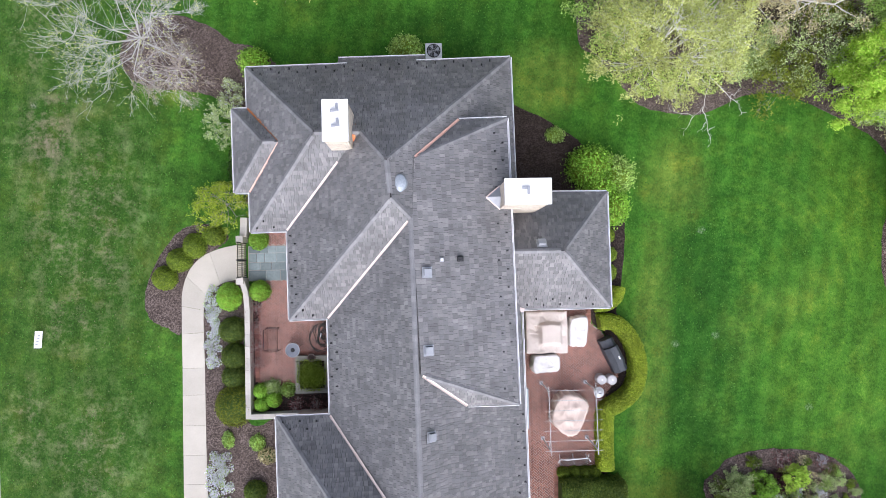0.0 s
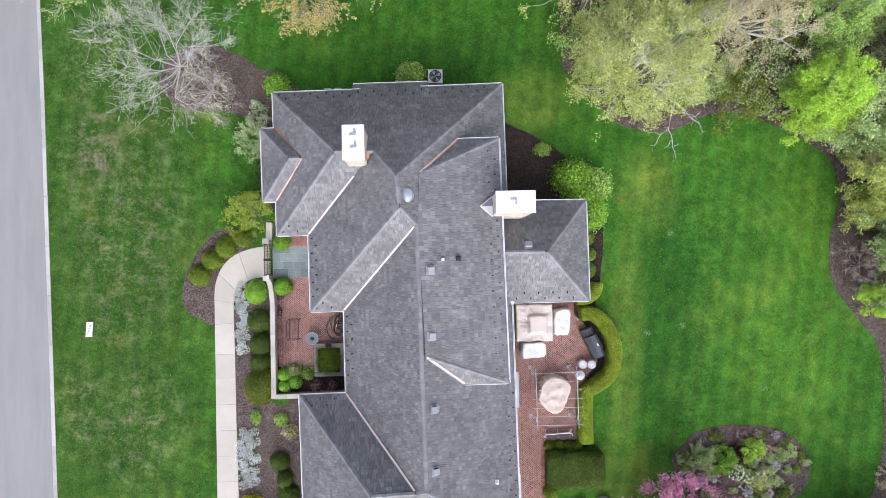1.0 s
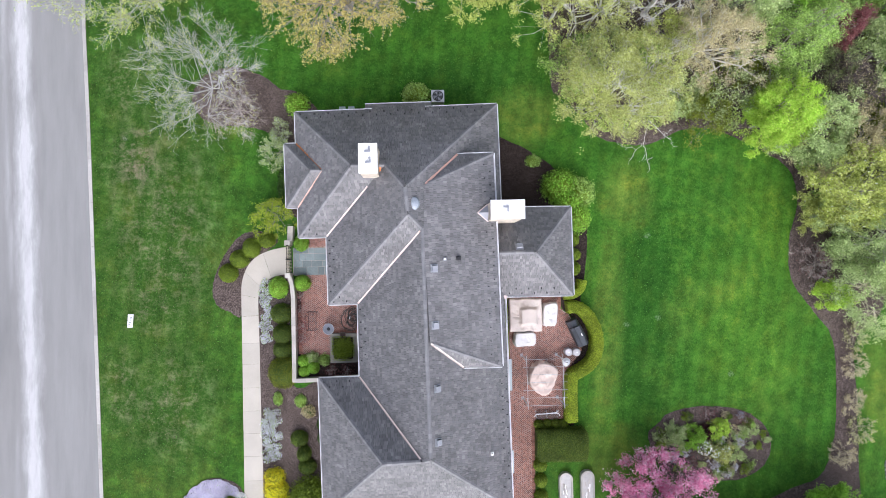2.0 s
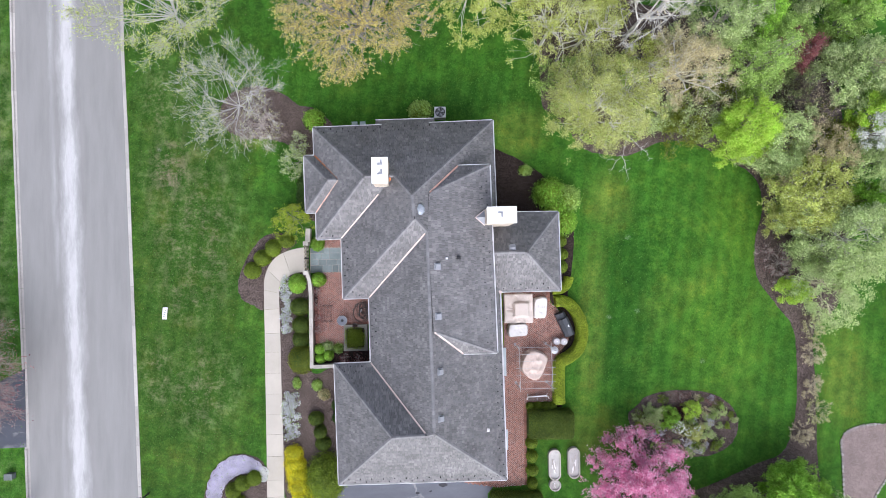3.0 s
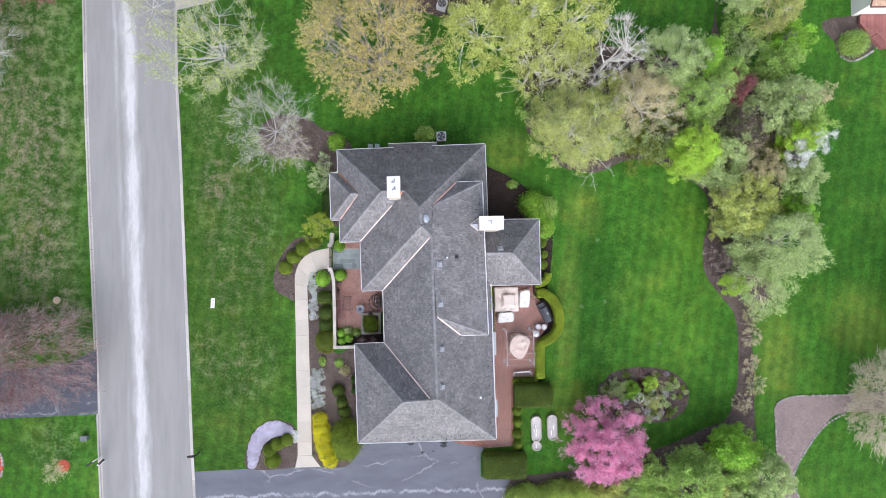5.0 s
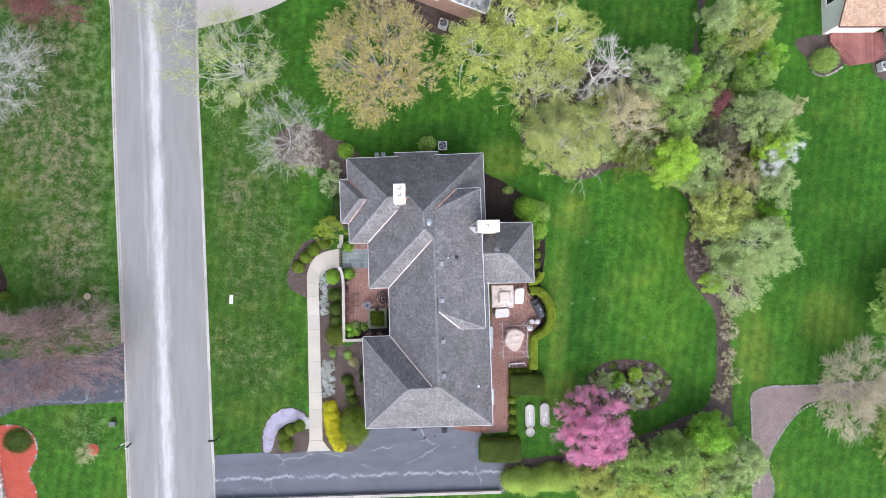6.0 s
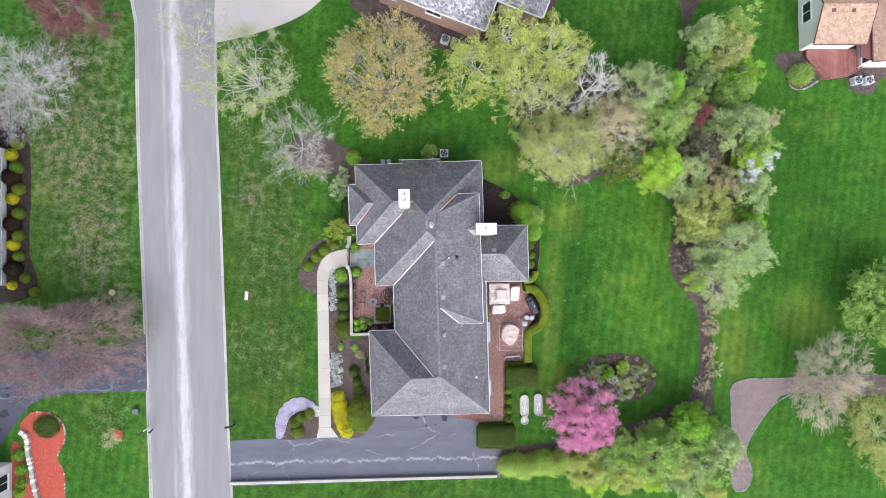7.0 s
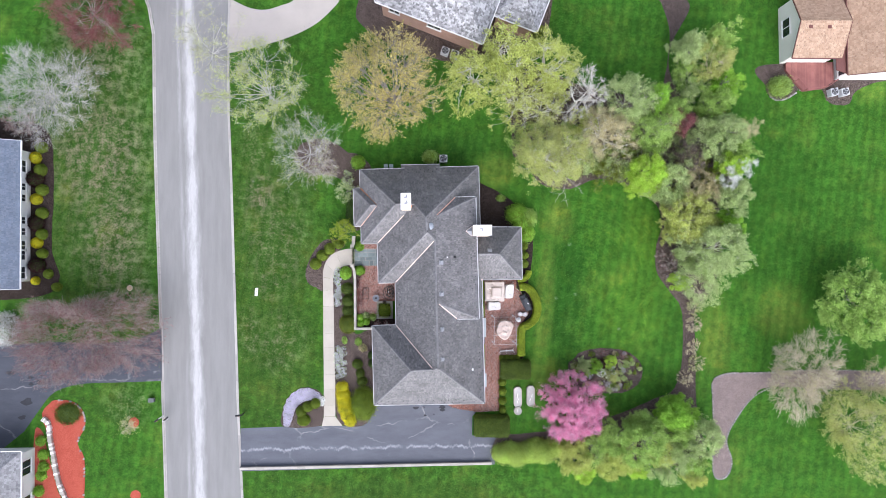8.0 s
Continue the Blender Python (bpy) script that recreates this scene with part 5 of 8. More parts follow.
tree("street_tree", (-18.0, 17.6, 0), 9.0, 4.6, "street tree in thin yellow-green leaf", leaf="spring", bark=BARK_SILVER, per_tip=8, size=0.10, twigs=1, twig=0.008, seed=7, tips=1300, mids=95, scatter=0.09, uneven=0.45, limbs=16, thick=0.009, also=[("mid", 2, 0.09)])
tree("street_tree", (-23.6, 22.2, 0), 9.5, 3.9, "street tree in pale yellow bud leaning over the kerb", leaf="pale", bark=BARK_SILVER, per_tip=5, size=0.085, twigs=1, twig=0.007, seed=8, tips=800, mids=60, scatter=0.09, uneven=0.45, limbs=14, thick=0.008)

# woodland belt behind the lawn: x, y, height, radius, leaf, bark, leaves a twig, leaf size, twig ends, label
WOODS = [
    (3.9, 19.0, 9.0, 2.9, "spring", BARK_PALE, 6, 0.12, 1500, "slender tree in loose yellow-green leaf"),
    (7.0, 20.6, 10.0, 2.7, "spring", BARK_PALE, 5, 0.12, 1400, "tall spring tree in loose yellow-green leaf"),
    (11.4, 20.0, 10.5, 2.9, "spring", BARK_PALE, 5, 0.12, 1600, "tall spring tree in loose yellow-green leaf"),
    (8.2, 16.5, 9.0, 2.5, "spring", BARK_PALE, 4, 0.12, 1100, "open spring tree with drooping yellow-green sprays"),
    (10.6, 16.0, 8.5, 2.3, "pale", BARK_PALE, 3, 0.11, 1000, "open tree with pale limbs and thin leaf"),
    (14.6, 16.9, 11.5, 2.6, "tanbud", BARK_PALE, 1, 0.09, 900, "bare pale-limbed tree with tan buds"),
    (10.9, 10.8, 8.0, 3.1, "pale", BARK_PALE, 6, 0.12, 2200, "yellow-green tree with dead limbs over the lawn edge"),
    (13.7, 11.8, 7.6, 2.1, "pale", BARK_PALE, 4, 0.11, 1200, "yellow-green tree with white limbs"),
    (17.2, 13.2, 9.4, 2.4, "tanbud", BARK_PALE, 5, 0.1, 1700, "tan-budded tree with white limbs"),
    (19.2, 11.0, 5.0, 1.9, "grey", BARK_DARK, 2, 0.11, 800, "dull green understorey tree with dark stems"),
    (19.7, 16.5, 8.2, 2.3, "grey", BARK, 8, 0.12, 1700, "rounded blue-green tree in young leaf"),
    (22.5, 16.8, 7.8, 1.4, "bright", BARK, 7, 0.12, 900, "rounded fresh green tree in young leaf"),
    (22.5, 13.2, 7.4, 2.3, "mid", BARK, 7, 0.12, 1700, "rounded mid-green tree in young leaf"),
    (21.8, 9.0, 6.4, 2.2, "lime", BARK, 13, 0.13, 1700, "bright lime-yellow maple in full leaf"),
    (25.8, 14.4, 7.2, 1.3, "red", BARK_PURPLE, 5, 0.09, 900, "small red-leaved tree among the green"),
    (26.5, 10.9, 5.6, 2.2, "tanbud", BARK_DARK, 1, 0.07, 1900, "dark bare thicket of fine twigs"),
    (29.1, 13.2, 7.6, 2.5, "grey", BARK, 8, 0.12, 1700, "soft grey-green tree in young leaf"),
    (31.4, 11.4, 6.4, 1.6, "mid", BARK, 8, 0.12, 1000, "rounded mid-green tree in young leaf"),
    (30.9, 9.8, 7.6, 1.3, "lime", BARK, 9, 0.12, 700, "yellow-green bush at the wood edge"),
    (31.0, 8.7, 7.3, 1.2, "white", BARK, 4, 0.1, 600, "small tree in white blossom"),
    (32.9, 13.9, 5.4, 1.4, "tanbud", BARK_TAN, 2, 0.09, 800, "tan feathery bare shrub tree"),
    (25.2, 7.8, 5.0, 2.1, "grey", BARK, 8, 0.12, 1300, "dull green thicket at the mulch edge"),
    (28.1, 7.6, 5.2, 1.8, "tanbud", BARK, 4, 0.1, 1100, "grey-brown twiggy thicket in thin leaf"),
    (31.5, 6.8, 5.8, 1.8, "grey", BARK, 8, 0.12, 1300, "fresh grey-green tree at the wood edge"),
    (26.5, 4.0, 6.2, 2.5, "spring", BARK, 6, 0.12, 1700, "open spring tree with whitish buds"),
    (31.5, 4.1, 4.6, 1.3, "bright", BARK, 9, 0.12, 700, "fresh green bush at the wood edge"),
    (29.6, 0.9, 7.2, 3.0, "grey", BARK_PALE, 7, 0.11, 2400, "large soft grey-green tree with pale limbs"),
    (28.2, -2.0, 5.6, 2.5, "grey", BARK_TAN, 5, 0.1, 1700, "soft grey-green tree with tan twigs"),
    (26.5, -2.6, 2.6, 1.0, "lime", BARK, 6, 0.11, 500, "low yellow-green bush over mulch"),
    (25.7, 2.7, 2.8, 1.0, "spring", BARK, 7, 0.11, 500, "low yellow-green bush at the mulch edge"),
    (25.5, -0.5, 2.2, 1.4, "red", BARK_PURPLE, 1, 0.06, 600, "dark purple-twigged low thicket over mulch"),
    (26.7, 22.6, 7.0, 1.8, "grey", BARK, 7, 0.12, 1200, "soft grey-green tree in young leaf"),
    (29.5, 22.9, 7.4, 1.9, "mid", BARK, 8, 0.12, 1300, "rounded mid-green tree in young leaf"),
    (29.4, 20.3, 7.8, 1.7, "pale", BARK_TAN, 4, 0.1, 1200, "tan and yellow-green feathery tree"),
    (30.7, 18.6, 6.6, 1.4, "bright", BARK, 8, 0.12, 800, "fresh green tree in young leaf"),
    (29.3, 16.7, 6.0, 1.7, "mid", BARK, 7, 0.12, 1100, "mid-green tree in young leaf"),
    (25.1, 15.8, 6.0, 1.4, "mid", BARK, 7, 0.12, 800, "mid-green tree in young leaf"),
    (24.9, -16.1, 5.6, 2.6, "bright", BARK, 9, 0.12, 1900, "fresh bright green tree in full leaf"),
    (26.0, -18.9, 4.6, 1.9, "mid", BARK, 8, 0.12, 1200, "loose mid-green tree in young leaf"),
    (28.0, -18.7, 5.0, 1.8, "grey", BARK, 7, 0.12, 1300, "soft grey-green tree in young leaf"),
    (21.3, -18.8, 5.2, 2.7, "mid", BARK, 8, 0.11, 1900, "loose mid-green tree in young leaf"),
    (17.8, -19.3, 4.2, 1.8, "mid", BARK, 7, 0.12, 1100, "loose mid-green tree in young leaf"),
    (14.5, -21.2, 3.6, 2.2, "spring", BARK, 7, 0.11, 1300, "loose yellow-green shrub tree"),
    (18.6, -21.9, 3.4, 2.4, "spring", BARK, 6, 0.11, 1300, "loose yellow-green shrub tree"),
    (15.5, -23.5, 2.2, 1.2, "lime", BARK, 8, 0.11, 500, "low bright green shrub tree"),
    (21.6, -23.2, 2.4, 1.2, "lime", BARK, 8, 0.11, 500, "low bright green shrub tree"),
    (24.2, -22.0, 3.8, 2.2, "grey", BARK_TAN, 5, 0.11, 1200, "loose grey-green shrub tree"),
    (27.2, -22.4, 3.8, 1.7, "mid", BARK, 7, 0.12, 1000, "loose mid-green shrub tree"),
    (27.4, -24.0, 2.6, 1.2, "spring", BARK_TAN, 4, 0.1, 700, "low tan and yellow-green shrub tree"),
    (45.3, -5.3, 6.0, 4.2, "mid", BARK, 9, 0.13, 2800, "broad soft green tree on a lawn"),
    (39.2, -12.9, 6.0, 4.3, "pale", BARK_TAN, 0.8, 0.09, 2600, "bare tan-twigged tree over a stone-edged bed"),
    (44.5, -18.5, 6.6, 4.7, "pale", BARK_TAN, 4, 0.11, 3000, "broad tree in tan and yellow bud"),
    (47.6, -14.4, 5.4, 3.3, "tanbud", BARK_TAN, 2, 0.09, 1500, "feathery tree in tan bud"),
    (-40.6, 17.3, 8.5, 5.2, "pale", BARK_SILVER, 0.5, 0.08, 2700, "wide bare silver-grey tree on a front lawn"),
    (-44.6, 14.7, 3.4, 1.8, "red", BARK_PURPLE, 1, 0.07, 800, "low purple-budded tree beside a house"),
    (-36.4, 26.2, 7.0, 4.7, "red", BARK_PURPLE, 7, 0.09, 2400, "red-budded spreading tree on a front lawn"),
    (-37.6, -7.3, 5.2, 6.5, "red", BARK_PURPLE, 1.4, 0.1, 5000, "wide low red-budded tree over a driveway"),
]
DEAD = [[(13.4, 9.9, 4.6), (13.37, 8.6, 4.2), (13.03, 7.3, 4.0), (12.6, 6.9, 3.9), (11.5, 7.2, 3.9)], [(12.6, 6.9, 3.9), (12.22, 6.15, 3.8)], [(13.03, 7.3, 4.0), (13.2, 6.6, 3.9), (13.45, 5.64, 3.8)], [(13.2, 6.6, 3.9), (12.9, 6.2, 3.8)], [(13.25, 6.2, 3.85), (13.6, 6.35, 3.9)], [(13.37, 8.6, 4.2), (14.3, 7.7, 4.0), (14.75, 7.5, 3.9), (14.95, 6.95, 3.8)], [(14.3, 7.7, 4.0), (14.7, 8.1, 4.1)]]
for i, (x, y, h, r, leaf, bark, per, size, tips, label) in enumerate(WOODS):
    bare = per < 1.5
    limby = bark is BARK_PALE
    near = 8 < x < 23 and 8 < y < 17
    extra = [("red", 4, 0.11)] if bare and r > 5 and leaf == "red" else [("white", 0.8, 0.09)] if "whitish" in label else [("orange", 1.5, 0.09)] if "tan and" in label else None
    ob = tree("tree", (x, y, 0), h, r * (1.0 if bare or leaf == "lime" or y < -4 else 1.15), label, leaf=leaf, bark=bark, per_tip=per if bare else round(per * (3.2 if near else 2.9)), size=size * (0.85 if near else 1.12), spray=0.17 if bare else 0.085, twiggy=1.0 if bare else 0.5 if per < 4.5 or near else 0.22, seed=20 + i, tips=int(tips * (1.1 if bare else 0.66)), mids=max(45, tips // 17), scatter=0.12 if bare else 0.105, uneven=0.3 if leaf == "lime" else 0.5, limbs=6 if "pale-limbed" in label else 16, thick=0.012 if "pale-limbed" in label else 0.0065 if bare else 0.0115 if limby else 0.009 if x > 35 else 0.013, dead=DEAD if "dead limbs" in label else (), twigs=2 if bare else (1 if leaf == "red" else 0), also=extra, twig=0.011 if bare and x > 35 else 0.0065 if bare else 0.005)
    if "wide low" in label:
        ob.scale = (1.12, 0.76, 1.0)
# brush between the trunks
rnd = random.Random(31)
for i, (x, y) in enumerate([(9.4, 13.0), (11.6, 13.6), (14.2, 13.8), (16.6, 10.8), (12.6, 18.2), (15.8, 15.2), (17.6, 15.4), (20.6, 12.2), (18.2, 9.6), (23.8, 11.2), (24.4, 8.8), (27.2, 12.8), (28.6, 10.8), (29.4, 8.8), (27.4, 5.8), (29.6, 4.0), (27.8, 2.6), (30.0, 15.2), (28.0, 18.6), (27.6, 20.6), (23.0, -18.6), (19.6, -20.6), (16.4, -20.4), (23.4, -20.8), (26.4, -20.8), (27.2, 0.4), (29.4, -0.6), (25.6, 6.2)]):
    leaf = rnd.choice(("mid", "grey", "grey", "olive", "tanbud", "spring"))
    tree("brush", (x, y, 0), rnd.uniform(2.2, 3.8), rnd.uniform(1.5, 2.1), {"mid": "mid-green brush under the wood", "grey": "grey-green brush under the wood", "olive": "dull olive brush under the wood", "tanbud": "tan twiggy brush under the wood", "spring": "yellow-green brush under the wood"}[leaf], category="shrub", leaf=leaf, bark=BARK, per_tip=9, size=0.13, twiggy=0.35, seed=700 + i, tips=430, mids=45, scatter=0.14, uneven=0.5, limbs=12, thick=0.013, group="woodland brush")
tree("redbud_tree", (13.9, -15.9, 0), 5.2, 3.8, "redbud tree in full pink blossom", leaf="pink", bark=BARK_DARK, per_tip=26, size=0.12, twiggy=0.4, seed=61, tips=1500, mids=150, scatter=0.11, uneven=0.10, spray=0.10, fan=0.2)
tree("sapling", (-33.5, -17.42, 0), 2.8, 1.0, "thin sapling in pale bud in a red mulch ring", leaf="pale", bark=BARK_TAN, per_tip=4, size=0.06, seed=62, tips=300, mids=40, limbs=8, twigs=1)

# clipped shrubs by the walk and in the courtyard
ROUND = [
    (-13.75, -0.28, 0.62, 0.9, "box", "clipped round boxwood in the mulch bed"), (-13.0, 0.64, 0.62, 0.9, "box", "clipped round boxwood in the mulch bed"), (-12.2, 1.37, 0.62, 0.9, "box", "clipped round boxwood in the mulch bed"), (-11.2, 1.88, 0.55, 0.85, "box", "clipped round boxwood in the mulch bed"),
    (-10.45, -1.32, 0.68, 0.9, "bright", "bright green clipped boxwood ball by the walk"), (-10.25, -3.05, 0.70, 0.9, "box_dark", "dark clipped boxwood ball by the wall"), (-10.2, -4.4, 0.66, 0.9, "box_dark", "dark clipped boxwood ball by the wall"), (-10.25, -5.45, 0.60, 0.8, "box_dark", "dark clipped boxwood ball by the wall"),
    (-8.88, -1.05, 0.55, 0.8, "bright", "bright green boxwood ball beside the brick"), (-8.9, 1.62, 0.52, 0.8, "bright", "bright green boxwood ball beside the flagstones"),
    (-15.1, -17.4, 0.68, 0.85, "box", "clipped boxwood ball among phlox"), (-15.35, -16.5, 0.60, 0.8, "box", "clipped boxwood ball among phlox"), (-14.65, -15.95, 0.58, 0.8, "box", "clipped boxwood ball among phlox"), (-13.8, -15.58, 0.56, 0.8, "box", "clipped boxwood ball among phlox"),
    (-8.85, -6.22, 0.40, 0.7, "bright", "small bright boxwood in the courtyard corner"), (-8.82, -6.92, 0.38, 0.7, "bright", "small bright boxwood in the courtyard corner"), (-8.2, -6.68, 0.40, 0.7, "bright", "small bright boxwood in the courtyard corner"),
    (-9.2, -11.35, 0.55, 0.8, "box_dark", "dark clipped boxwood in the mulch bed"), (-8.9, -12.35, 0.5, 0.8, "box_dark", "dark clipped boxwood in the mulch bed"), (-8.7, -13.2, 0.55, 0.8, "box_dark", "dark clipped boxwood in the mulch bed"), (-7.6, -10.4, 0.45, 0.9, "deep", "dark shrub against the garage wall"), (-7.55, -11.3, 0.45, 0.9, "deep", "dark shrub against the garage wall"),
    (6.8, -13.55, 0.44, 0.75, "box", "small round boxwood beside the brick path"), (6.82, -14.55, 0.44, 0.75, "box", "small round boxwood beside the brick path"), (6.8, -15.6, 0.44, 0.75, "box", "small round boxwood beside the brick path"), (6.78, -16.55, 0.42, 0.75, "box", "small round boxwood beside the brick path"),
    (6.78, -10.85, 0.32, 0.55, "box", "small boxwood ball behind the bench"), (7.35, -10.85, 0.32, 0.55, "box", "small boxwood ball behind the bench"), (7.9, -10.85, 0.32, 0.55, "box", "small boxwood ball behind the bench"), (8.42, -10.85, 0.32, 0.55, "box", "small boxwood ball behind the bench"),
    (9.35, 1.5, 0.45, 0.7, "box", "low shrub by the sun room wall"), (9.4, 0.5, 0.45, 0.7, "box", "low shrub by the sun room wall"), (9.4, -0.45, 0.45, 0.7, "box", "low shrub by the sun room wall"),
    (-43.4, 12.62, 0.62, 0.9, "box", "clipped green ball in a front bed"), (-43.5, 10.14, 0.68, 0.9, "box", "clipped green ball in a front bed"), (-43.3, 7.97, 0.62, 0.9, "box", "clipped green ball in a front bed"), (-43.3, 5.44, 0.62, 0.9, "box", "clipped green ball in a front bed"), (-43.3, 3.15, 0.58, 0.9, "box", "clipped green ball in a front bed"), (-43.25, 1.06, 0.55, 0.9, "box", "clipped green ball in a front bed"), (-42.6, -1.17, 0.5, 0.8, "box", "clipped green ball in a front bed"), (-41.7, -2.6, 0.5, 0.8, "box", "clipped green ball in a front bed"),
    (-44.05, 11.5, 0.62, 0.8, "yellow", "golden shrub against a white wall"), (-43.95, 6.98, 0.62, 0.8, "yellow", "golden shrub against a white wall"), (-43.85, 2.23, 0.62, 0.8, "yellow", "golden shrub against a white wall"), (-43.95, -1.9, 0.45, 0.8, "yellow", "golden shrub against a white wall"),
    (-44.1, 9.21, 0.95, 1.1, "maroon", "dark maroon shrub against a white wall"), (-43.9, 4.39, 0.9, 1.1, "maroon", "dark maroon shrub against a white wall"), (-43.8, -0.2, 0.85, 1.1, "maroon", "dark maroon shrub against a white wall"),
]
for i, (x, y, r, h, leaf, label) in enumerate(ROUND):
    k = 1 + 0.06 * math.sin(i * 2.7)
    shrub("boxwood" if "box" in label else "shrub", (x, y, 0), r * k, r / k, h, label, leaf=leaf, seed=100 + i, n=int(3600 * r * r) + 500, size=0.075, rough=0.04)
shrub("boxwood", (-10.2, -6.95, 0), 0.98, 1.05, 1.0, "broad clipped olive-green boxwood", leaf="olive", seed=160, n=4200, size=0.07)

LOOSE = [
    (-9.0, 10.9, 0.72, 0.7, 1.2, "bright", "rounded green shrub at the house corner"), (-1.05, 11.5, 0.85, 0.7, 1.1, "mid", "leafy green shrub by the wall"),
    (-9.8, 5.4, 0.55, 1.5, 0.9, "deep", "dark low shrub by the wall"),
    (8.5, 5.05, 1.15, 1.05, 1.9, "bright", "bright green leafy shrub by the sun room"), (9.75, 4.6, 0.95, 1.0, 1.8, "mid", "soft green leafy shrub by the sun room"), (9.55, 3.0, 0.85, 1.0, 1.7, "bright", "bright green leafy shrub by the sun room"), (9.0, 4.0, 0.9, 0.9, 1.7, "bright", "bright green leafy shrub by the sun room"),
    (38.6, 19.4, 1.2, 1.1, 1.6, "mid", "soft green shrub by a house corner"), (11.4, 25.3, 0.8, 0.8, 1.5, "olive", "clipped olive shrub by a brick house"), (-47.0, -7.1, 1.4, 1.6, 2.0, "white", "white-flowering shrub beside a driveway"),
    (-8.5, -15.6, 1.3, 1.7, 1.8, "box", "large green holly bush by the drive"),
    (-40.5, -16.35, 1.3, 1.1, 0.35, "box_dark", "low dark green groundcover patch ringed with stones"), (-8.3, -6.05, 0.45, 0.4, 0.4, "grey", "grey-green low plant in the courtyard"), (-7.5, -6.2, 0.4, 0.35, 0.35, "mid", "green low plant in the courtyard"),
    (-10.6, -8.7, 0.3, 0.4, 0.3, "mid", "loose green perennial in mulch"), (-9.1, -8.9, 0.36, 0.4, 0.3, "mid", "loose green perennial in mulch"), (-8.6, -9.6, 0.45, 0.4, 0.3, "tanbud", "withered perennial in mulch"),
    (6.8, 6.9, 0.5, 0.4, 0.4, "mid", "small green shrub in dark mulch"),
]
for i, (x, y, rx, ry, h, leaf, label) in enumerate(LOOSE):
    shrub("shrub", (x, y, 0), rx, ry, h, label, leaf=leaf, seed=200 + i, n=int(2300 * rx * ry) + 250, size=0.12 if h > 0.8 else 0.10, rough=0.13, tilt=0.8)

tree("shrub", (-10.6, 3.4, 0), 2.3, 1.35, "feathery olive-green shrub by the house corner", category="shrub", leaf="hedge", bark=BARK, per_tip=9, size=0.085, scatter=0.06, seed=231, tips=620, mids=60, limbs=12, trunk=0.1, base=0.1, uneven=0.5, twiggy=0.5)
tree("shrub", (-10.3, 7.7, 0), 1.5, 1.2, "grey-green shrub with small pale flowers", category="shrub", leaf="grey", bark=BARK, per_tip=7, size=0.075, scatter=0.06, seed=232, tips=480, mids=60, limbs=12, trunk=0.1, base=0.08, uneven=0.5, twiggy=0.5, also=[("bluewhite", 0.7, 0.07)])
tree("shrub", (-10.1, 9.0, 0), 1.2, 0.85, "grey-green shrub with small pale flowers", category="shrub", leaf="grey", bark=BARK, per_tip=6, size=0.07, scatter=0.06, seed=233, tips=280, mids=40, limbs=10, trunk=0.1, base=0.08, uneven=0.5, twiggy=0.5, also=[("bluewhite", 1, 0.07)])

# mixed perennials in the island bed, small clumps of many kinds
rng = np.random.default_rng(77)
KINDS = [("mid", "green leafy perennial in the island bed"), ("box_dark", "dark green ferny perennial in the island bed"), ("grey", "grey-green feathery perennial in the island bed"), ("bluewhite", "pale grey-blue flowering perennial in the island bed"), ("tanbud", "withered tan perennial in the island bed"), ("box", "fresh green perennial in the island bed"), ("grey", "grey-green feathery perennial in the island bed")]
for i in range(84):
    a, d = rng.uniform(0, 6.283), math.sqrt(rng.uniform(0, 1))
    x, y, r = 18.4 + 3.9 * d * math.cos(a), -12.45 + 2.25 * d * math.sin(a), rng.uniform(0.22, 0.45)
    leaf, label = KINDS[i % len(KINDS)]
    tree("perennial", (x, y, 0), r * 1.3, r, label, category="plant", leaf=leaf, bark=BARK_TAN, per_tip=4 if leaf == "bluewhite" else 8 if leaf != "tanbud" else 2, size=0.075, scatter=0.05, spray=0.3, seed=500 + i, tips=64, mids=16, limbs=7, trunk=0.08, base=0.05, twig=0.006, group="island bed perennials")
for i, (x, y, r, h, leaf, label) in enumerate([(17.2, -11.9, 0.85, 1.0, "bright", "bright green ferny shrub in the island bed"), (18.9, -12.9, 0.95, 1.1, "pale", "yellow-green shrub flecked with white bloom"), (18.9, -11.4, 0.8, 0.9, "lime", "lime-green ferny shrub in the island bed"), (16.0, -11.7, 0.75, 0.8, "grey", "grey-green feathery shrub in the island bed"), (17.9, -11.6, 0.55, 0.6, "maroon", "dark red low shrub in the island bed")]):
    tree("shrub", (x, y, 0), h, r, label, category="shrub", leaf=leaf, bark=BARK_DARK, per_tip=12, size=0.10, scatter=0.06, spray=0.3, seed=540 + i, tips=300, mids=34, limbs=10, trunk=0.08, base=0.05, also=[("white", 1.5, 0.07)] if "white" in label else None)

# dead stems along the courtyard wall, red-brown
for i, (x, y) in enumerate([(-8.95, -1.9), (-9.0, -2.9), (-8.98, -3.9), (-8.9, -4.7), (-7.0, -6.9), (-6.0, -6.95), (18.2, -10.5), (17.0, -13.6), (20.6, -10.8)]):
    tree("dead_shrub", (x, y, 0), 0.7, 0.42, "withered red-brown shrub in dark mulch", category="shrub", leaf="red", bark=BARK_PURPLE, per_tip=4, size=0.05, seed=300 + i, tips=130, mids=24, limbs=8, trunk=0.1, base=0.05, twigs=1, twig=0.006)

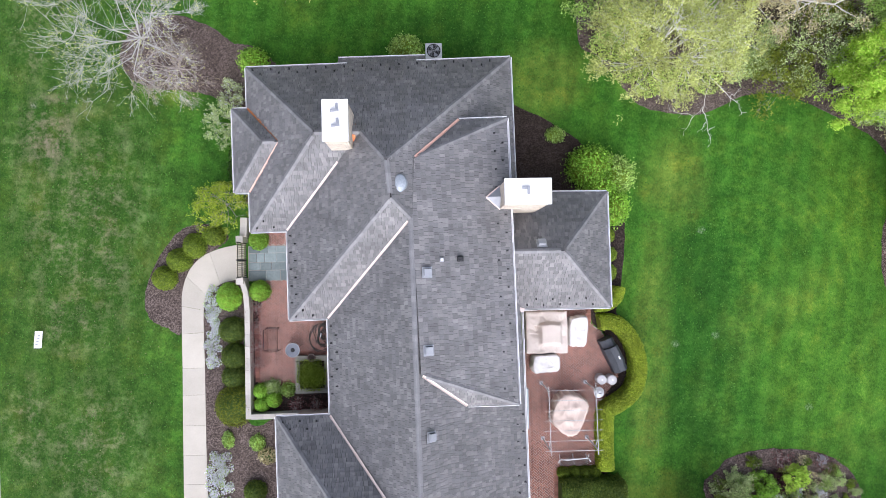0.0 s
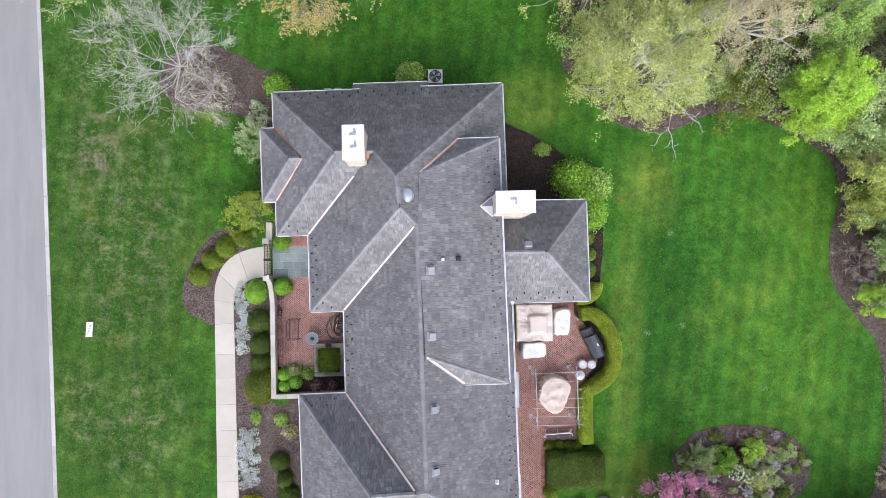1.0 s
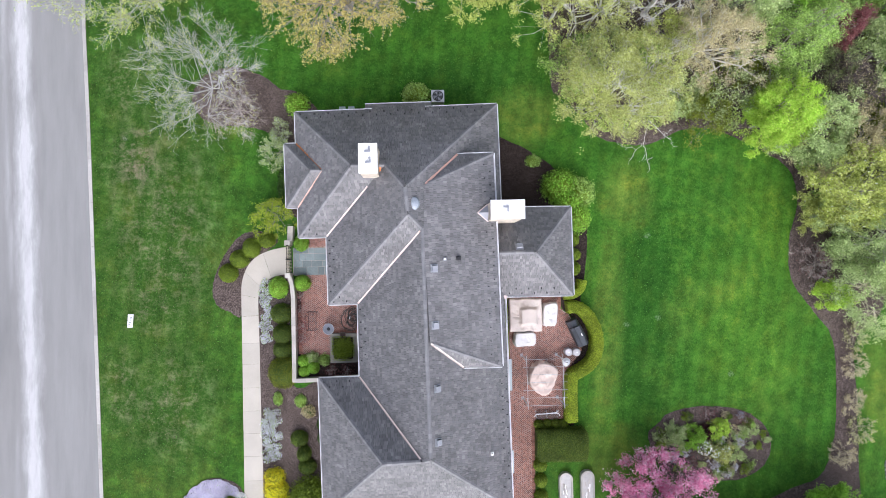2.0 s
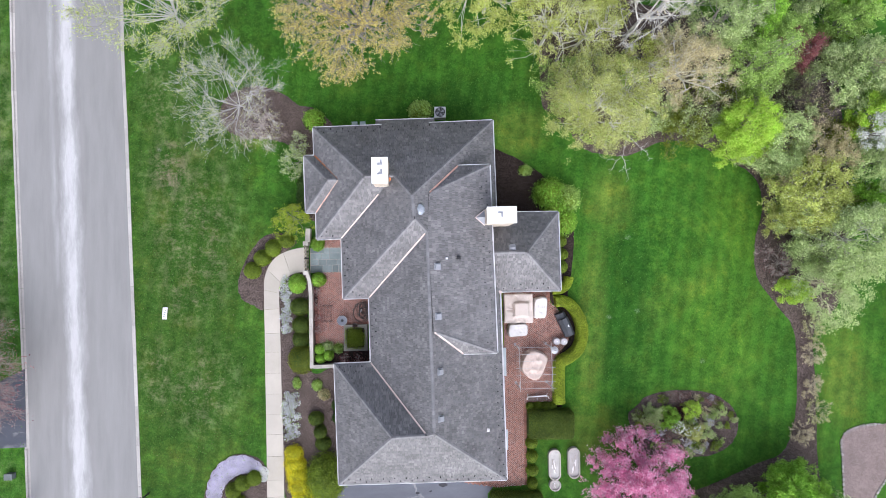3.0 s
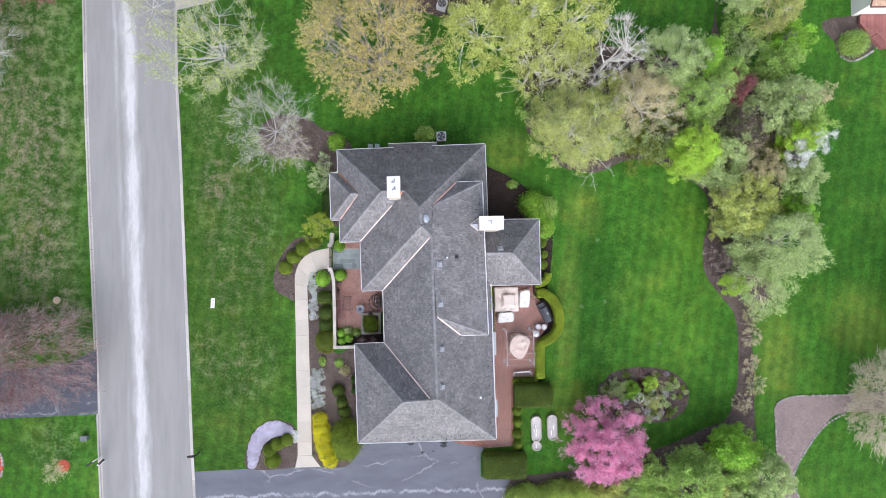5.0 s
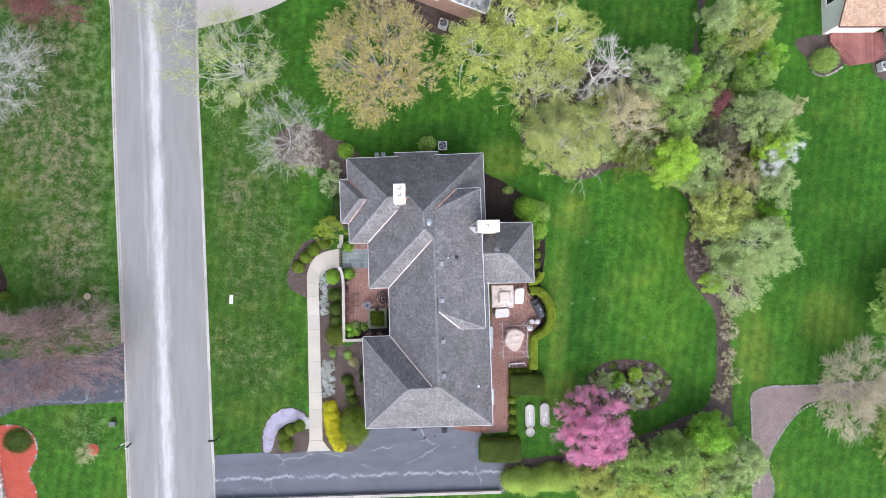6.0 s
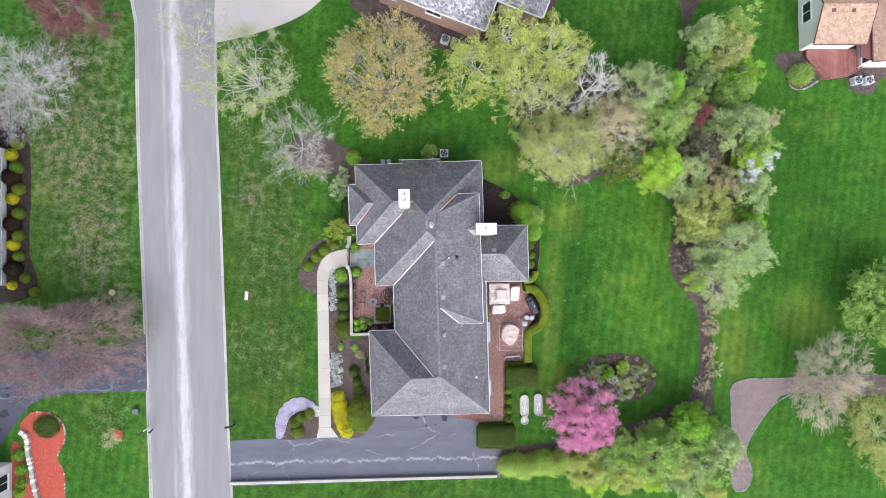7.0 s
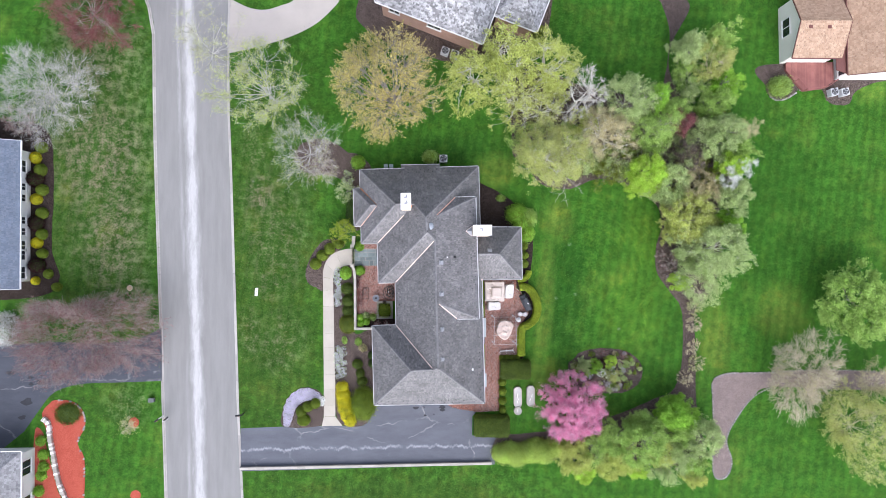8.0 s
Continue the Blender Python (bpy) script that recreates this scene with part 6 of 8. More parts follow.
# twiggy tufts along the mulch strip
for i, (x, y, r, leaf, label) in enumerate([(28.4, -5.5, 1.0, "pale", "yellow-green twiggy tuft in the mulch strip"), (28.3, -7.4, 1.1, "tanbud", "tan twiggy tuft in the mulch strip"), (28.2, -9.8, 1.0, "tanbud", "tan twiggy tuft in the mulch strip"), (28.5, -11.7, 1.05, "pale", "yellow-green twiggy tuft in the mulch strip"), (27.2, -13.4, 0.95, "tanbud", "tan twiggy tuft in the mulch strip")]):
    tree("shrub", (x, y, 0), 1.0, r, label, category="shrub", leaf=leaf, bark=BARK_TAN, per_tip=3, size=0.07, scatter=0.06, seed=330 + i, tips=300, mids=40, limbs=14, trunk=0.06, base=0.05, twigs=2, twig=0.007, group="mulch strip tufts")

# hedges
hedge("curved_hedge", [(8.75, -3.05), (9.35, -3.0), (9.95, -3.35), (10.45, -4.1), (10.7, -5.0), (10.65, -5.9), (10.3, -6.7), (9.6, -7.25), (9.0, -7.6), (8.88, -8.6), (8.88, -10.6)], 0.80, 1.1, "clipped yellow-green yew hedge curving round the patio")
hedge("curved_hedge", [(8.6, -2.2), (9.2, -2.15), (9.7, -1.75), (9.85, -1.2)], 0.6, 0.9, "short clipped yew hedge at the sun room corner")
hedge("block_hedge", [(6.5, -12.05), (9.85, -12.12)], 2.1, 1.35, "broad clipped dark green hedge block", leaf="box_dark", n_per_m=4200, size=0.07, rough=0.04)
hedge("block_hedge", [(3.55, -18.2), (7.45, -18.3)], 2.25, 1.35, "broad clipped dark green hedge block by the drive", leaf="box_dark", n_per_m=3600, size=0.075, rough=0.05)
for i, (x, y, r, h) in enumerate([(6.7, -21.3, 1.0, 1.7), (8.2, -21.45, 1.15, 1.9), (9.7, -21.1, 1.1, 1.8), (11.2, -21.1, 1.2, 2.0), (12.7, -20.7, 1.1, 1.8), (7.5, -20.8, 0.8, 1.5), (10.4, -20.6, 0.85, 1.6)]):
    shrub("shrub", (x, y, 0), r * 1.05, r * 0.95, h, "loose spring-green shrub at the end of the driveway", leaf="fresh", seed=350 + i, n=int(4600 * r * r), size=0.11, rough=0.16, tilt=0.8, group="driveway shrubs")
for i, (x, y, r) in enumerate([(-10.8, -13.85, 0.52), (-10.72, -14.65, 0.60), (-10.6, -15.45, 0.62), (-10.42, -16.25, 0.64), (-10.2, -17.0, 0.60), (-9.95, -17.6, 0.50)]):
    shrub("shrub", (x - 0.05, y, 0), r * 1.22, r * 1.1, 0.75, "golden yellow leafy shrub beside the walk", leaf="yellow", seed=370 + i, n=int(4200 * r * r) + 300, size=0.085, rough=0.13, tilt=0.8, group="golden shrubs")
for y0, y1 in ((-2.3, -6.2), (-9.4, -11.9), (-14.6, -14.9)):
    hedge("wall_hedge", [(4.62, y0), (4.66, y1)], 0.45, 0.5, "low green hedge strip along the house wall", leaf="box", n_per_m=700)

# low growth over the mulch under the wood
flowers("undergrowth", [(9.6, 11.6, 0.8), (10.6, 10.4, 0.8), (11.8, 9.7, 0.9), (13.2, 9.6, 0.9), (15.0, 9.8, 0.9), (17.0, 10.6, 0.9), (18.6, 10.4, 0.8), (20.2, 9.6, 0.9), (16.0, 11.6, 1.2), (18.8, 11.8, 1.1), (23.6, 7.9, 0.8), (10.9, 12.2, 1.2)], "low yellow-green undergrowth over bark mulch", "fresh", n=9000, size=0.08, seed=411, height=0.35, green=0.6, category="ground cover")
flowers("undergrowth", [(26.2, 3.6, 1.0), (25.6, 6.6, 0.9), (26.6, -2.2, 0.8)], "low green undergrowth at the edge of the mulch", "mid", n=3500, size=0.08, seed=412, height=0.3, green=0.4, category="ground cover")

# flower carpets
flowers("creeping_phlox", [(-16.95, -17.75, 0.4), (-16.85, -17.3, 0.5), (-16.8, -16.7, 0.6), (-16.65, -16.1, 0.65), (-16.35, -15.5, 0.7), (-15.9, -15.05, 0.75), (-15.3, -14.7, 0.75), (-14.7, -14.6, 0.7), (-14.2, -14.7, 0.6), (-13.75, -14.85, 0.5)], "lilac creeping phlox spilling round boxwoods", "lilac", n=16000, size=0.07, seed=401, green=0.08)
flowers("candytuft", [(-13.2, -15.25, 0.45), (-13.15, -15.65, 0.3)], "white candytuft at the edge of the walk", "white", n=1500, size=0.06, seed=402, green=0.05)
rnd = random.Random(44)
flowers("forget_me_not", [(-11.32 + rnd.uniform(-0.32, 0.30), -0.85 - 0.105 * k, rnd.uniform(0.14, 0.28)) for k in range(40)], "pale blue flowers edging the front walk", "bluewhite", n=2600, size=0.055, seed=403, green=0.7)
flowers("forget_me_not", [(-11.05 + rnd.uniform(-0.6, 0.55), -9.5 - 0.062 * k, rnd.uniform(0.12, 0.30)) for k in range(54)], "pale blue flowers in the mulch bed", "bluewhite", n=2600, size=0.06, seed=404, green=0.6)
flowers("daffodil_clump", [(17.7, -12.6, 0.5), (18.4, -12.9, 0.35), (19.1, -12.6, 0.3)], "pale daffodils among green leaves", "white", n=160, size=0.09, seed=405, height=1.1, green=0.2)

# grass standing a little proud of the turf
rng = np.random.default_rng(909)
spot = np.stack([rng.uniform(-47, 40, 100000), rng.uniform(-26, 27, 100000)], axis=1)
near = rng.uniform(0, 1, len(spot)) < np.clip(1.25 - np.hypot((spot[:, 0] + 2) / 48, spot[:, 1] / 38), 0.25, 1)
spot = spot[near]


def within(pts, poly):
    hit = np.zeros(len(pts), bool)
    for (x0, y0), (x1, y1) in zip(poly, poly[1:] + poly[:1]):
        if y0 != y1:
            hit ^= ((y0 > pts[:, 1]) != (y1 > pts[:, 1])) & (pts[:, 0] < x0 + (pts[:, 1] - y0) / (y1 - y0) * (x1 - x0))
    return hit


NO_GRASS = [curve_pts(b[1], 4) for b in BEDS] + [
    [(along(KERB_WEST, y) - 0.3, y) for y in road_ys] + [(along(KERB_EAST, y) + 0.3, y) for y in road_ys[::-1]],
    [(-22.5, -18.2), (-8.0, -18.1), (-7.2, -7.8), (-9.7, -7.8), (-9.8, -0.6), (-11.8, -1.0), (-11.85, -3.0), (-11.6, -17.1), (-10.8, -18.1), (-13.2, -18.2), (-13.0, -2.0), (-12.6, 0.1), (-11.0, 1.3), (-9.6, 1.5), (-9.0, 9.8), (4.0, 10.2), (8.6, 3.4), (8.6, -3.0), (10.0, -3.6), (10.0, -6.5), (8.8, -7.5), (8.7, -10.7), (6.5, -10.7), (6.4, -16.9), (3.4, -17.2), (3.4, -19.5), (6.1, -19.5), (6.0, -22.8), (-22.2, -22.9)],
    [(-31.0, -7.0), (-62, -8.5), (-62, -36), (-39, -36), (-38.8, -20), (-39.2, -15), (-41.8, -13.6), (-31.0, -13.1)],
    [(-23.6, 23.0), (-17.4, 24.6), (-12.0, 27.9), (-23.0, 29.5)],
    [(-52, -3), (-44.4, -3), (-44.4, 13), (-52, 13)],
]
clear = np.ones(len(spot), bool)
for poly in NO_GRASS:
    clear &= ~within(spot, poly)
spot = spot[clear]
straw = rng.uniform(0, 1, len(spot)) < np.where(spot[:, 0] < -14, 0.16, 0.0)
for name, key, pick, label in (("grass", "grass", ~straw, "short green grass blades across the lawn"), ("dry_grass", "straw", straw, "thin straw-coloured grass blades on the lawn")):
    p = np.concatenate([spot[pick], rng.uniform(0.006, 0.014, (pick.sum(), 1))], axis=1)
    tagged(hang(name, leaves_mesh(name, p, np.tile([[0, 0, 1.0]], (len(p), 1)), 0.10, rng, 0.12, 0.4), LEAF[key]), label, "grass", "", "stuff")


# ---- roof fittings ----
VENT_METAL = surface("dull_vent_metal", (0.28, 0.29, 0.31), (0.38, 0.39, 0.41), 3, 30, 0.5, 0.1, 0.05, 0.002)

def east_z(x):
    return 8.0 - 0.487 * (x + 0.5)


def roof_vent(x, y, z, pitch, turn=0.0, w=0.33):
    """A low square roof vent with a hood and a flange."""
    ob = thing("roof_vent", (x, y, z), "pale grey square roof vent on the shingles", "vent", "roof vents")
    bm = bmesh.new()
    box(bm, -w / 2 - 0.06, w / 2 + 0.06, -w / 2 - 0.06, w / 2 + 0.06, 0.02, 0.035)
    part("flange", bm, GREY_METAL, ob)
    part("hood", soft_box(w, w * 0.92, 0.13, 0.03, (0, 0, 0.04)), VENT_METAL, ob)
    bm = bmesh.new()
    box(bm, -w / 2 + 0.03, w / 2 - 0.03, w * 0.46 - 0.01, w * 0.46 + 0.012, 0.05, 0.13)
    part("louvre", bm, DARK_METAL, ob)
    ob.rotation_euler = (0, radians(pitch), radians(turn))
    return ob


for y in (-0.2, -3.32):
    roof_vent(-0.12, y, east_z(-0.12), 26)
for y in (-6.82, -9.75):
    roof_vent(-0.08, y, 7.57, 42)
roof_vent(4.95, 0.95, 5.52, 0, 90, 0.34).rotation_euler = (radians(-40), 0, 0)

pipe = thing("vent_pipe", (0.5, 0.3, east_z(0.5)), "white plastic plumbing vent on the roof", "vent pipe")
part("pipe", cyl(bmesh.new(), 0, 0, -0.1, 0.3, 0.055), WHITE_PAINT, pipe)
part("flange", soft_box(0.17, 0.17, 0.05, 0.015), GREY_METAL, pipe)
pipe = thing("vent_pipe", (3.15, -11.3, 4.75), "white plastic plumbing vent on the roof", "vent pipe")
part("pipe", cyl(bmesh.new(), 0, 0, -0.2, 0.28, 0.06), WHITE_PAINT, pipe)
part("flange", soft_box(0.18, 0.22, 0.05, 0.015), WHITE_PAINT, pipe)
cowl = thing("exhaust_cowl", (1.27, 0.33, east_z(1.27)), "small dark metal exhaust cowl on the roof", "vent")
part("base", soft_box(0.26, 0.24, 0.08, 0.02), DARK_METAL, cowl)
part("hood", soft_box(0.20, 0.18, 0.14, 0.03, (0, 0, 0.07)), DARK_METAL, cowl)

dome = thing("sun_tunnel", (-1.13, 3.35, 8.22), "grey domed sun tunnel on a shingled roof", "skylight")
bm = bmesh.new()
bmesh.ops.create_uvsphere(bm, u_segments=24, v_segments=12, radius=1.0)
for v in bm.verts:
    v.co = Vector((v.co.x * 0.30, v.co.y * 0.36, max(-0.02, v.co.z) * 0.2 + 0.16))
part("dome", bm, surface("clouded_dome", (0.22, 0.25, 0.28), (0.36, 0.39, 0.42), 3, 12, 0.2, 0, 0.02, 0.001, spec=0.6), dome, "clouded grey plastic dome")
part("curb", cyl(bmesh.new(), 0, 0, -0.25, 0.16, 0.32, 0.31, 24), GREY_METAL, dome)

GUARD = bmesh.new()
box(GUARD, -0.035, 0.035, -0.03, 0.03, 0.02, 0.045)
beam(GUARD, (0, -0.028, 0.04), (0, -0.012, 0.11), 0.06, 0.02)
GUARD_MESH = bpy.data.meshes.new("snow_guard")
GUARD.to_mesh(GUARD_MESH)
GUARD_MESH.materials.append(DARK_METAL)


def snow_guards(a, b, c, step=0.72, rise=(0.32, 0.72), ends=(0.35, 0.35)):
    """Two staggered rows above an eave from a to b on the face that holds c."""
    a, b, c = V[a] if isinstance(a, str) else Vector(a), V[b] if isinstance(b, str) else Vector(b), V[c]
    d = (b - a).normalized()
    n = d.cross(c - a).normalized()
    n = n if n.z > 0 else -n
    up = n.cross(d)
    up = up if up.z > 0 else -up
    turn = Matrix((up.cross(n), up, n)).transposed().to_4x4()
    ln = (b - a).length
    for row, r in enumerate(rise):
        t = ends[0] + row * step / 2
        while t < ln - ends[1] - row * 0.3:
            ob = new("snow_guard", GUARD_MESH)
            ob.parent = house
            ob.matrix_basis = Matrix.Translation(a + d * t + up * (r + rng_roof.uniform(-0.02, 0.02)) + n * 0.012) @ turn
            t += step


for a, b, c in (("Anw", "Ane", "Ctop"), ((-6.66, 1.95, EAVE), "Csw", "Cend"), ("Csw", "Cs", "Cend"), ("Cs", "Dw", "Dn"), ("Gnw", "Dw", "Ge"), ("Gsw", "Gse", "Ge"), ("Asw", "As2", "Atop"), ("Es2", "En2", "Et"), ((4.2, -2.06, 3.3), "Fse", "Ftop"), ("Gse", (4.4, -6.2, EAVE), "Ds")):
    snow_guards(a, b, c, 0.78 if a != "Anw" else 0.86)

# copper at the chimney feet
bm = bmesh.new()
beam(bm, (-3.03, 5.0, 6.95), (-3.03, 5.5, 7.42), 0.16, 0.05)
beam(bm, (-3.03, 5.5, 7.42), (-3.03, 6.0, 7.12), 0.12, 0.04)
part("chimney_flashing", bm, COPPER_BRIGHT, house, "orange copper step flashing")
bm = bmesh.new()
peak, back, north, south = (2.45, 2.92, 6.62), (3.06, 2.92, 6.80), (3.06, 3.42, 6.34), (3.06, 2.42, 6.34)
for tri in ((peak, back, north), (peak, south, back)):
    bm.faces.new([bm.verts.new(p) for p in tri])
part("chimney_saddle", bm, VENT_METAL, house, "small grey saddle behind the chimney")
for a, b in ((peak, north), (peak, south), (south, north)):
    part("chimney_flashing", beam(bmesh.new(), a, b, 0.07, 0.03), COPPER, house, "pale copper edge flashing")
bm = bmesh.new()
beam(bm, (3.72, -1.95, 3.62), (4.42, -2.12, 3.42), 0.2, 0.05)
part("chimney_flashing", bm, COPPER, house)

# stone stoops and dark cellar lights along the garden wall
for y0, y1, z in ((-8.55, -6.45, 0.16), (-14.05, -12.55, 0.16)):
    ob = tagged(part("door_stoop", soft_box(0.85, y1 - y0, z, 0.02, (4.62, (y0 + y1) / 2, 0)), surface("pale_blue_stone", (0.42, 0.48, 0.50), (0.56, 0.62, 0.64), 1.0, 15, 0.7)), "pale blue-grey stone doorstep at the garden wall", "doorstep")
for y0, y1 in ((-9.25, -8.62), (-12.5, -12.0), (-14.5, -14.12)):
    ob = thing("window_well", (4.55, (y0 + y1) / 2, 0), "dark sunken window well beside the wall", "window well")
    bm = bmesh.new()
    for a, b, c, d in ((-0.35, 0.35, (y0 - y1) / 2, (y0 - y1) / 2 + 0.05), (-0.35, 0.35, (y1 - y0) / 2 - 0.05, (y1 - y0) / 2), (0.30, 0.35, (y0 - y1) / 2, (y1 - y0) / 2)):
        box(bm, a, b, c, d, 0.0, 0.10)
    part("rim", bm, GREY_METAL, ob)
    part("grate", box(bmesh.new(), -0.34, 0.30, (y0 - y1) / 2 + 0.05, (y1 - y0) / 2 - 0.05, 0.0, 0.04), DARK_METAL, ob)


# ---- paving ----
def inside(p, poly):
    hit = False
    for (x0, y0), (x1, y1) in zip(poly, poly[1:] + poly[:1]):
        if (y0 > p[1]) != (y1 > p[1]) and p[0] < x0 + (p[1] - y0) / (y1 - y0) * (x1 - x0):
            hit = not hit
    return hit


def herringbone(name, poly, label, turn=45.0, unit_size=0.098, holes=()):
    """A brick terrace: a sand bed, and bricks laid in herringbone."""
    rnd = random.Random(len(poly))
    base = sheet(name, poly, -0.05, 0.012, JOINT, label, "patio")
    cx, cy = sum(p[0] for p in poly) / len(poly), sum(p[1] for p in poly) / len(poly)
    ca, sa = math.cos(radians(turn)), math.sin(radians(turn))
    reach = int(max(math.hypot(p[0] - cx, p[1] - cy) for p in poly) / unit_size) + 3
    verts, faces = [], []
    for i in range(-reach, reach):
        for j in range(-reach, reach):
            c = (i - j) % 4
            if c == 0:
                r = (i, j, i + 2, j + 1)
            elif c == 2:
                r = (i, j - 1, i + 1, j + 1)
            else:
                continue
            mu, mv = (r[0] + r[2]) / 2 * unit_size, (r[1] + r[3]) / 2 * unit_size
            mid = (cx + mu * ca - mv * sa, cy + mu * sa + mv * ca)
            if not inside(mid, poly) or any(inside(mid, h) for h in holes):
                continue
            g = 0.010
            u0, v0, u1, v1 = r[0] * unit_size + g, r[1] * unit_size + g, r[2] * unit_size - g, r[3] * unit_size - g
            z = 0.028 + rnd.uniform(-0.004, 0.004)
            k = len(verts)
            for u, v in ((u0, v0), (u1, v0), (u1, v1), (u0, v1)):
                x, y = cx + u * ca - v * sa, cy + u * sa + v * ca
                verts += [(x, y, z), (x, y, 0.008)]
            faces += [(k, k + 2, k + 4, k + 6)] + [(k + a, k + a + 1, k + (a + 3) % 8, k + (a + 2) % 8) for a in (0, 2, 4, 6)]
    tagged(hang("bricks", mesh_of("bricks", verts, faces), BRICK, base), "red clay bricks in herringbone", "", "", "stuff")
    return base


EDGE = bmesh.new()
box(EDGE, -0.10, 0.10, -0.047, 0.047, 0.006, 0.034)
EDGE_MESH = bpy.data.meshes.new("brick")
EDGE.to_mesh(EDGE_MESH)
EDGE_MESH.materials.append(BRICK_ONE)


def soldier_row(parent, a, b):
    """A border of bricks laid side by side from a to b."""
    n = max(1, round(math.dist(a, b) / 0.107))
    turn = math.degrees(math.atan2(b[1] - a[1], b[0] - a[0])) + 90
    for i in range(n):
        t = (i + 0.5) / n
        ob = new("brick", EDGE_MESH)
        ob.parent = parent
        ob.matrix_basis = pose(a[0] + (b[0] - a[0]) * t, a[1] + (b[1] - a[1]) * t, 0.004, 0, 0, turn)


WEST_PATIO = [(-8.75, -0.55), (-6.22, -0.55), (-6.18, -1.9), (-4.35, -1.9), (-4.35, -4.42), (-7.0, -4.42), (-7.05, -5.8), (-9.0, -5.8), (-9.05, -3.0)]
patio = herringbone("front_patio", WEST_PATIO, "red brick courtyard laid in herringbone")
for a, b in (((-9.05, -5.87), (-6.98, -5.87)), ((-6.98, -5.8), (-7.0, -4.45)), ((-9.08, -5.8), (-9.12, -3.0)), ((-6.95, -4.36), (-4.4, -4.36))):
    soldier_row(patio, a, b)
herringbone("side_patio", [(-8.6, 1.32), (-6.25, 1.32), (-6.25, 2.2), (-8.6, 2.2)], "small strip of red herringbone brick by the wall")
EAST_PATIO = [(4.9, -1.7), (8.45, -1.7), (8.45, -3.15), (9.0, -3.55), (9.75, -4.9), (9.8, -6.0), (8.75, -7.4), (8.62, -10.55), (6.48, -10.6), (6.38, -16.72), (4.2, -16.85), (1.6, -16.4), (0.85, -16.1), (0.35, -15.3), (0.3, -14.62), (4.3, -14.62), (4.9, -14.3)]
patio = herringbone("back_patio", EAST_PATIO, "red brick garden terrace laid in herringbone")
soldier_row(patio, (6.42, -10.7), (6.34, -16.7))
soldier_row(patio, (8.38, -1.8), (8.38, -3.1))

flag = tagged(new("flagstone_path"), "bluestone flag paving between gate and door", "paving", "", "structure")
part("bed", prism(bmesh.new(), [(-9.5, -0.54), (-6.22, -0.54), (-6.22, 1.31), (-9.5, 1.31)], -0.05, 0.015), JOINT, flag)
rnd = random.Random(12)
y = -0.53
for row, h in enumerate((0.55, 0.42, 0.48, 0.37)):
    x = -9.48
    while x < -6.3:
        w = min(rnd.choice((0.42, 0.6, 0.75, 0.9)), -6.23 - x)
        if w > 0.1:
            part("flagstone", soft_box(w - 0.02, h - 0.02, 0.035, 0.006, (x + w / 2, y + h / 2, 0.012 + rnd.uniform(-0.003, 0.003))), FLAGSTONE, flag)
        x += w
    y += h


# ---- courtyard wall and gate ----
def block_wall(name, line, width, h, label, step=0.62, cap=0.07):
    """A low wall of stone blocks in courses under cap slabs."""
    wall = thing(name, (0, 0, 0), label, "garden wall")
    courses = max(1, round((h - cap) / 0.2))
    ch = (h - cap) / courses
    for (ax, ay), (bx, by) in zip(line, line[1:]):
        ln = math.dist((ax, ay), (bx, by))
        turn = math.degrees(math.atan2(by - ay, bx - ax))
        n = max(1, round(ln / step))
        for c in range(courses + 1):
            top = c == courses
            for i in range(n):
                s = 0.0 if top or c % 2 == 0 else 0.5
                t0, t1 = max(0, (i - s) / n), min(1, (i + 1 - s) / n)
                if i == n - 1 and s:
                    t1 = 1.0
                w = width + (0.05 if top else 0)
                bm = soft_box((t1 - t0) * ln - 0.008, w, (cap if top else ch) - 0.006, 0.012, (0, 0, 0))
                ob = part("cap_stone" if top else "stone_block", bm, STONE_WALL, wall)
                t = (t0 + t1) / 2
                ob.matrix_basis = pose(ax + (bx - ax) * t, ay + (by - ay) * t, c * ch, 0, 0, turn)
    return wall


block_wall("courtyard_wall", [(-9.62, -0.55), (-9.45, -1.15), (-9.38, -2.0), (-9.37, -7.55)], 0.22, 0.75, "low limestone courtyard wall with cap slabs")
block_wall("courtyard_wall", [(-9.25, -7.44), (-6.75, -7.41)], 0.22, 0.75, "low limestone courtyard wall beside the garage")
block_wall("courtyard_wall", [(-9.55, 1.75), (-9.5, 2.75)], 0.30, 0.75, "short limestone courtyard wall by the gate")
block_wall("drive_edging", [(-22.0, -22.52), (5.5, -22.42)], 0.22, 0.42, "long low pale stone edging wall beside the driveway", 0.9, 0.08)
for x, y in ((-9.66, 1.62), (-9.66, -0.5)):
    pier = thing("gate_pier", (x, y, 0), "square limestone gate pier with a cap", "pier", "gate piers")
    part("shaft", soft_box(0.28, 0.28, 0.95, 0.015), STONE_WALL, pier)
    part("cap", soft_box(0.36, 0.36, 0.07, 0.015, (0, 0, 0.95)), STONE_WALL, pier)


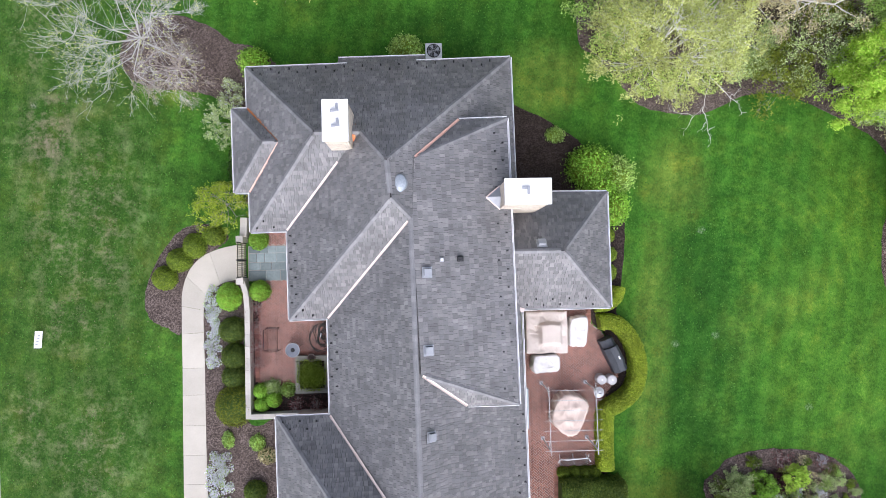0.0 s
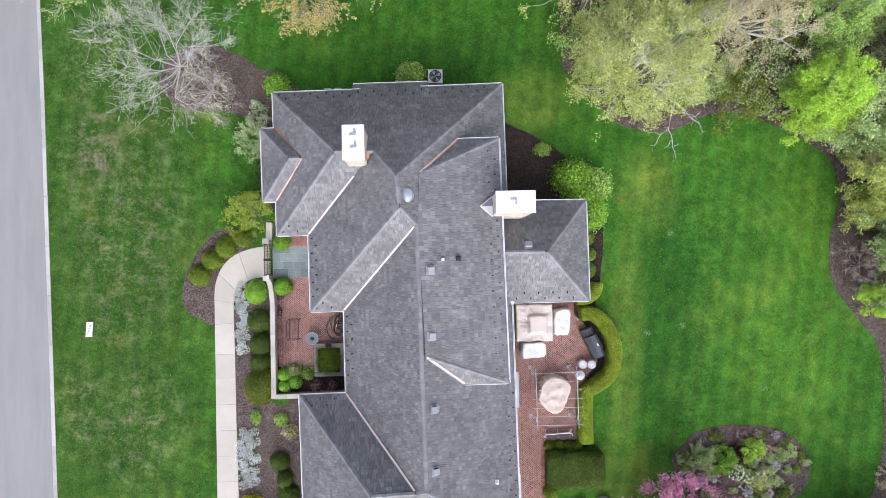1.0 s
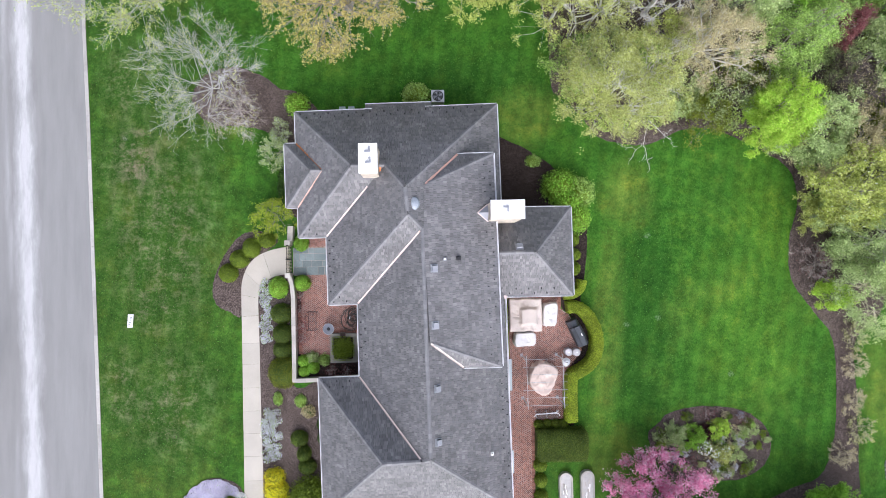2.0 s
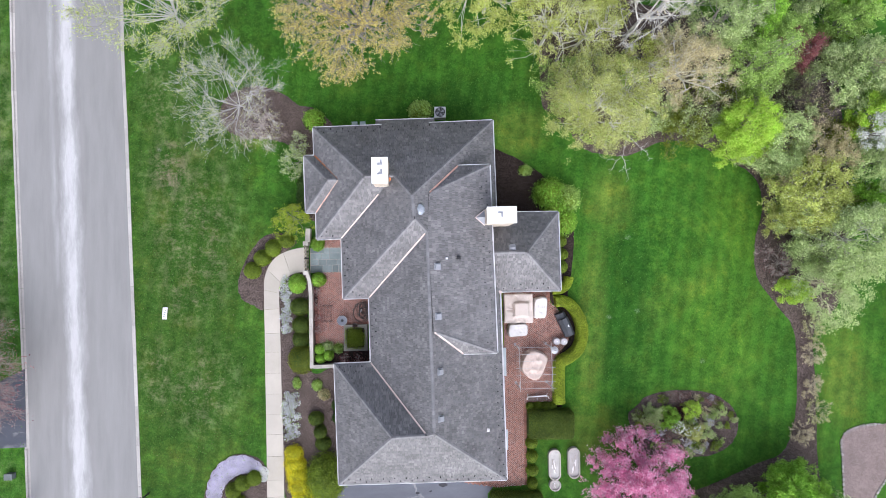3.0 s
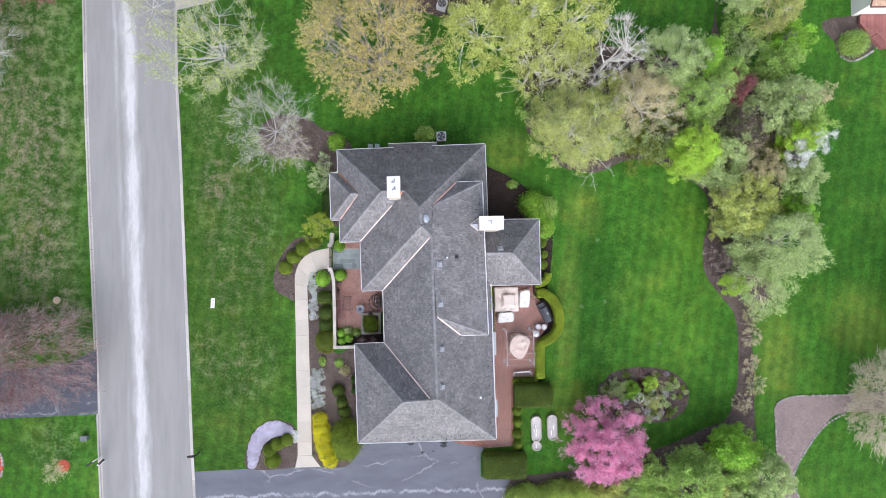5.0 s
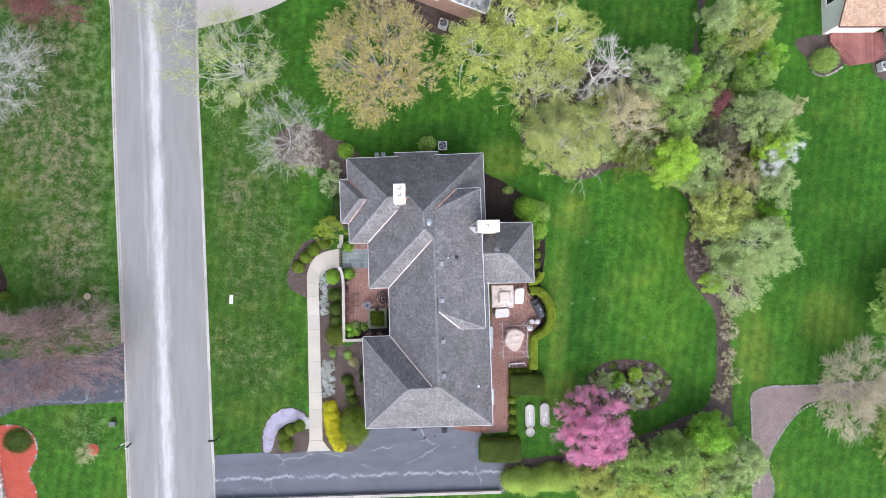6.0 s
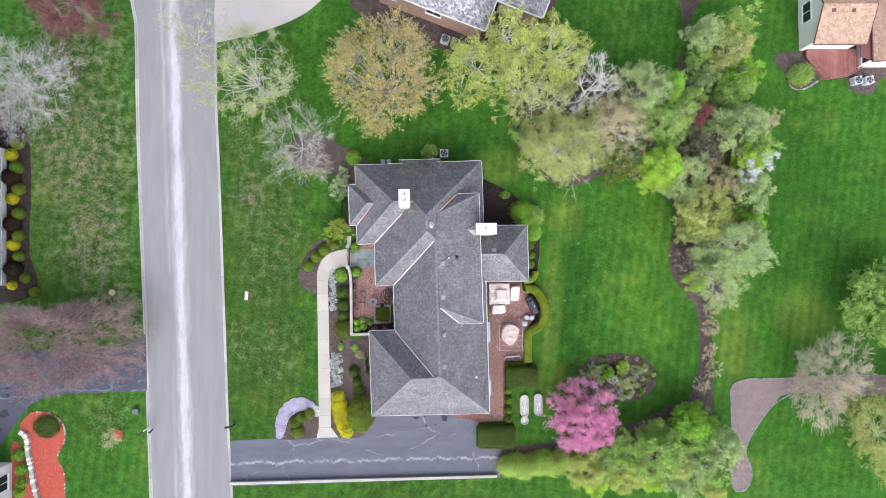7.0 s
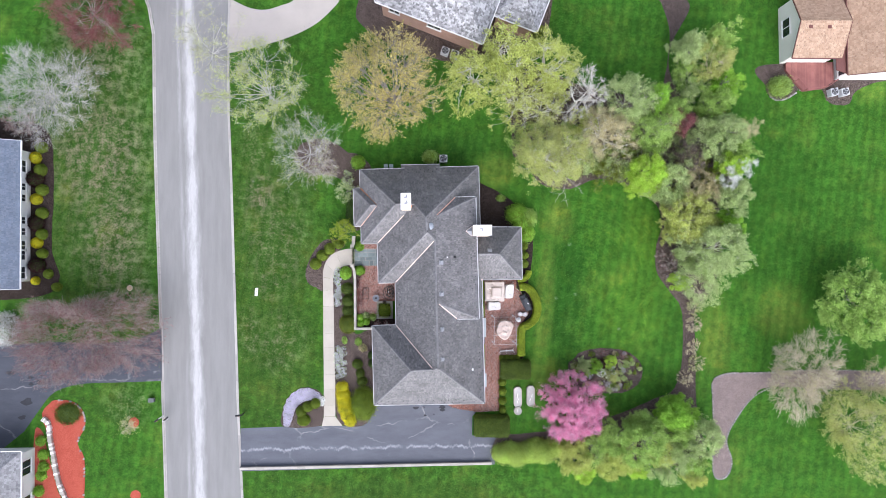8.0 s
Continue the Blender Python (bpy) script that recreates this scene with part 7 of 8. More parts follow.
def gate_leaf(y0, y1):
    gate = thing("gate", (-9.6, 0, 0), "dark iron picket gate, closed", "gate", "gate leaves")
    n = 9
    for i in range(n):
        y = y0 + (y1 - y0) * (i + 0.5) / n
        bm = bmesh.new()
        cyl(bm, 0, y, 0.08, 1.62, 0.024, 0.02, 6)
        cyl(bm, 0, y, 1.62, 1.7, 0.03, 0.002, 6)
        part("picket", bm, BARK_TAN, gate)
    for z in (0.14, 0.8, 1.52):
        part("rail", beam(bmesh.new(), (0, y0, z), (0, y1, z), 0.05, 0.04), DARK_METAL, gate)
    for y in (y0, y1):
        part("stile", beam(bmesh.new(), (0, y, 0.05), (0, y, 1.66), 0.05, 0.05), DARK_METAL, gate)


gate_leaf(-0.33, 0.53)
gate_leaf(0.57, 1.45)

# ---- courtyard things ----
PLANTER_STONE = surface("mossy_stone", (0.17, 0.165, 0.135), (0.31, 0.295, 0.25), 1.5, 14, 0.85, 0, 0.3, 0.005)
planter = thing("stone_planter", (-6.17, -5.42, 0), "square stone-edged planter of soft green grass", "planter")
for a, b, c, d in ((-0.88, 0.88, 0.70, 0.97), (-0.88, 0.88, -0.97, -0.72), (-0.88, -0.66, -0.715, 0.695), (0.62, 0.88, -0.715, 0.695)):
    part("edge_stone", soft_box(b - a, d - c, 0.34, 0.015, ((a + b) / 2, (c + d) / 2, 0)), PLANTER_STONE, planter)
part("soil", box(bmesh.new(), -0.67, 0.63, -0.73, 0.71, 0.0, 0.30), MULCH_DARK, planter)
rng = np.random.default_rng(77)
p = np.stack([rng.normal(-0.02, 0.30, 5200).clip(-0.74, 0.7), rng.normal(0.0, 0.33, 5200).clip(-0.8, 0.78), rng.uniform(0.34, 0.66, 5200)], axis=1)
tagged(hang("grass", leaves_mesh("grass", p, np.tile([[0, 0, 0.3]], (len(p), 1)), 0.13, rng, 0.8, 0.25), LEAF["box"], planter), kind="stuff")

tbl = thing("round_table", (-7.1, -4.1, 0), "round grey-blue metal table with a parasol hole", "table")
bm = bmesh.new()
tube(bm, [(0.36 * math.cos(a), 0.36 * math.sin(a), 0.70) for a in np.linspace(0, 2 * math.pi, 25)[:-1]], 0.018, 6, True)
part("rim", bm, GREY_METAL, tbl)
part("top", cyl(bmesh.new(), 0, 0, 0.685, 0.70, 0.355, 0.355, 28), surface("blue_grey_top", (0.12, 0.13, 0.15), (0.20, 0.21, 0.235), 3, 20, 0.5, 0.2), tbl)
part("boss", cyl(bmesh.new(), 0, 0, 0.70, 0.74, 0.11, 0.08, 16), DARK_METAL, tbl)
for i in range(4):
    a = i * math.pi / 2 + 0.5
    part("leg", tube(bmesh.new(), [(0.1 * math.cos(a), 0.1 * math.sin(a), 0.68), (0.16 * math.cos(a), 0.16 * math.sin(a), 0.35), (0.42 * math.cos(a), 0.42 * math.sin(a), 0.01)], 0.014), DARK_METAL, tbl)

seat = thing("iron_bench", (-8.2, -3.55, 0), "dark open wrought-iron bench with a wire seat", "bench")
part("seat_frame", tube(bmesh.new(), [(-0.26, -0.56, 0.45), (0.26, -0.56, 0.45), (0.26, 0.56, 0.45), (-0.26, 0.56, 0.45)], 0.018, 6, True), DARK_METAL, seat)
for i in range(12):
    y = -0.52 + i * 0.094
    part("wire", beam(bmesh.new(), (-0.26, y, 0.45), (0.26, y, 0.45), 0.008, 0.008), DARK_METAL, seat)
for i in range(5):
    x = -0.2 + i * 0.1
    part("wire", beam(bmesh.new(), (x, -0.56, 0.456), (x, 0.56, 0.456), 0.008, 0.008), DARK_METAL, seat)
part("backrest", tube(bmesh.new(), [(-0.28, -0.56, 0.45), (-0.34, -0.5, 0.85), (-0.34, 0.5, 0.85), (-0.28, 0.56, 0.45)], 0.016), DARK_METAL, seat)
for sx in (-0.26, 0.26):
    for sy in (-0.56, 0.56):
        part("leg", tube(bmesh.new(), [(sx, sy, 0.45), (sx * 1.25, sy * 1.08, 0.01)], 0.016), DARK_METAL, seat)
for sy in (-0.6, 0.6):
    part("arm", tube(bmesh.new(), [(-0.32, sy, 0.66), (0.0, sy * 1.05, 0.68), (0.3, sy, 0.63), (0.36, sy * 0.93, 0.5)], 0.016), DARK_METAL, seat)

hose = thing("garden_hose", (-5.72, -3.3, 0), "dark garden hose lying in loose coils", "hose")
rnd = random.Random(8)
line = []
for i in range(240):
    a = i * 0.30
    r = 0.16 + 0.22 * abs(math.sin(i * 0.037)) + (0.25 if i > 190 else 0.0)
    line.append((0.12 + r * math.cos(a) + 0.12 * math.sin(i * 0.021), r * math.sin(a) * 1.15 + 0.25 * math.cos(i * 0.019) - 0.1, 0.05 + 0.0007 * i + 0.02 * math.sin(i * 0.7)))
line += [(-0.25, -0.55, 0.05), (-0.36, -0.2, 0.04), (-0.30, 0.3, 0.04), (0.0, 0.62, 0.04), (0.45, 0.55, 0.04)]
part("hose", tube(bmesh.new(), line, 0.017, 6), surface("dark_rubber", (0.02, 0.026, 0.024), (0.045, 0.055, 0.05), 4, 20, 0.5), hose)
part("nozzle", tube(bmesh.new(), [(-0.05, -0.22, 0.18), (-0.02, -0.12, 0.2), (0.0, -0.02, 0.2)], 0.03, 8), PALE_METAL, hose)
pot = thing("clay_pot", (-6.18, -4.52, 0.0), "brown clay pot with dark soil", "pot")
part("pot", cyl(bmesh.new(), 0, 0, 0, 0.52, 0.14, 0.20, 18), surface("brown_clay", (0.13, 0.08, 0.06), (0.22, 0.14, 0.11), 3, 20, 0.8), pot)
part("rim", tube(bmesh.new(), [(0.195 * math.cos(a), 0.195 * math.sin(a), 0.52) for a in np.linspace(0, 2 * math.pi, 19)[:-1]], 0.022, 6, True), BARK_DARK, pot)
part("soil", cyl(bmesh.new(), 0, 0, 0.50, 0.525, 0.165, 0.165, 16), MULCH_DARK, pot)


# ---- terrace things ----
def draped(name, outline, h, label, material, rise=0.0, seed=1):
    """A loose fabric cover: a sagging top, folded sides, gathered at the hem."""
    ob = thing(name, (0, 0, 0), label, "furniture cover")
    pts = curve_pts(outline, 5)
    cx, cy = sum(p[0] for p in pts) / len(pts), sum(p[1] for p in pts) / len(pts)
    bm = bmesh.new()
    pts = [((p[0] + q[0]) / 2 if k else p[0], (p[1] + q[1]) / 2 if k else p[1]) for p, q in zip(pts, pts[1:] + pts[:1]) for k in (0, 1)]
    levels = [(1.03, 0.03), (1.02, h * 0.3), (1.015, h * 0.6), (1.0, h * 0.9), (0.97, h * 0.99)] + [(0.93 - 0.075 * i, h) for i in range(12)]
    rows = []
    for k, z in levels:
        row = []
        for i, (x, y) in enumerate(pts):
            px, py = cx + (x - cx) * k, cy + (y - cy) * k
            ridge = 1 - 2 * abs(noise.noise(Vector((px * 1.5 + seed, py * 1.5, seed * 3.1))))
            fine = 1 - 2 * abs(noise.noise(Vector((px * 4.2, py * 3.1 + seed, 7.7))))
            q = k + (0.03 * math.sin(i * 1.1 + seed) + 0.02 * fine) * (1 if z < h * 0.95 else 0)
            step = max(0.0, min(1.0, (0.46 - k) / 0.07))
            zz = z + (0.07 * ridge + 0.035 * fine - 0.03) * (0.4 if z < h else 1.0) + rise * step
            row.append(bm.verts.new((cx + (x - cx) * q, cy + (y - cy) * q, max(0.02, zz if z > 0.1 else z))))
        rows.append(row)
    n = len(pts)
    for a, b in zip(rows, rows[1:]):
        for i in range(n):
            bm.faces.new((a[i], a[(i + 1) % n], b[(i + 1) % n], b[i]))
    bm.faces.new(rows[-1])
    bmesh.ops.recalc_face_normals(bm, faces=bm.faces[:])
    for f in bm.faces:
        f.smooth = True
    part("cloth", bm, material, ob)
    tube_bm = tube(bmesh.new(), [tuple(v) for v in [(cx + (x - cx) * 1.02, cy + (y - cy) * 1.02, 0.04) for x, y in pts]], 0.012, 5, True)
    part("hem", tube_bm, material, ob)
    return ob


def tented_cover(x0, x1, y0, y1, inner, h, rise, label):
    """A square cloth over a table, lifted by something square beneath its middle, with folds running out from it."""
    ob = thing("table_cover", (0, 0, 0), label, "furniture cover")
    bm = bmesh.new()
    n = 56
    grid = []
    ix0, ix1, iy0, iy1 = inner
    for i in range(n + 1):
        row = []
        for j in range(n + 1):
            x, y = x0 + (x1 - x0) * i / n, y0 + (y1 - y0) * j / n
            d = math.hypot(max(ix0 - x, 0, x - ix1), max(iy0 - y, 0, y - iy1))
            a = math.atan2(y - (iy0 + iy1) / 2, x - (ix0 + ix1) / 2)
            edge = min(i, j, n - i, n - j) / n
            fold = abs(math.sin(a * 3.1 + 0.6 + 0.8 * noise.noise(Vector((x * 1.3, y * 1.3, 2.0))))) ** 0.6
            wrinkle = abs(noise.noise(Vector((x * 3.2, y * 3.2, 5.0))))
            z = h + rise * max(0.0, 1 - d / 0.16) ** 0.8 + 0.10 * max(0.0, 1 - d / 0.8)
            z -= (0.12 * (1 - fold) * min(1.0, d / 0.25) + 0.05 * wrinkle * min(1.0, d / 0.1)) * min(1.0, edge * 9)
            if x < ix0 and y < iy1:
                z -= 0.16 * math.exp(-(((x - ix0 + 0.22 + 0.35 * (y - iy1)) / 0.10) ** 2)) * min(1.0, edge * 6)
            z -= 0.05 * max(0.0, 1 - edge * 22)
            row.append(bm.verts.new((x + 0.03 * noise.noise(Vector((y * 1.7, 3.0, 0))), y + 0.04 * noise.noise(Vector((x * 1.7, 9.0, 0))), z)))
        grid.append(row)
    for i in range(n):
        for j in range(n):
            bm.faces.new((grid[i][j], grid[i + 1][j], grid[i + 1][j + 1], grid[i][j + 1]))
    rim = [grid[i][0] for i in range(n)] + [grid[n][j] for j in range(n)] + [grid[i][n] for i in range(n, 0, -1)] + [grid[0][j] for j in range(n, 0, -1)]
    foot = [bm.verts.new((v.co.x + 0.02 * math.sin(k * 0.9), v.co.y + 0.02 * math.cos(k * 0.7), 0.05 + 0.02 * math.sin(k * 0.5))) for k, v in enumerate(rim)]
    for k in range(len(rim)):
        m = (k + 1) % len(rim)
        bm.faces.new((rim[k], foot[k], foot[m], rim[m]))
    hem = [tuple(v.co) for v in foot[::4]]
    bmesh.ops.recalc_face_normals(bm, faces=bm.faces[:])
    for f in bm.faces:
        f.smooth = True
    part("cloth", bm, FABRIC, ob)
    part("hem", tube(bmesh.new(), hem, 0.012, 5, True), FABRIC, ob)


tented_cover(4.93, 7.06, -4.56, -2.4, (5.68, 6.6, -4.0, -3.1), 0.72, 0.2, "beige cloth cover folded over a square garden table")
draped("chair_cover", [(7.2, -2.95), (7.5, -2.75), (8.05, -2.72), (8.08, -3.3), (7.95, -4.15), (7.5, -4.2), (7.15, -4.1)], 0.85, "white cloth cover over a garden chair", FABRIC_WHITE, -0.03, 5)
draped("chair_cover", [(5.3, -4.72), (5.9, -4.66), (6.5, -4.66), (6.6, -5.1), (6.5, -5.45), (5.9, -5.52), (5.25, -5.5)], 0.85, "white cloth cover over a garden chair", FABRIC_WHITE, -0.03, 7)
draped("parasol_cover", [(6.15, -7.45), (6.45, -6.85), (6.95, -6.62), (7.55, -6.78), (7.95, -7.1), (7.92, -7.5), (7.55, -8.4), (7.25, -8.7), (6.85, -8.72), (6.3, -8.3), (6.1, -7.95)], 1.05, "peach cloth cover over a dining set under a pergola", FABRIC_PINK, 0.05, 9)


def grill():
    ob = thing("covered_grill", (9.43, -4.72, 0), "large barbecue under a charcoal fitted cover", "grill")
    ob.rotation_euler = (0, 0, radians(-65))
    bm = bmesh.new()
    prof = [(-0.36, 0.02), (-0.36, 0.86), (-0.30, 0.93), (-0.12, 1.16), (0.18, 1.20), (0.30, 1.05), (0.36, 0.92), (0.37, 0.02)]
    rows = []
    for x, k in ((-0.92, 0.72), (-0.90, 0.76), (-0.50, 0.80), (-0.48, 1.0), (0.46, 1.0), (0.48, 0.8), (0.9, 0.78), (0.92, 0.74)):
        rows.append([bm.verts.new((x, y * (1.0 if k == 1 else 0.95), min(z, 1.25) * (k if z > 0.3 else 1))) for y, z in prof])
    for a, b in zip(rows, rows[1:]):
        for i in range(len(prof)):
            j = (i + 1) % len(prof)
            bm.faces.new((a[i], a[j], b[j], b[i]))
    bm.faces.new(rows[0])
    bm.faces.new(rows[-1][::-1])
    bmesh.ops.recalc_face_normals(bm, faces=bm.faces[:])
    part("cover", bm, GRILL_CLOTH, ob)
    part("strap", beam(bmesh.new(), (-0.93, -0.345, 0.4), (0.93, -0.345, 0.4), 0.02, 0.05), DARK_METAL, ob)
    part("badge", soft_box(0.17, 0.07, 0.012, 0.004, (0.12, 0.1, 1.2)), WHITE_PAINT, ob, "white maker's badge")


grill()
STOOL_CLOTH = surface("silver_cover_cloth", (0.40, 0.39, 0.40), (0.58, 0.56, 0.56), 4, 20, 0.6, 0, 0.2, 0.004)
for x, y in ((8.83, -6.02), (9.37, -6.04)):
    ob = thing("covered_stool", (x, y, 0), "round stool under a pale silver cover", "stool", "covered stools")
    part("cover", cyl(bmesh.new(), 0, 0, 0.02, 0.50, 0.27, 0.255, 22), STOOL_CLOTH, ob)
    part("top", cyl(bmesh.new(), 0, 0, 0.50, 0.54, 0.255, 0.2, 22), STOOL_CLOTH, ob)
    part("button", cyl(bmesh.new(), 0.02, 0, 0.54, 0.56, 0.05, 0.03, 10), WHITE_METAL, ob)
ob = thing("kettle_grill", (8.6, -6.62, 0), "small kettle grill with a silver lid", "grill")
part("bowl", cyl(bmesh.new(), 0, 0, 0.45, 0.72, 0.16, 0.28, 20), DARK_METAL, ob)
part("lid", cyl(bmesh.new(), 0, 0, 0.72, 0.90, 0.28, 0.10, 20), PALE_METAL, ob)
part("handle", tube(bmesh.new(), [(-0.08, 0, 0.9), (-0.06, 0, 0.96), (0.06, 0, 0.96), (0.08, 0, 0.9)], 0.014), DARK_METAL, ob)
for a in (0.3, 2.4, 4.5):
    part("leg", tube(bmesh.new(), [(0.12 * math.cos(a), 0.12 * math.sin(a), 0.5), (0.28 * math.cos(a), 0.28 * math.sin(a), 0.02)], 0.013), PALE_METAL, ob)

RAIL_METAL = surface("dull_white_rail", (0.40, 0.40, 0.40), (0.54, 0.54, 0.53), 3, 30, 0.5, 0, 0.05, 0.002)
pergola = thing("pergola", (0, 0, 0), "open white metal pergola over a dining set", "pergola")
for x, y0, y1 in ((5.75, -5.95, -9.35), (8.08, -5.85, -9.35)):
    part("beam", beam(bmesh.new(), (x - 0.02, y0, 2.2), (x + 0.03, y1, 2.2), 0.03, 0.05), RAIL_METAL, pergola)
for i in range(7):
    y = -6.17 - i * 0.49
    part("rafter", beam(bmesh.new(), (5.48, y, 2.27), (8.33, y, 2.27), 0.02, 0.03), RAIL_METAL, pergola)
for x in (5.75, 8.08):
    for y in (-6.2, -9.08):
        part("post", beam(bmesh.new(), (x, y, 0.02), (x, y, 2.2), 0.05, 0.05), RAIL_METAL, pergola)
        part("foot", soft_box(0.2, 0.2, 0.03, 0.008, (x, y, 0.025)), GREY_METAL, pergola)
        s = 1 if y < -7 else -1
        part("brace", beam(bmesh.new(), (x, y, 1.75), (x, y + s * 0.45, 2.18), 0.03, 0.03), RAIL_METAL, pergola)

bench = thing("garden_bench", (7.3, -10.15, 0), "pale tubular metal garden bench by the hedge", "bench")
part("seat_rail", tube(bmesh.new(), [(-0.85, -0.12, 0.42), (-0.75, 0.05, 0.45), (0.75, 0.1, 0.45), (0.85, -0.1, 0.42)], 0.03), PALE_METAL, bench)
part("back_rail", tube(bmesh.new(), [(-0.62, 0.22, 0.92), (-0.55, 0.18, 0.96), (0.55, 0.26, 0.96), (0.66, 0.42, 0.9)], 0.03), PALE_METAL, bench)
for i in range(5):
    part("slat", beam(bmesh.new(), (-0.72, -0.02 - i * 0.055, 0.40), (0.76, 0.02 - i * 0.055, 0.40), 0.035, 0.015), BARK_DARK, bench)
for x in (-0.7, 0.0, 0.7):
    part("leg", tube(bmesh.new(), [(x, 0.2, 0.9), (x, 0.08, 0.45), (x, -0.25, 0.02)], 0.022), PALE_METAL, bench)
    part("leg", tube(bmesh.new(), [(x, -0.2, 0.42), (x, 0.2, 0.02)], 0.022), PALE_METAL, bench)


# ---- garden things ----
def trough(x, y, rx, ry, label, name="stone_trough"):
    """A raised oval basin of pale stone with a stony bed inside."""
    ob = thing(name, (x, y, 0), label, "stone planter", "stone troughs")
    n = 40
    straight = max(0.0, ry - rx)

    def loop(r):
        out = []
        for i in range(n):
            a = 2 * math.pi * i / n
            out.append((r * math.cos(a), r * math.sin(a) + (straight if math.sin(a) >= 0 else -straight)))
        return out

    bm = bmesh.new()
    rows = [[bm.verts.new((px, py, z)) for px, py in loop(r)] for r, z in ((rx, 0.0), (rx, 0.36), (rx - 0.02, 0.40), (rx - 0.10, 0.40), (rx - 0.12, 0.36), (rx - 0.12, 0.2))]
    for a, b in zip(rows, rows[1:]):
        for i in range(n):
            bm.faces.new((a[i], a[(i + 1) % n], b[(i + 1) % n], b[i]))
    bmesh.ops.recalc_face_normals(bm, faces=bm.faces[:])
    part("rim", bm, STONE_WALL, ob, "pale cast stone rim")
    part("gravel", prism(bmesh.new(), loop(rx - 0.11), 0.0, 0.27), surface("grey_gravel", (0.34, 0.33, 0.31), (0.58, 0.56, 0.53), 2, 30, 0.9, 0, 0.5, 0.02), ob)
    rnd = random.Random(int(x * 10))
    for i in range(7):
        w = rnd.uniform(0.05, 0.09)
        stone = soft_box(w, rnd.uniform(0.2, 0.75) * min(1, ry), 0.05, 0.012, (0, 0, 0))
        s = part("stone", stone, rnd.choice((CAP_STONE, STONE_WALL)), ob)
        s.matrix_basis = pose(rnd.uniform(-0.6, 0.6) * (rx - 0.2), rnd.uniform(-0.6, 0.6) * (ry - 0.25), 0.265, 0, 0, rnd.uniform(-25, 25))


trough(8.48, -15.2, 0.46, 1.16, "long pale stone trough filled with gravel on the lawn")
trough(9.93, -15.1, 0.46, 1.16, "long pale stone trough filled with gravel on the lawn")
trough(8.48, -16.72, 0.44, 0.44, "round pale stone basin on the lawn", "stone_basin")

unit_box = thing("air_conditioner", (0.42, 11.25, 0), "grey outdoor air conditioner with a round fan", "air conditioner")
part("casing", soft_box(0.86, 0.82, 0.80, 0.04), PALE_METAL, unit_box)
part("fan_well", cyl(bmesh.new(), 0, 0, 0.80, 0.806, 0.36, 0.36, 28), DARK_METAL, unit_box)
for i in range(4):
    a = i * math.pi / 2 + 0.4
    bm = bmesh.new()
    vs = [bm.verts.new(v) for v in ((0.05 * math.cos(a), 0.05 * math.sin(a), 0.815), (0.31 * math.cos(a - 0.3), 0.31 * math.sin(a - 0.3), 0.812), (0.33 * math.cos(a + 0.35), 0.33 * math.sin(a + 0.35), 0.83))]
    bm.faces.new(vs)
    part("blade", bm, GREY_METAL, unit_box)
for r in (0.12, 0.20, 0.28, 0.36):
    part("grille_ring", tube(bmesh.new(), [(r * math.cos(t), r * math.sin(t), 0.85) for t in np.linspace(0, 2 * math.pi, 29)[:-1]], 0.006, 4, True), GREY_METAL, unit_box)
for i in range(6):
    a = i * math.pi / 3
    part("grille_bar", beam(bmesh.new(), (0, 0, 0.856), (0.37 * math.cos(a), 0.37 * math.sin(a), 0.84), 0.010, 0.008), GREY_METAL, unit_box)
for x in (-5.95, -5.35):
    ob = thing("utility_box", (x, 10.45, 0), "small pale green utility box by the wall", "utility box", "utility boxes")
    part("casing", soft_box(0.38, 0.34, 0.7, 0.03), surface("pale_green_metal", (0.30, 0.38, 0.34), (0.40, 0.48, 0.44), 2, 20, 0.5), ob)
    part("lid", soft_box(0.42, 0.38, 0.05, 0.015, (0, 0, 0.7)), surface("pale_green_lid", (0.34, 0.42, 0.38), (0.44, 0.52, 0.48), 2, 20, 0.5), ob)

sign = thing("lawn_sign", (-20.4, -3.3, 0), "small white lawn sign with dark marks, tilted on a stake", "sign")
sign.rotation_euler = (0, radians(35), radians(-4))
part("panel", soft_box(0.34, 0.88, 0.03, 0.008, (0, 0, 0.35)), WHITE_PAINT, sign)
for i in range(4):
    part("mark", soft_box(0.10, 0.05 + 0.03 * (i % 2), 0.004, 0.001, (-0.06 + 0.03 * i, -0.24 + i * 0.15, 0.382)), GREY_METAL, sign)
part("stake", cyl(bmesh.new(), 0, 0, -0.2, 0.35, 0.025, 0.025, 8), DARK_METAL, sign)


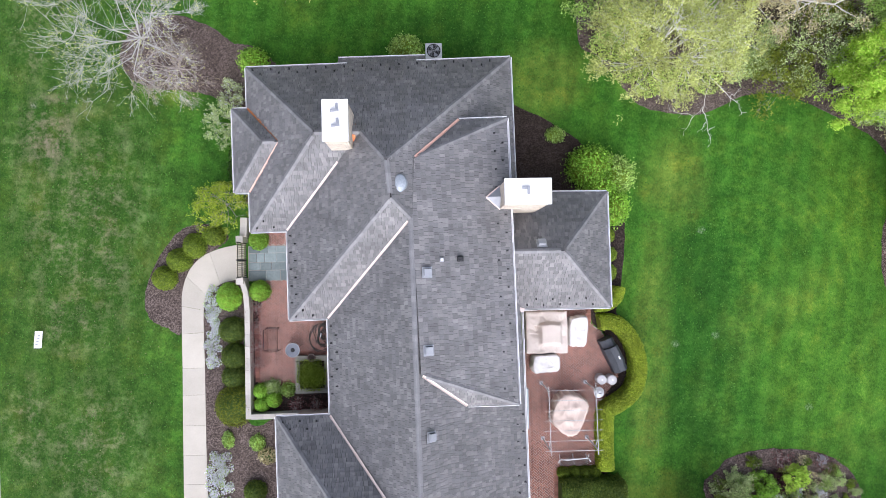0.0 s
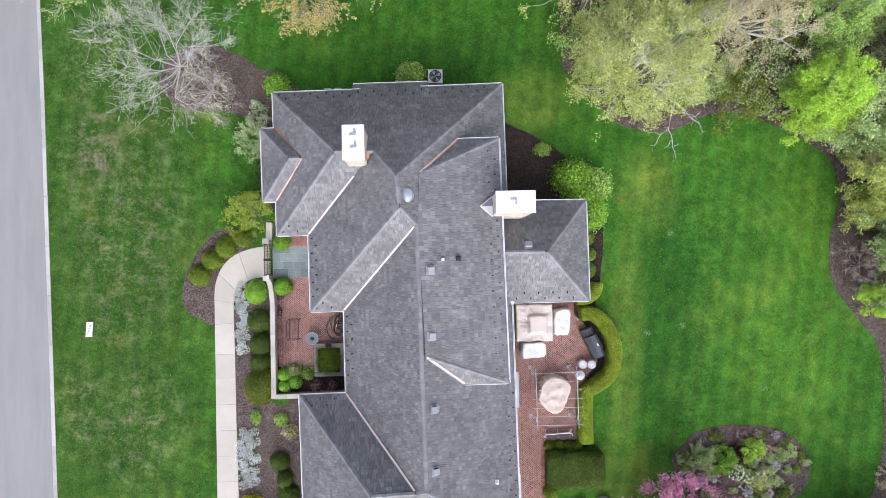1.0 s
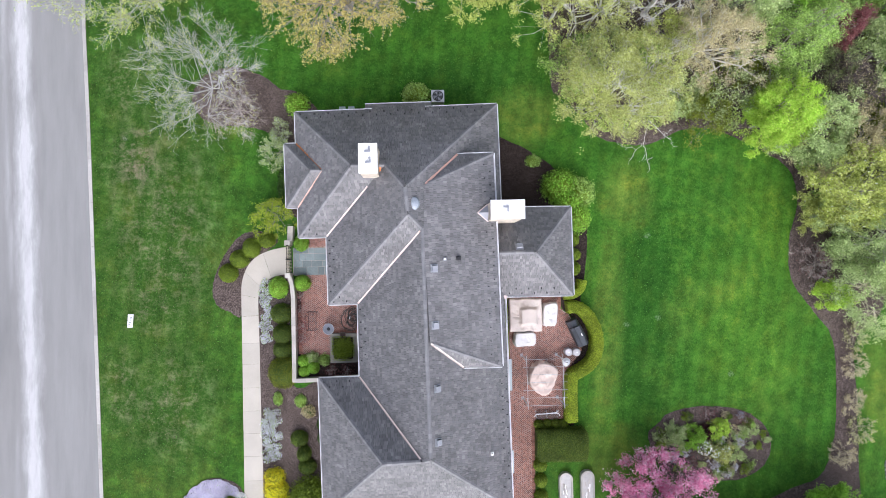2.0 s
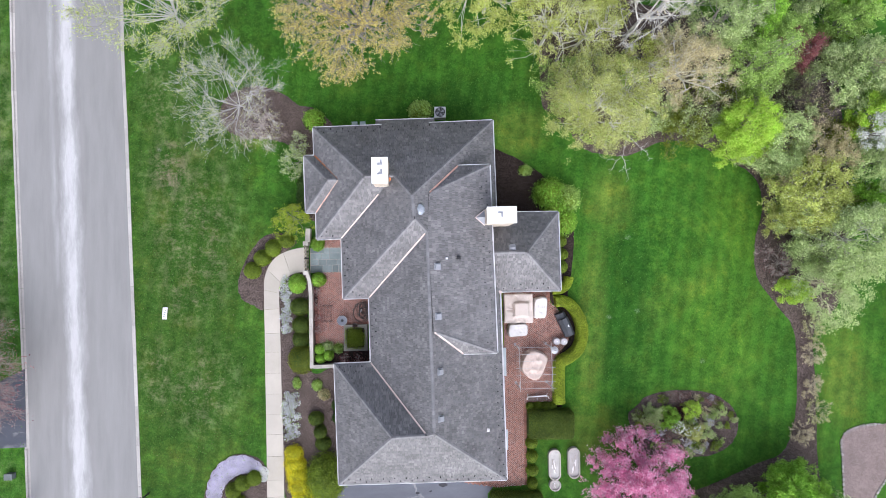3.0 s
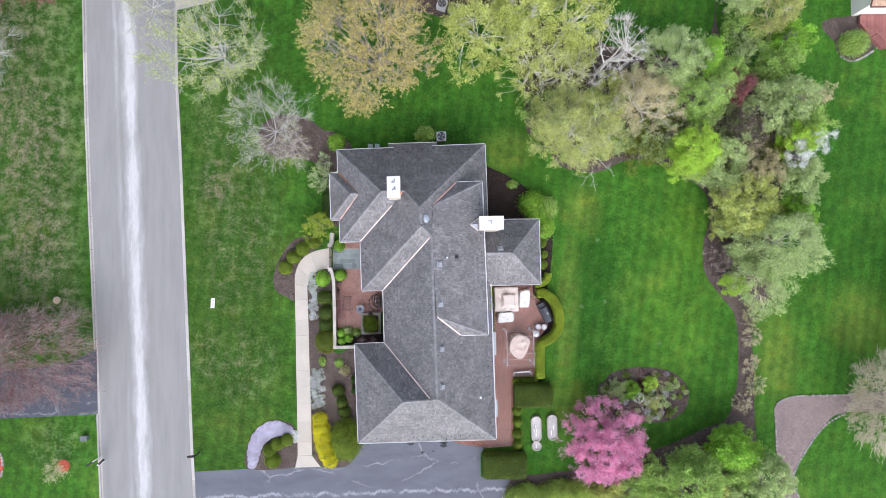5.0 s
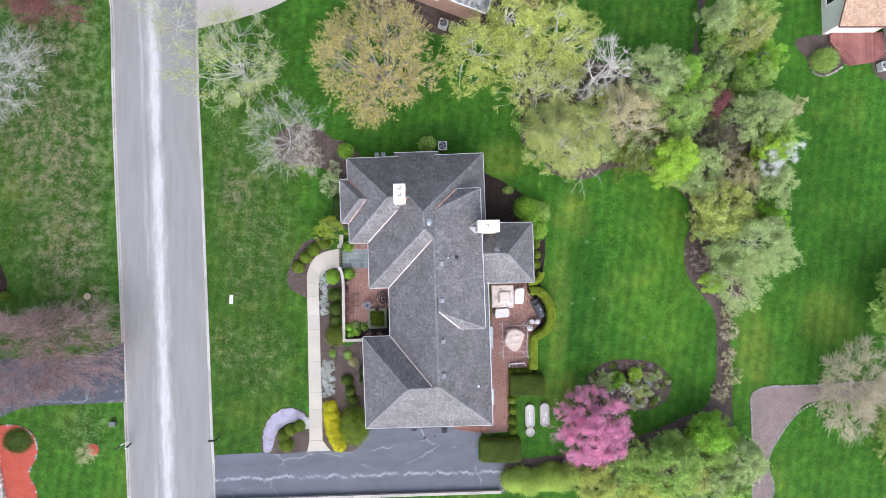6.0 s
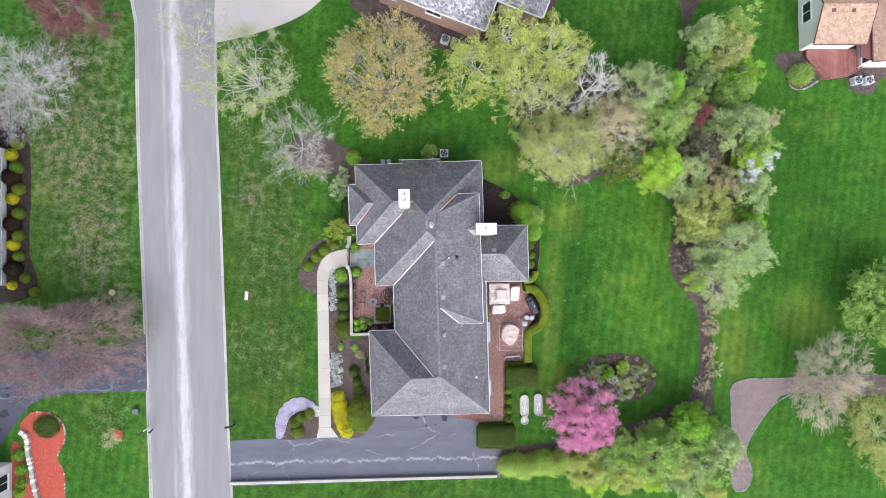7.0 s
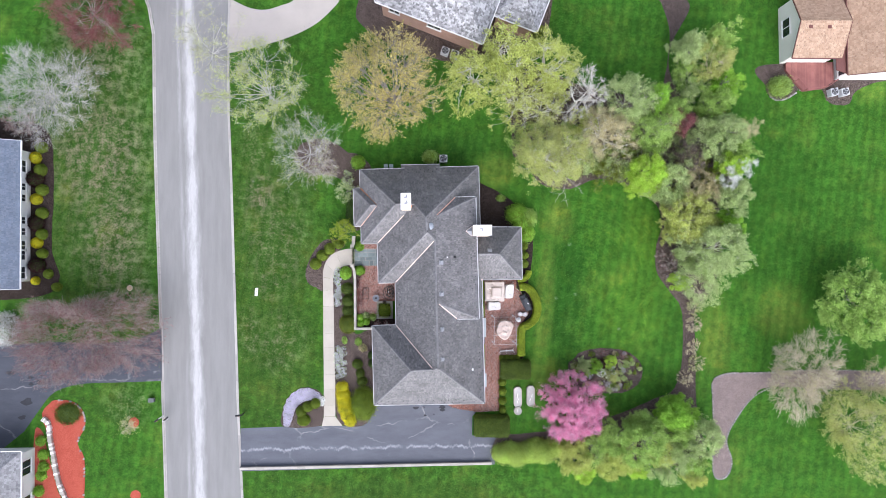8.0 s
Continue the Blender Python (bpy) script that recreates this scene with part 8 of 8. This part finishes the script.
def mailbox(x, y, turn, label, white):
    ob = thing("mailbox", (x, y, 0), label, "mailbox")
    ob.rotation_euler = (0, 0, radians(turn))
    part("post", beam(bmesh.new(), (0, 0, 0), (0, 0, 1.2), 0.1, 0.1), WHITE_PAINT if white else DARK_METAL, ob)
    part("arm", beam(bmesh.new(), (-0.15, 0, 0.98), (0.55, 0, 0.98), 0.09, 0.07), WHITE_PAINT if white else DARK_METAL, ob)
    bm = bmesh.new()
    prof = [(-0.09, 0.0), (0.09, 0.0), (0.09, 0.14)] + [(0.09 * math.cos(a), 0.14 + 0.09 * math.sin(a)) for a in np.linspace(0, math.pi, 9)[1:-1]] + [(-0.09, 0.14)]
    ends = [[bm.verts.new((xx, yy, 1.02 + zz)) for yy, zz in prof] for xx in (0.1, 0.62)]
    for i in range(len(prof)):
        j = (i + 1) % len(prof)
        bm.faces.new((ends[0][i], ends[0][j], ends[1][j], ends[1][i]))
    bm.faces.new(ends[0])
    bm.faces.new(ends[1][::-1])
    bmesh.ops.recalc_face_normals(bm, faces=bm.faces[:])
    part("box", bm, DARK_METAL, ob)
    part("flag", soft_box(0.16, 0.012, 0.06, 0.003, (0.3, 0.11, 1.2)), COPPER_BRIGHT, ob)
    part("cap", cyl(bmesh.new(), 0, 0, 1.2, 1.3, 0.07, 0.01, 8), WHITE_PAINT if white else DARK_METAL, ob)


mailbox(-21.6, -16.55, 185, "black mailbox on a dark post at the kerb", False)
mailbox(-29.9, -17.05, 40, "black mailbox on a white post at the kerb", True)
mailbox(-30.3, -16.75, 215, "black mailbox on a white post at the kerb", True)


# ---- neighbouring houses ----
def window_at(parent, x, y, z, w, h, turn, shutter=None):
    """A framed window on a wall face; turn 0 faces south."""
    win = new("window")
    win.parent = parent
    win.matrix_basis = pose(x, y, z, 0, 0, turn)
    bm = bmesh.new()
    for a, b, c, d in ((-w / 2 - 0.08, w / 2 + 0.08, -0.08, 0.0), (-w / 2 - 0.08, w / 2 + 0.08, h, h + 0.08), (-w / 2 - 0.08, -w / 2, 0.0, h), (w / 2, w / 2 + 0.08, 0.0, h), (-0.025, 0.025, 0.0, h)):
        box(bm, a, b, -0.07, 0.0, c, d)
    part("frame", bm, WHITE_PAINT, win)
    for a, b in ((-w / 2, -0.025), (0.025, w / 2)):
        part("pane", box(bmesh.new(), a, b, -0.03, -0.005, 0.0, h), GLASS, win)
    part("sill", box(bmesh.new(), -w / 2 - 0.12, w / 2 + 0.12, -0.14, 0.0, -0.14, -0.08), WHITE_PAINT, win)


def hip_block(parent, x0, x1, y0, y1, eave, pitch, roof_mat, wall_mat, over=0.45, gable="", trim=WHITE_METAL, course=0.2):
    """A wing: walls, slopes with shingles, gutters. gable: the axis of its ridge, or none for a hip."""
    w, d = x1 - x0, y1 - y0
    axis = gable or ("x" if w >= d else "y")
    run = (d if axis == "x" else w) / 2
    cut = 0.0 if gable else run
    top = eave + run * pitch
    if axis == "x":
        a, b = Vector((x0 + cut, (y0 + y1) / 2, top)), Vector((x1 - cut, (y0 + y1) / 2, top))
    else:
        a, b = Vector(((x0 + x1) / 2, y0 + cut, top)), Vector(((x0 + x1) / 2, y1 - cut, top))
    c = [Vector((x0, y0, eave)), Vector((x1, y0, eave)), Vector((x1, y1, eave)), Vector((x0, y1, eave))]
    if axis == "x":
        slopes, ends = [(c[0], c[1], b, a), (c[2], c[3], a, b)], [(c[1], c[2], b), (c[3], c[0], a)]
    else:
        slopes, ends = [(c[1], c[2], b, a), (c[3], c[0], a, b)], [(c[0], c[1], a), (c[2], c[3], b)]
    for f in slopes + ([] if gable else ends):
        roof_face(parent, list(f), 0.14, course, roof_mat, None, (0.12, 0.34))
    part("wall", box(bmesh.new(), x0 + over, x1 - over, y0 + over, y1 - over, 0.0, eave - 0.1), wall_mat, parent)
    if gable:
        mid = Vector(((x0 + x1) / 2, (y0 + y1) / 2, 0))
        for p, q, r in ends:
            inward = (mid - (p + q) / 2)
            inward.z = 0
            inward = inward.normalized() * over
            side = (q - p).normalized() * over
            bm = bmesh.new()
            tri = [p + inward + side - Vector((0, 0, 0.1)), q + inward - side - Vector((0, 0, 0.1)), r + inward - Vector((0, 0, 0.2 + over * pitch * 0.2))]
            front = [bm.verts.new(v) for v in tri]
            back = [bm.verts.new(v + inward * 0.3) for v in tri]
            bm.faces.new(front)
            bm.faces.new(back[::-1])
            for i in range(3):
                bm.faces.new((front[i], front[(i + 1) % 3], back[(i + 1) % 3], back[i]))
            bmesh.ops.recalc_face_normals(bm, faces=bm.faces[:])
            part("gable_wall", bm, wall_mat, parent)
            for e in (p, q):
                part("rake_board", beam(bmesh.new(), e - Vector((0, 0, 0.02)), r - Vector((0, 0, 0.02)), 0.05, 0.16), trim, parent)
    for f in slopes + ([] if gable else ends):
        p, q = f[0], f[1]
        s = (q - p).normalized().cross(Vector((0, 0, 1)))
        part("gutter", beam(bmesh.new(), p + s * 0.06 - Vector((0, 0, 0.05)), q + s * 0.06 - Vector((0, 0, 0.05)), 0.12, 0.13), trim, parent)


SLATE = shingle_material("weathered_shake", [(0.13, 0.13, 0.13), (0.24, 0.24, 0.245), (0.34, 0.34, 0.35), (0.46, 0.46, 0.47)], 0.25)
TAN_SHAKE = shingle_material("tan_shake", [(0.33, 0.21, 0.13), (0.38, 0.25, 0.16), (0.42, 0.28, 0.185), (0.47, 0.33, 0.22)], 0.12)
BLUE_SHINGLE = shingle_material("blue_grey_shingle", [(0.105, 0.135, 0.185), (0.125, 0.155, 0.205), (0.15, 0.18, 0.23)], 0.12)
GREY_ROOF = shingle_material("mid_grey_shingle", [(0.17, 0.17, 0.175), (0.24, 0.24, 0.245), (0.30, 0.30, 0.305)], 0.2)

north = thing("brick_house", (4.5, 22.75, 0), "orange brick house with a weathered grey shake roof", "house")
north.rotation_euler = (0, 0, radians(-21.4))
hip_block(north, -12.1, 0.0, 0.0, 12.0, 4.4, 0.75, SLATE, ORANGE_BRICK)
hip_block(north, -0.2, 4.9, 3.45, 10.5, 4.0, 0.7, SLATE, ORANGE_BRICK)
window_at(north, -5.6, 0.45, 2.2, 1.5, 1.1, 0)
window_at(north, -10.2, 0.45, 2.2, 1.1, 1.1, 0)

east = thing("cream_house", (0, 0, 0), "cream house with a tan shake roof and a red-brown deck", "house")
BROWN_TRIM = surface("red_brown_trim", (0.14, 0.06, 0.05), (0.22, 0.10, 0.085), 2, 20, 0.6)
hip_block(east, 38.5, 44.1, 21.85, 28.75, 3.0, 0.5, TAN_SHAKE, CREAM, 0.30, "x", BROWN_TRIM)
hip_block(east, 44.75, 60.0, 19.95, 36.0, 3.0, 0.42, TAN_SHAKE, WHITE_PAINT, 0.35, "y", BROWN_TRIM)
for x in (39.7, 41.75):
    part("skylight", soft_box(0.38, 0.45, 0.1, 0.02, (x, 24.75, 4.45)), BROWN_TRIM, east)
part("porch_roof", prism(bmesh.new(), [(43.6, 20.6), (44.8, 20.2), (44.8, 29.0), (43.6, 29.0)], 2.62, 2.74), BROWN_TRIM, east, "red-brown flat roof strip between the wings")
window_at(east, 38.8, 25.7, 0.9, 1.9, 1.3, -90)
window_at(east, 45.1, 21.0, 0.9, 1.1, 1.2, -90)
deck_edge = [(39.4, 22.2), (44.8, 22.2), (44.8, 20.0), (43.6, 19.2), (41.3, 18.9), (40.3, 20.0), (39.3, 21.3)]
deck = thing("timber_deck", (0, 0, 0), "red-brown stained timber deck with a rail", "deck")
DECK = surface("red_stained_timber", (0.22, 0.085, 0.075), (0.34, 0.15, 0.13), 1.5, 18, 0.75, 0, 0.2, 0.004, 0.5, 0.15, "object")
part("frame", prism(bmesh.new(), deck_edge, 0.1, 0.44), DECK, deck)
x = 39.3
while x < 44.75:
    ys = [y for (ax, ay), (bx, by) in zip(deck_edge, deck_edge[1:] + deck_edge[:1]) if min(ax, bx) <= x + 0.07 <= max(ax, bx) and ax != bx for y in [ay + (by - ay) * (x + 0.07 - ax) / (bx - ax)]]
    if len(ys) > 1 and max(ys) - min(ys) > 0.15:
        part("plank", box(bmesh.new(), x, x + 0.135, min(ys), max(ys), 0.445, 0.475), DECK, deck)
    x += 0.145
for (ax, ay), (bx, by) in zip(deck_edge[2:6], deck_edge[3:7]):
    part("rail", beam(bmesh.new(), (ax, ay, 1.38), (bx, by, 1.38), 0.06, 0.04), DECK, deck)
    part("post", beam(bmesh.new(), (ax, ay, 0.4), (ax, ay, 1.36), 0.08, 0.08), DECK, deck)
for x in (44.7, 45.95):
    copy_thing(unit_box, pose(x, 18.75, 0, 0, 0, 10))
for x, y in ((0.7, 23.25), (1.75, 22.9)):
    copy_thing(unit_box, pose(x, y, 0, 0, 0, -21))

west = thing("white_house", (0, 0, 0), "white house with a blue-grey shingled roof", "house")
hip_block(west, -54.0, -43.9, -2.7, 12.85, 3.0, 0.5, BLUE_SHINGLE, WHITE_PAINT, 0.75, "y")
for y, w in ((8.2, 0.7), (7.0, 0.7), (4.6, 0.7), (3.4, 0.7), (1.9, 1.0), (0.9, 1.0), (10.4, 1.2), (-1.0, 1.2)):
    window_at(west, -44.65, y, 1.0, w, 1.2, 90)

south = thing("white_house", (0, 0, 0), "white house with a grey shingled hip roof", "house")
hip_block(south, -58.0, -43.6, -34.0, -19.5, 3.1, 0.6, GREY_ROOF, WHITE_PAINT, 0.45)
for y in (-21.6, -25.4):
    window_at(south, -44.05, y, 0.8, 1.5, 1.6, 90)

# stone edging of the far beds
EDGE_STONE = surface("rough_edging_stone", (0.20, 0.19, 0.175), (0.40, 0.38, 0.35), 1.2, 16, 0.9, 0, 0.3, 0.005, 0.5, 0.3, "object")
rnd = random.Random(5)
for line, label, size, keep in (
    ([(30.5, -15.4), (30.5, -13.9), (31.4, -13.15), (33.0, -12.9), (36.3, -12.9), (42.8, -12.7), (52.0, -13.0)], "row of rough edging stones round a mulch bed", 0.22, 0.97),
    ([(37.2, -14.5), (35.0, -15.75), (33.0, -18.25), (32.0, -20.4), (32.55, -22.6), (32.2, -24.1), (31.3, -24.7), (30.45, -23.9), (30.5, -19.2), (30.5, -15.4)], "row of rough edging stones round a mulch bed", 0.22, 0.97),
    ([(-42.4, -15.0), (-41.4, -14.9), (-40.0, -15.15), (-38.9, -16.3), (-38.8, -17.8), (-39.5, -19.6), (-38.8, -21.5), (-38.85, -25.8)], "scattered pale stones edging a red mulch bed", 0.24, 0.45),
    ([(37.45, 18.5), (38.5, 17.95), (39.8, 18.25), (41.5, 19.35)], "row of rough edging stones round a shrub", 0.25, 0.9),
):
    edge = thing("stone_edging", (0, 0, 0), label, "edging stones")
    pts = curve_pts(line, 24, False)
    walked = 0.0
    for p, q in zip(pts, pts[1:]):
        walked += math.dist(p, q)
        if walked < size * 1.15:
            continue
        walked = 0.0
        if rnd.random() < keep:
            s = part("edging_stone", soft_box(size * rnd.uniform(0.8, 1.15), size * rnd.uniform(0.6, 0.9), size * 0.55, 0.05), EDGE_STONE, edge)
            s.matrix_basis = pose(q[0], q[1], -0.03, rnd.uniform(-8, 8), rnd.uniform(-8, 8), math.degrees(math.atan2(q[1] - p[1], q[0] - p[0])) + rnd.uniform(-12, 12))

# pale stone path wall beside the red bed
wall_line = curve_pts([(-43.15, -16.8), (-42.5, -17.4), (-42.36, -18.84), (-42.06, -20.36), (-41.75, -22.18), (-41.38, -23.7), (-40.72, -25.35), (-40.0, -27.0)], 7, False)
path_wall = thing("dry_stone_wall", (0, 0, 0), "low pale dry stone wall winding beside red mulch", "garden wall")
for p, q in zip(wall_line, wall_line[1:]):
    ln = math.dist(p, q)
    s = part("wall_stone", soft_box(ln * rnd.uniform(0.92, 1.05), 0.46 * rnd.uniform(0.75, 1.1), 0.42 * rnd.uniform(0.85, 1.1), 0.06), CAP_STONE if rnd.random() < 0.3 else STONE_WALL, path_wall)
    s.matrix_basis = pose((p[0] + q[0]) / 2, (p[1] + q[1]) / 2, -0.02, 0, 0, math.degrees(math.atan2(q[1] - p[1], q[0] - p[0])) + rnd.uniform(-5, 5))
sheet("garden_bed", ragged(curve_pts([(-44.1, -18.6), (-43.3, -18.2), (-42.9, -19.7), (-42.3, -22.0), (-41.6, -24.6), (-40.8, -27.0), (-44.0, -27.0)], 5), 0.03, 9), -0.05, 0.022, MULCH_RED, "red dyed mulch bed between wall and house", "garden bed")
for i, y in enumerate((-19.2, -20.7, -22.0, -22.9, -24.6)):
    shrub("shrub", (-43.3 + 0.3 * math.sin(i), y, 0), 0.5, 0.55, 0.6, "small leafy green shrub in red mulch", leaf="bright", seed=500 + i, n=900, size=0.12, rough=0.14, tilt=0.8)
for x, y in ((-33.5, -17.42), (-33.3, -25.3)):
    ring = [(x + 0.56 * math.cos(a), y + 0.56 * math.sin(a)) for a in np.linspace(0, 2 * math.pi, 25)[:-1]]
    sheet("mulch_ring", ragged(ring, 0.02, 3), -0.03, 0.04, MULCH_RED, "round red mulch ring on the lawn", "mulch ring")
stump = thing("tree_stump", (-33.97, -2.78, 0), "pale sawn tree stump on the lawn", "stump")
part("wood", cyl(bmesh.new(), 0, 0, -0.02, 0.16, 0.32, 0.28, 18), BARK_TAN, stump)
part("sawn_top", cyl(bmesh.new(), 0, 0, 0.16, 0.165, 0.26, 0.26, 18), surface("sawn_wood", (0.42, 0.30, 0.19), (0.56, 0.42, 0.29), 4, 20, 0.8), stump)
ped = thing("utility_box", (-31.5, -14.95, 0), "small grey utility pedestal on the lawn", "utility box")
PEDESTAL = surface("dull_pedestal_plastic", (0.10, 0.115, 0.115), (0.17, 0.185, 0.185), 3, 20, 0.6)
part("casing", soft_box(0.55, 0.4, 0.45, 0.03), PEDESTAL, ped)
part("lid", soft_box(0.6, 0.45, 0.05, 0.015, (0, 0, 0.45)), PEDESTAL, ped)
# damp spots on the asphalt
for i, (x, y, r) in enumerate([(-46.6, -11.9, 0.5), (-44.6, -12.4, 0.3), (-43.6, -12.9, 0.35), (-44.5, -13.1, 0.25), (-44.9, -15.0, 0.6), (-45.4, -16.7, 0.4), (-2.8, -16.3, 0.30), (-1.9, -16.2, 0.12), (-1.8, -17.1, 0.16), (0.1, -16.2, 0.33), (0.15, -16.5, 0.3), (-0.8, -17.0, 0.1)]):
    ring = [(x + r * (1 + 0.3 * math.sin(3 * a + i)) * math.cos(a), y + 0.6 * r * (1 + 0.25 * math.cos(2 * a + i)) * math.sin(a)) for a in np.linspace(0, 2 * math.pi, 21)[:-1]]
    sheet("oil_stain", ring, 0.010, 0.0165, surface("dark_damp_asphalt", (0.018, 0.02, 0.025), (0.04, 0.042, 0.05), 2, 20, 0.5) if i == 0 else bpy.data.materials["dark_damp_asphalt"], "dark damp spot on asphalt", "stain")
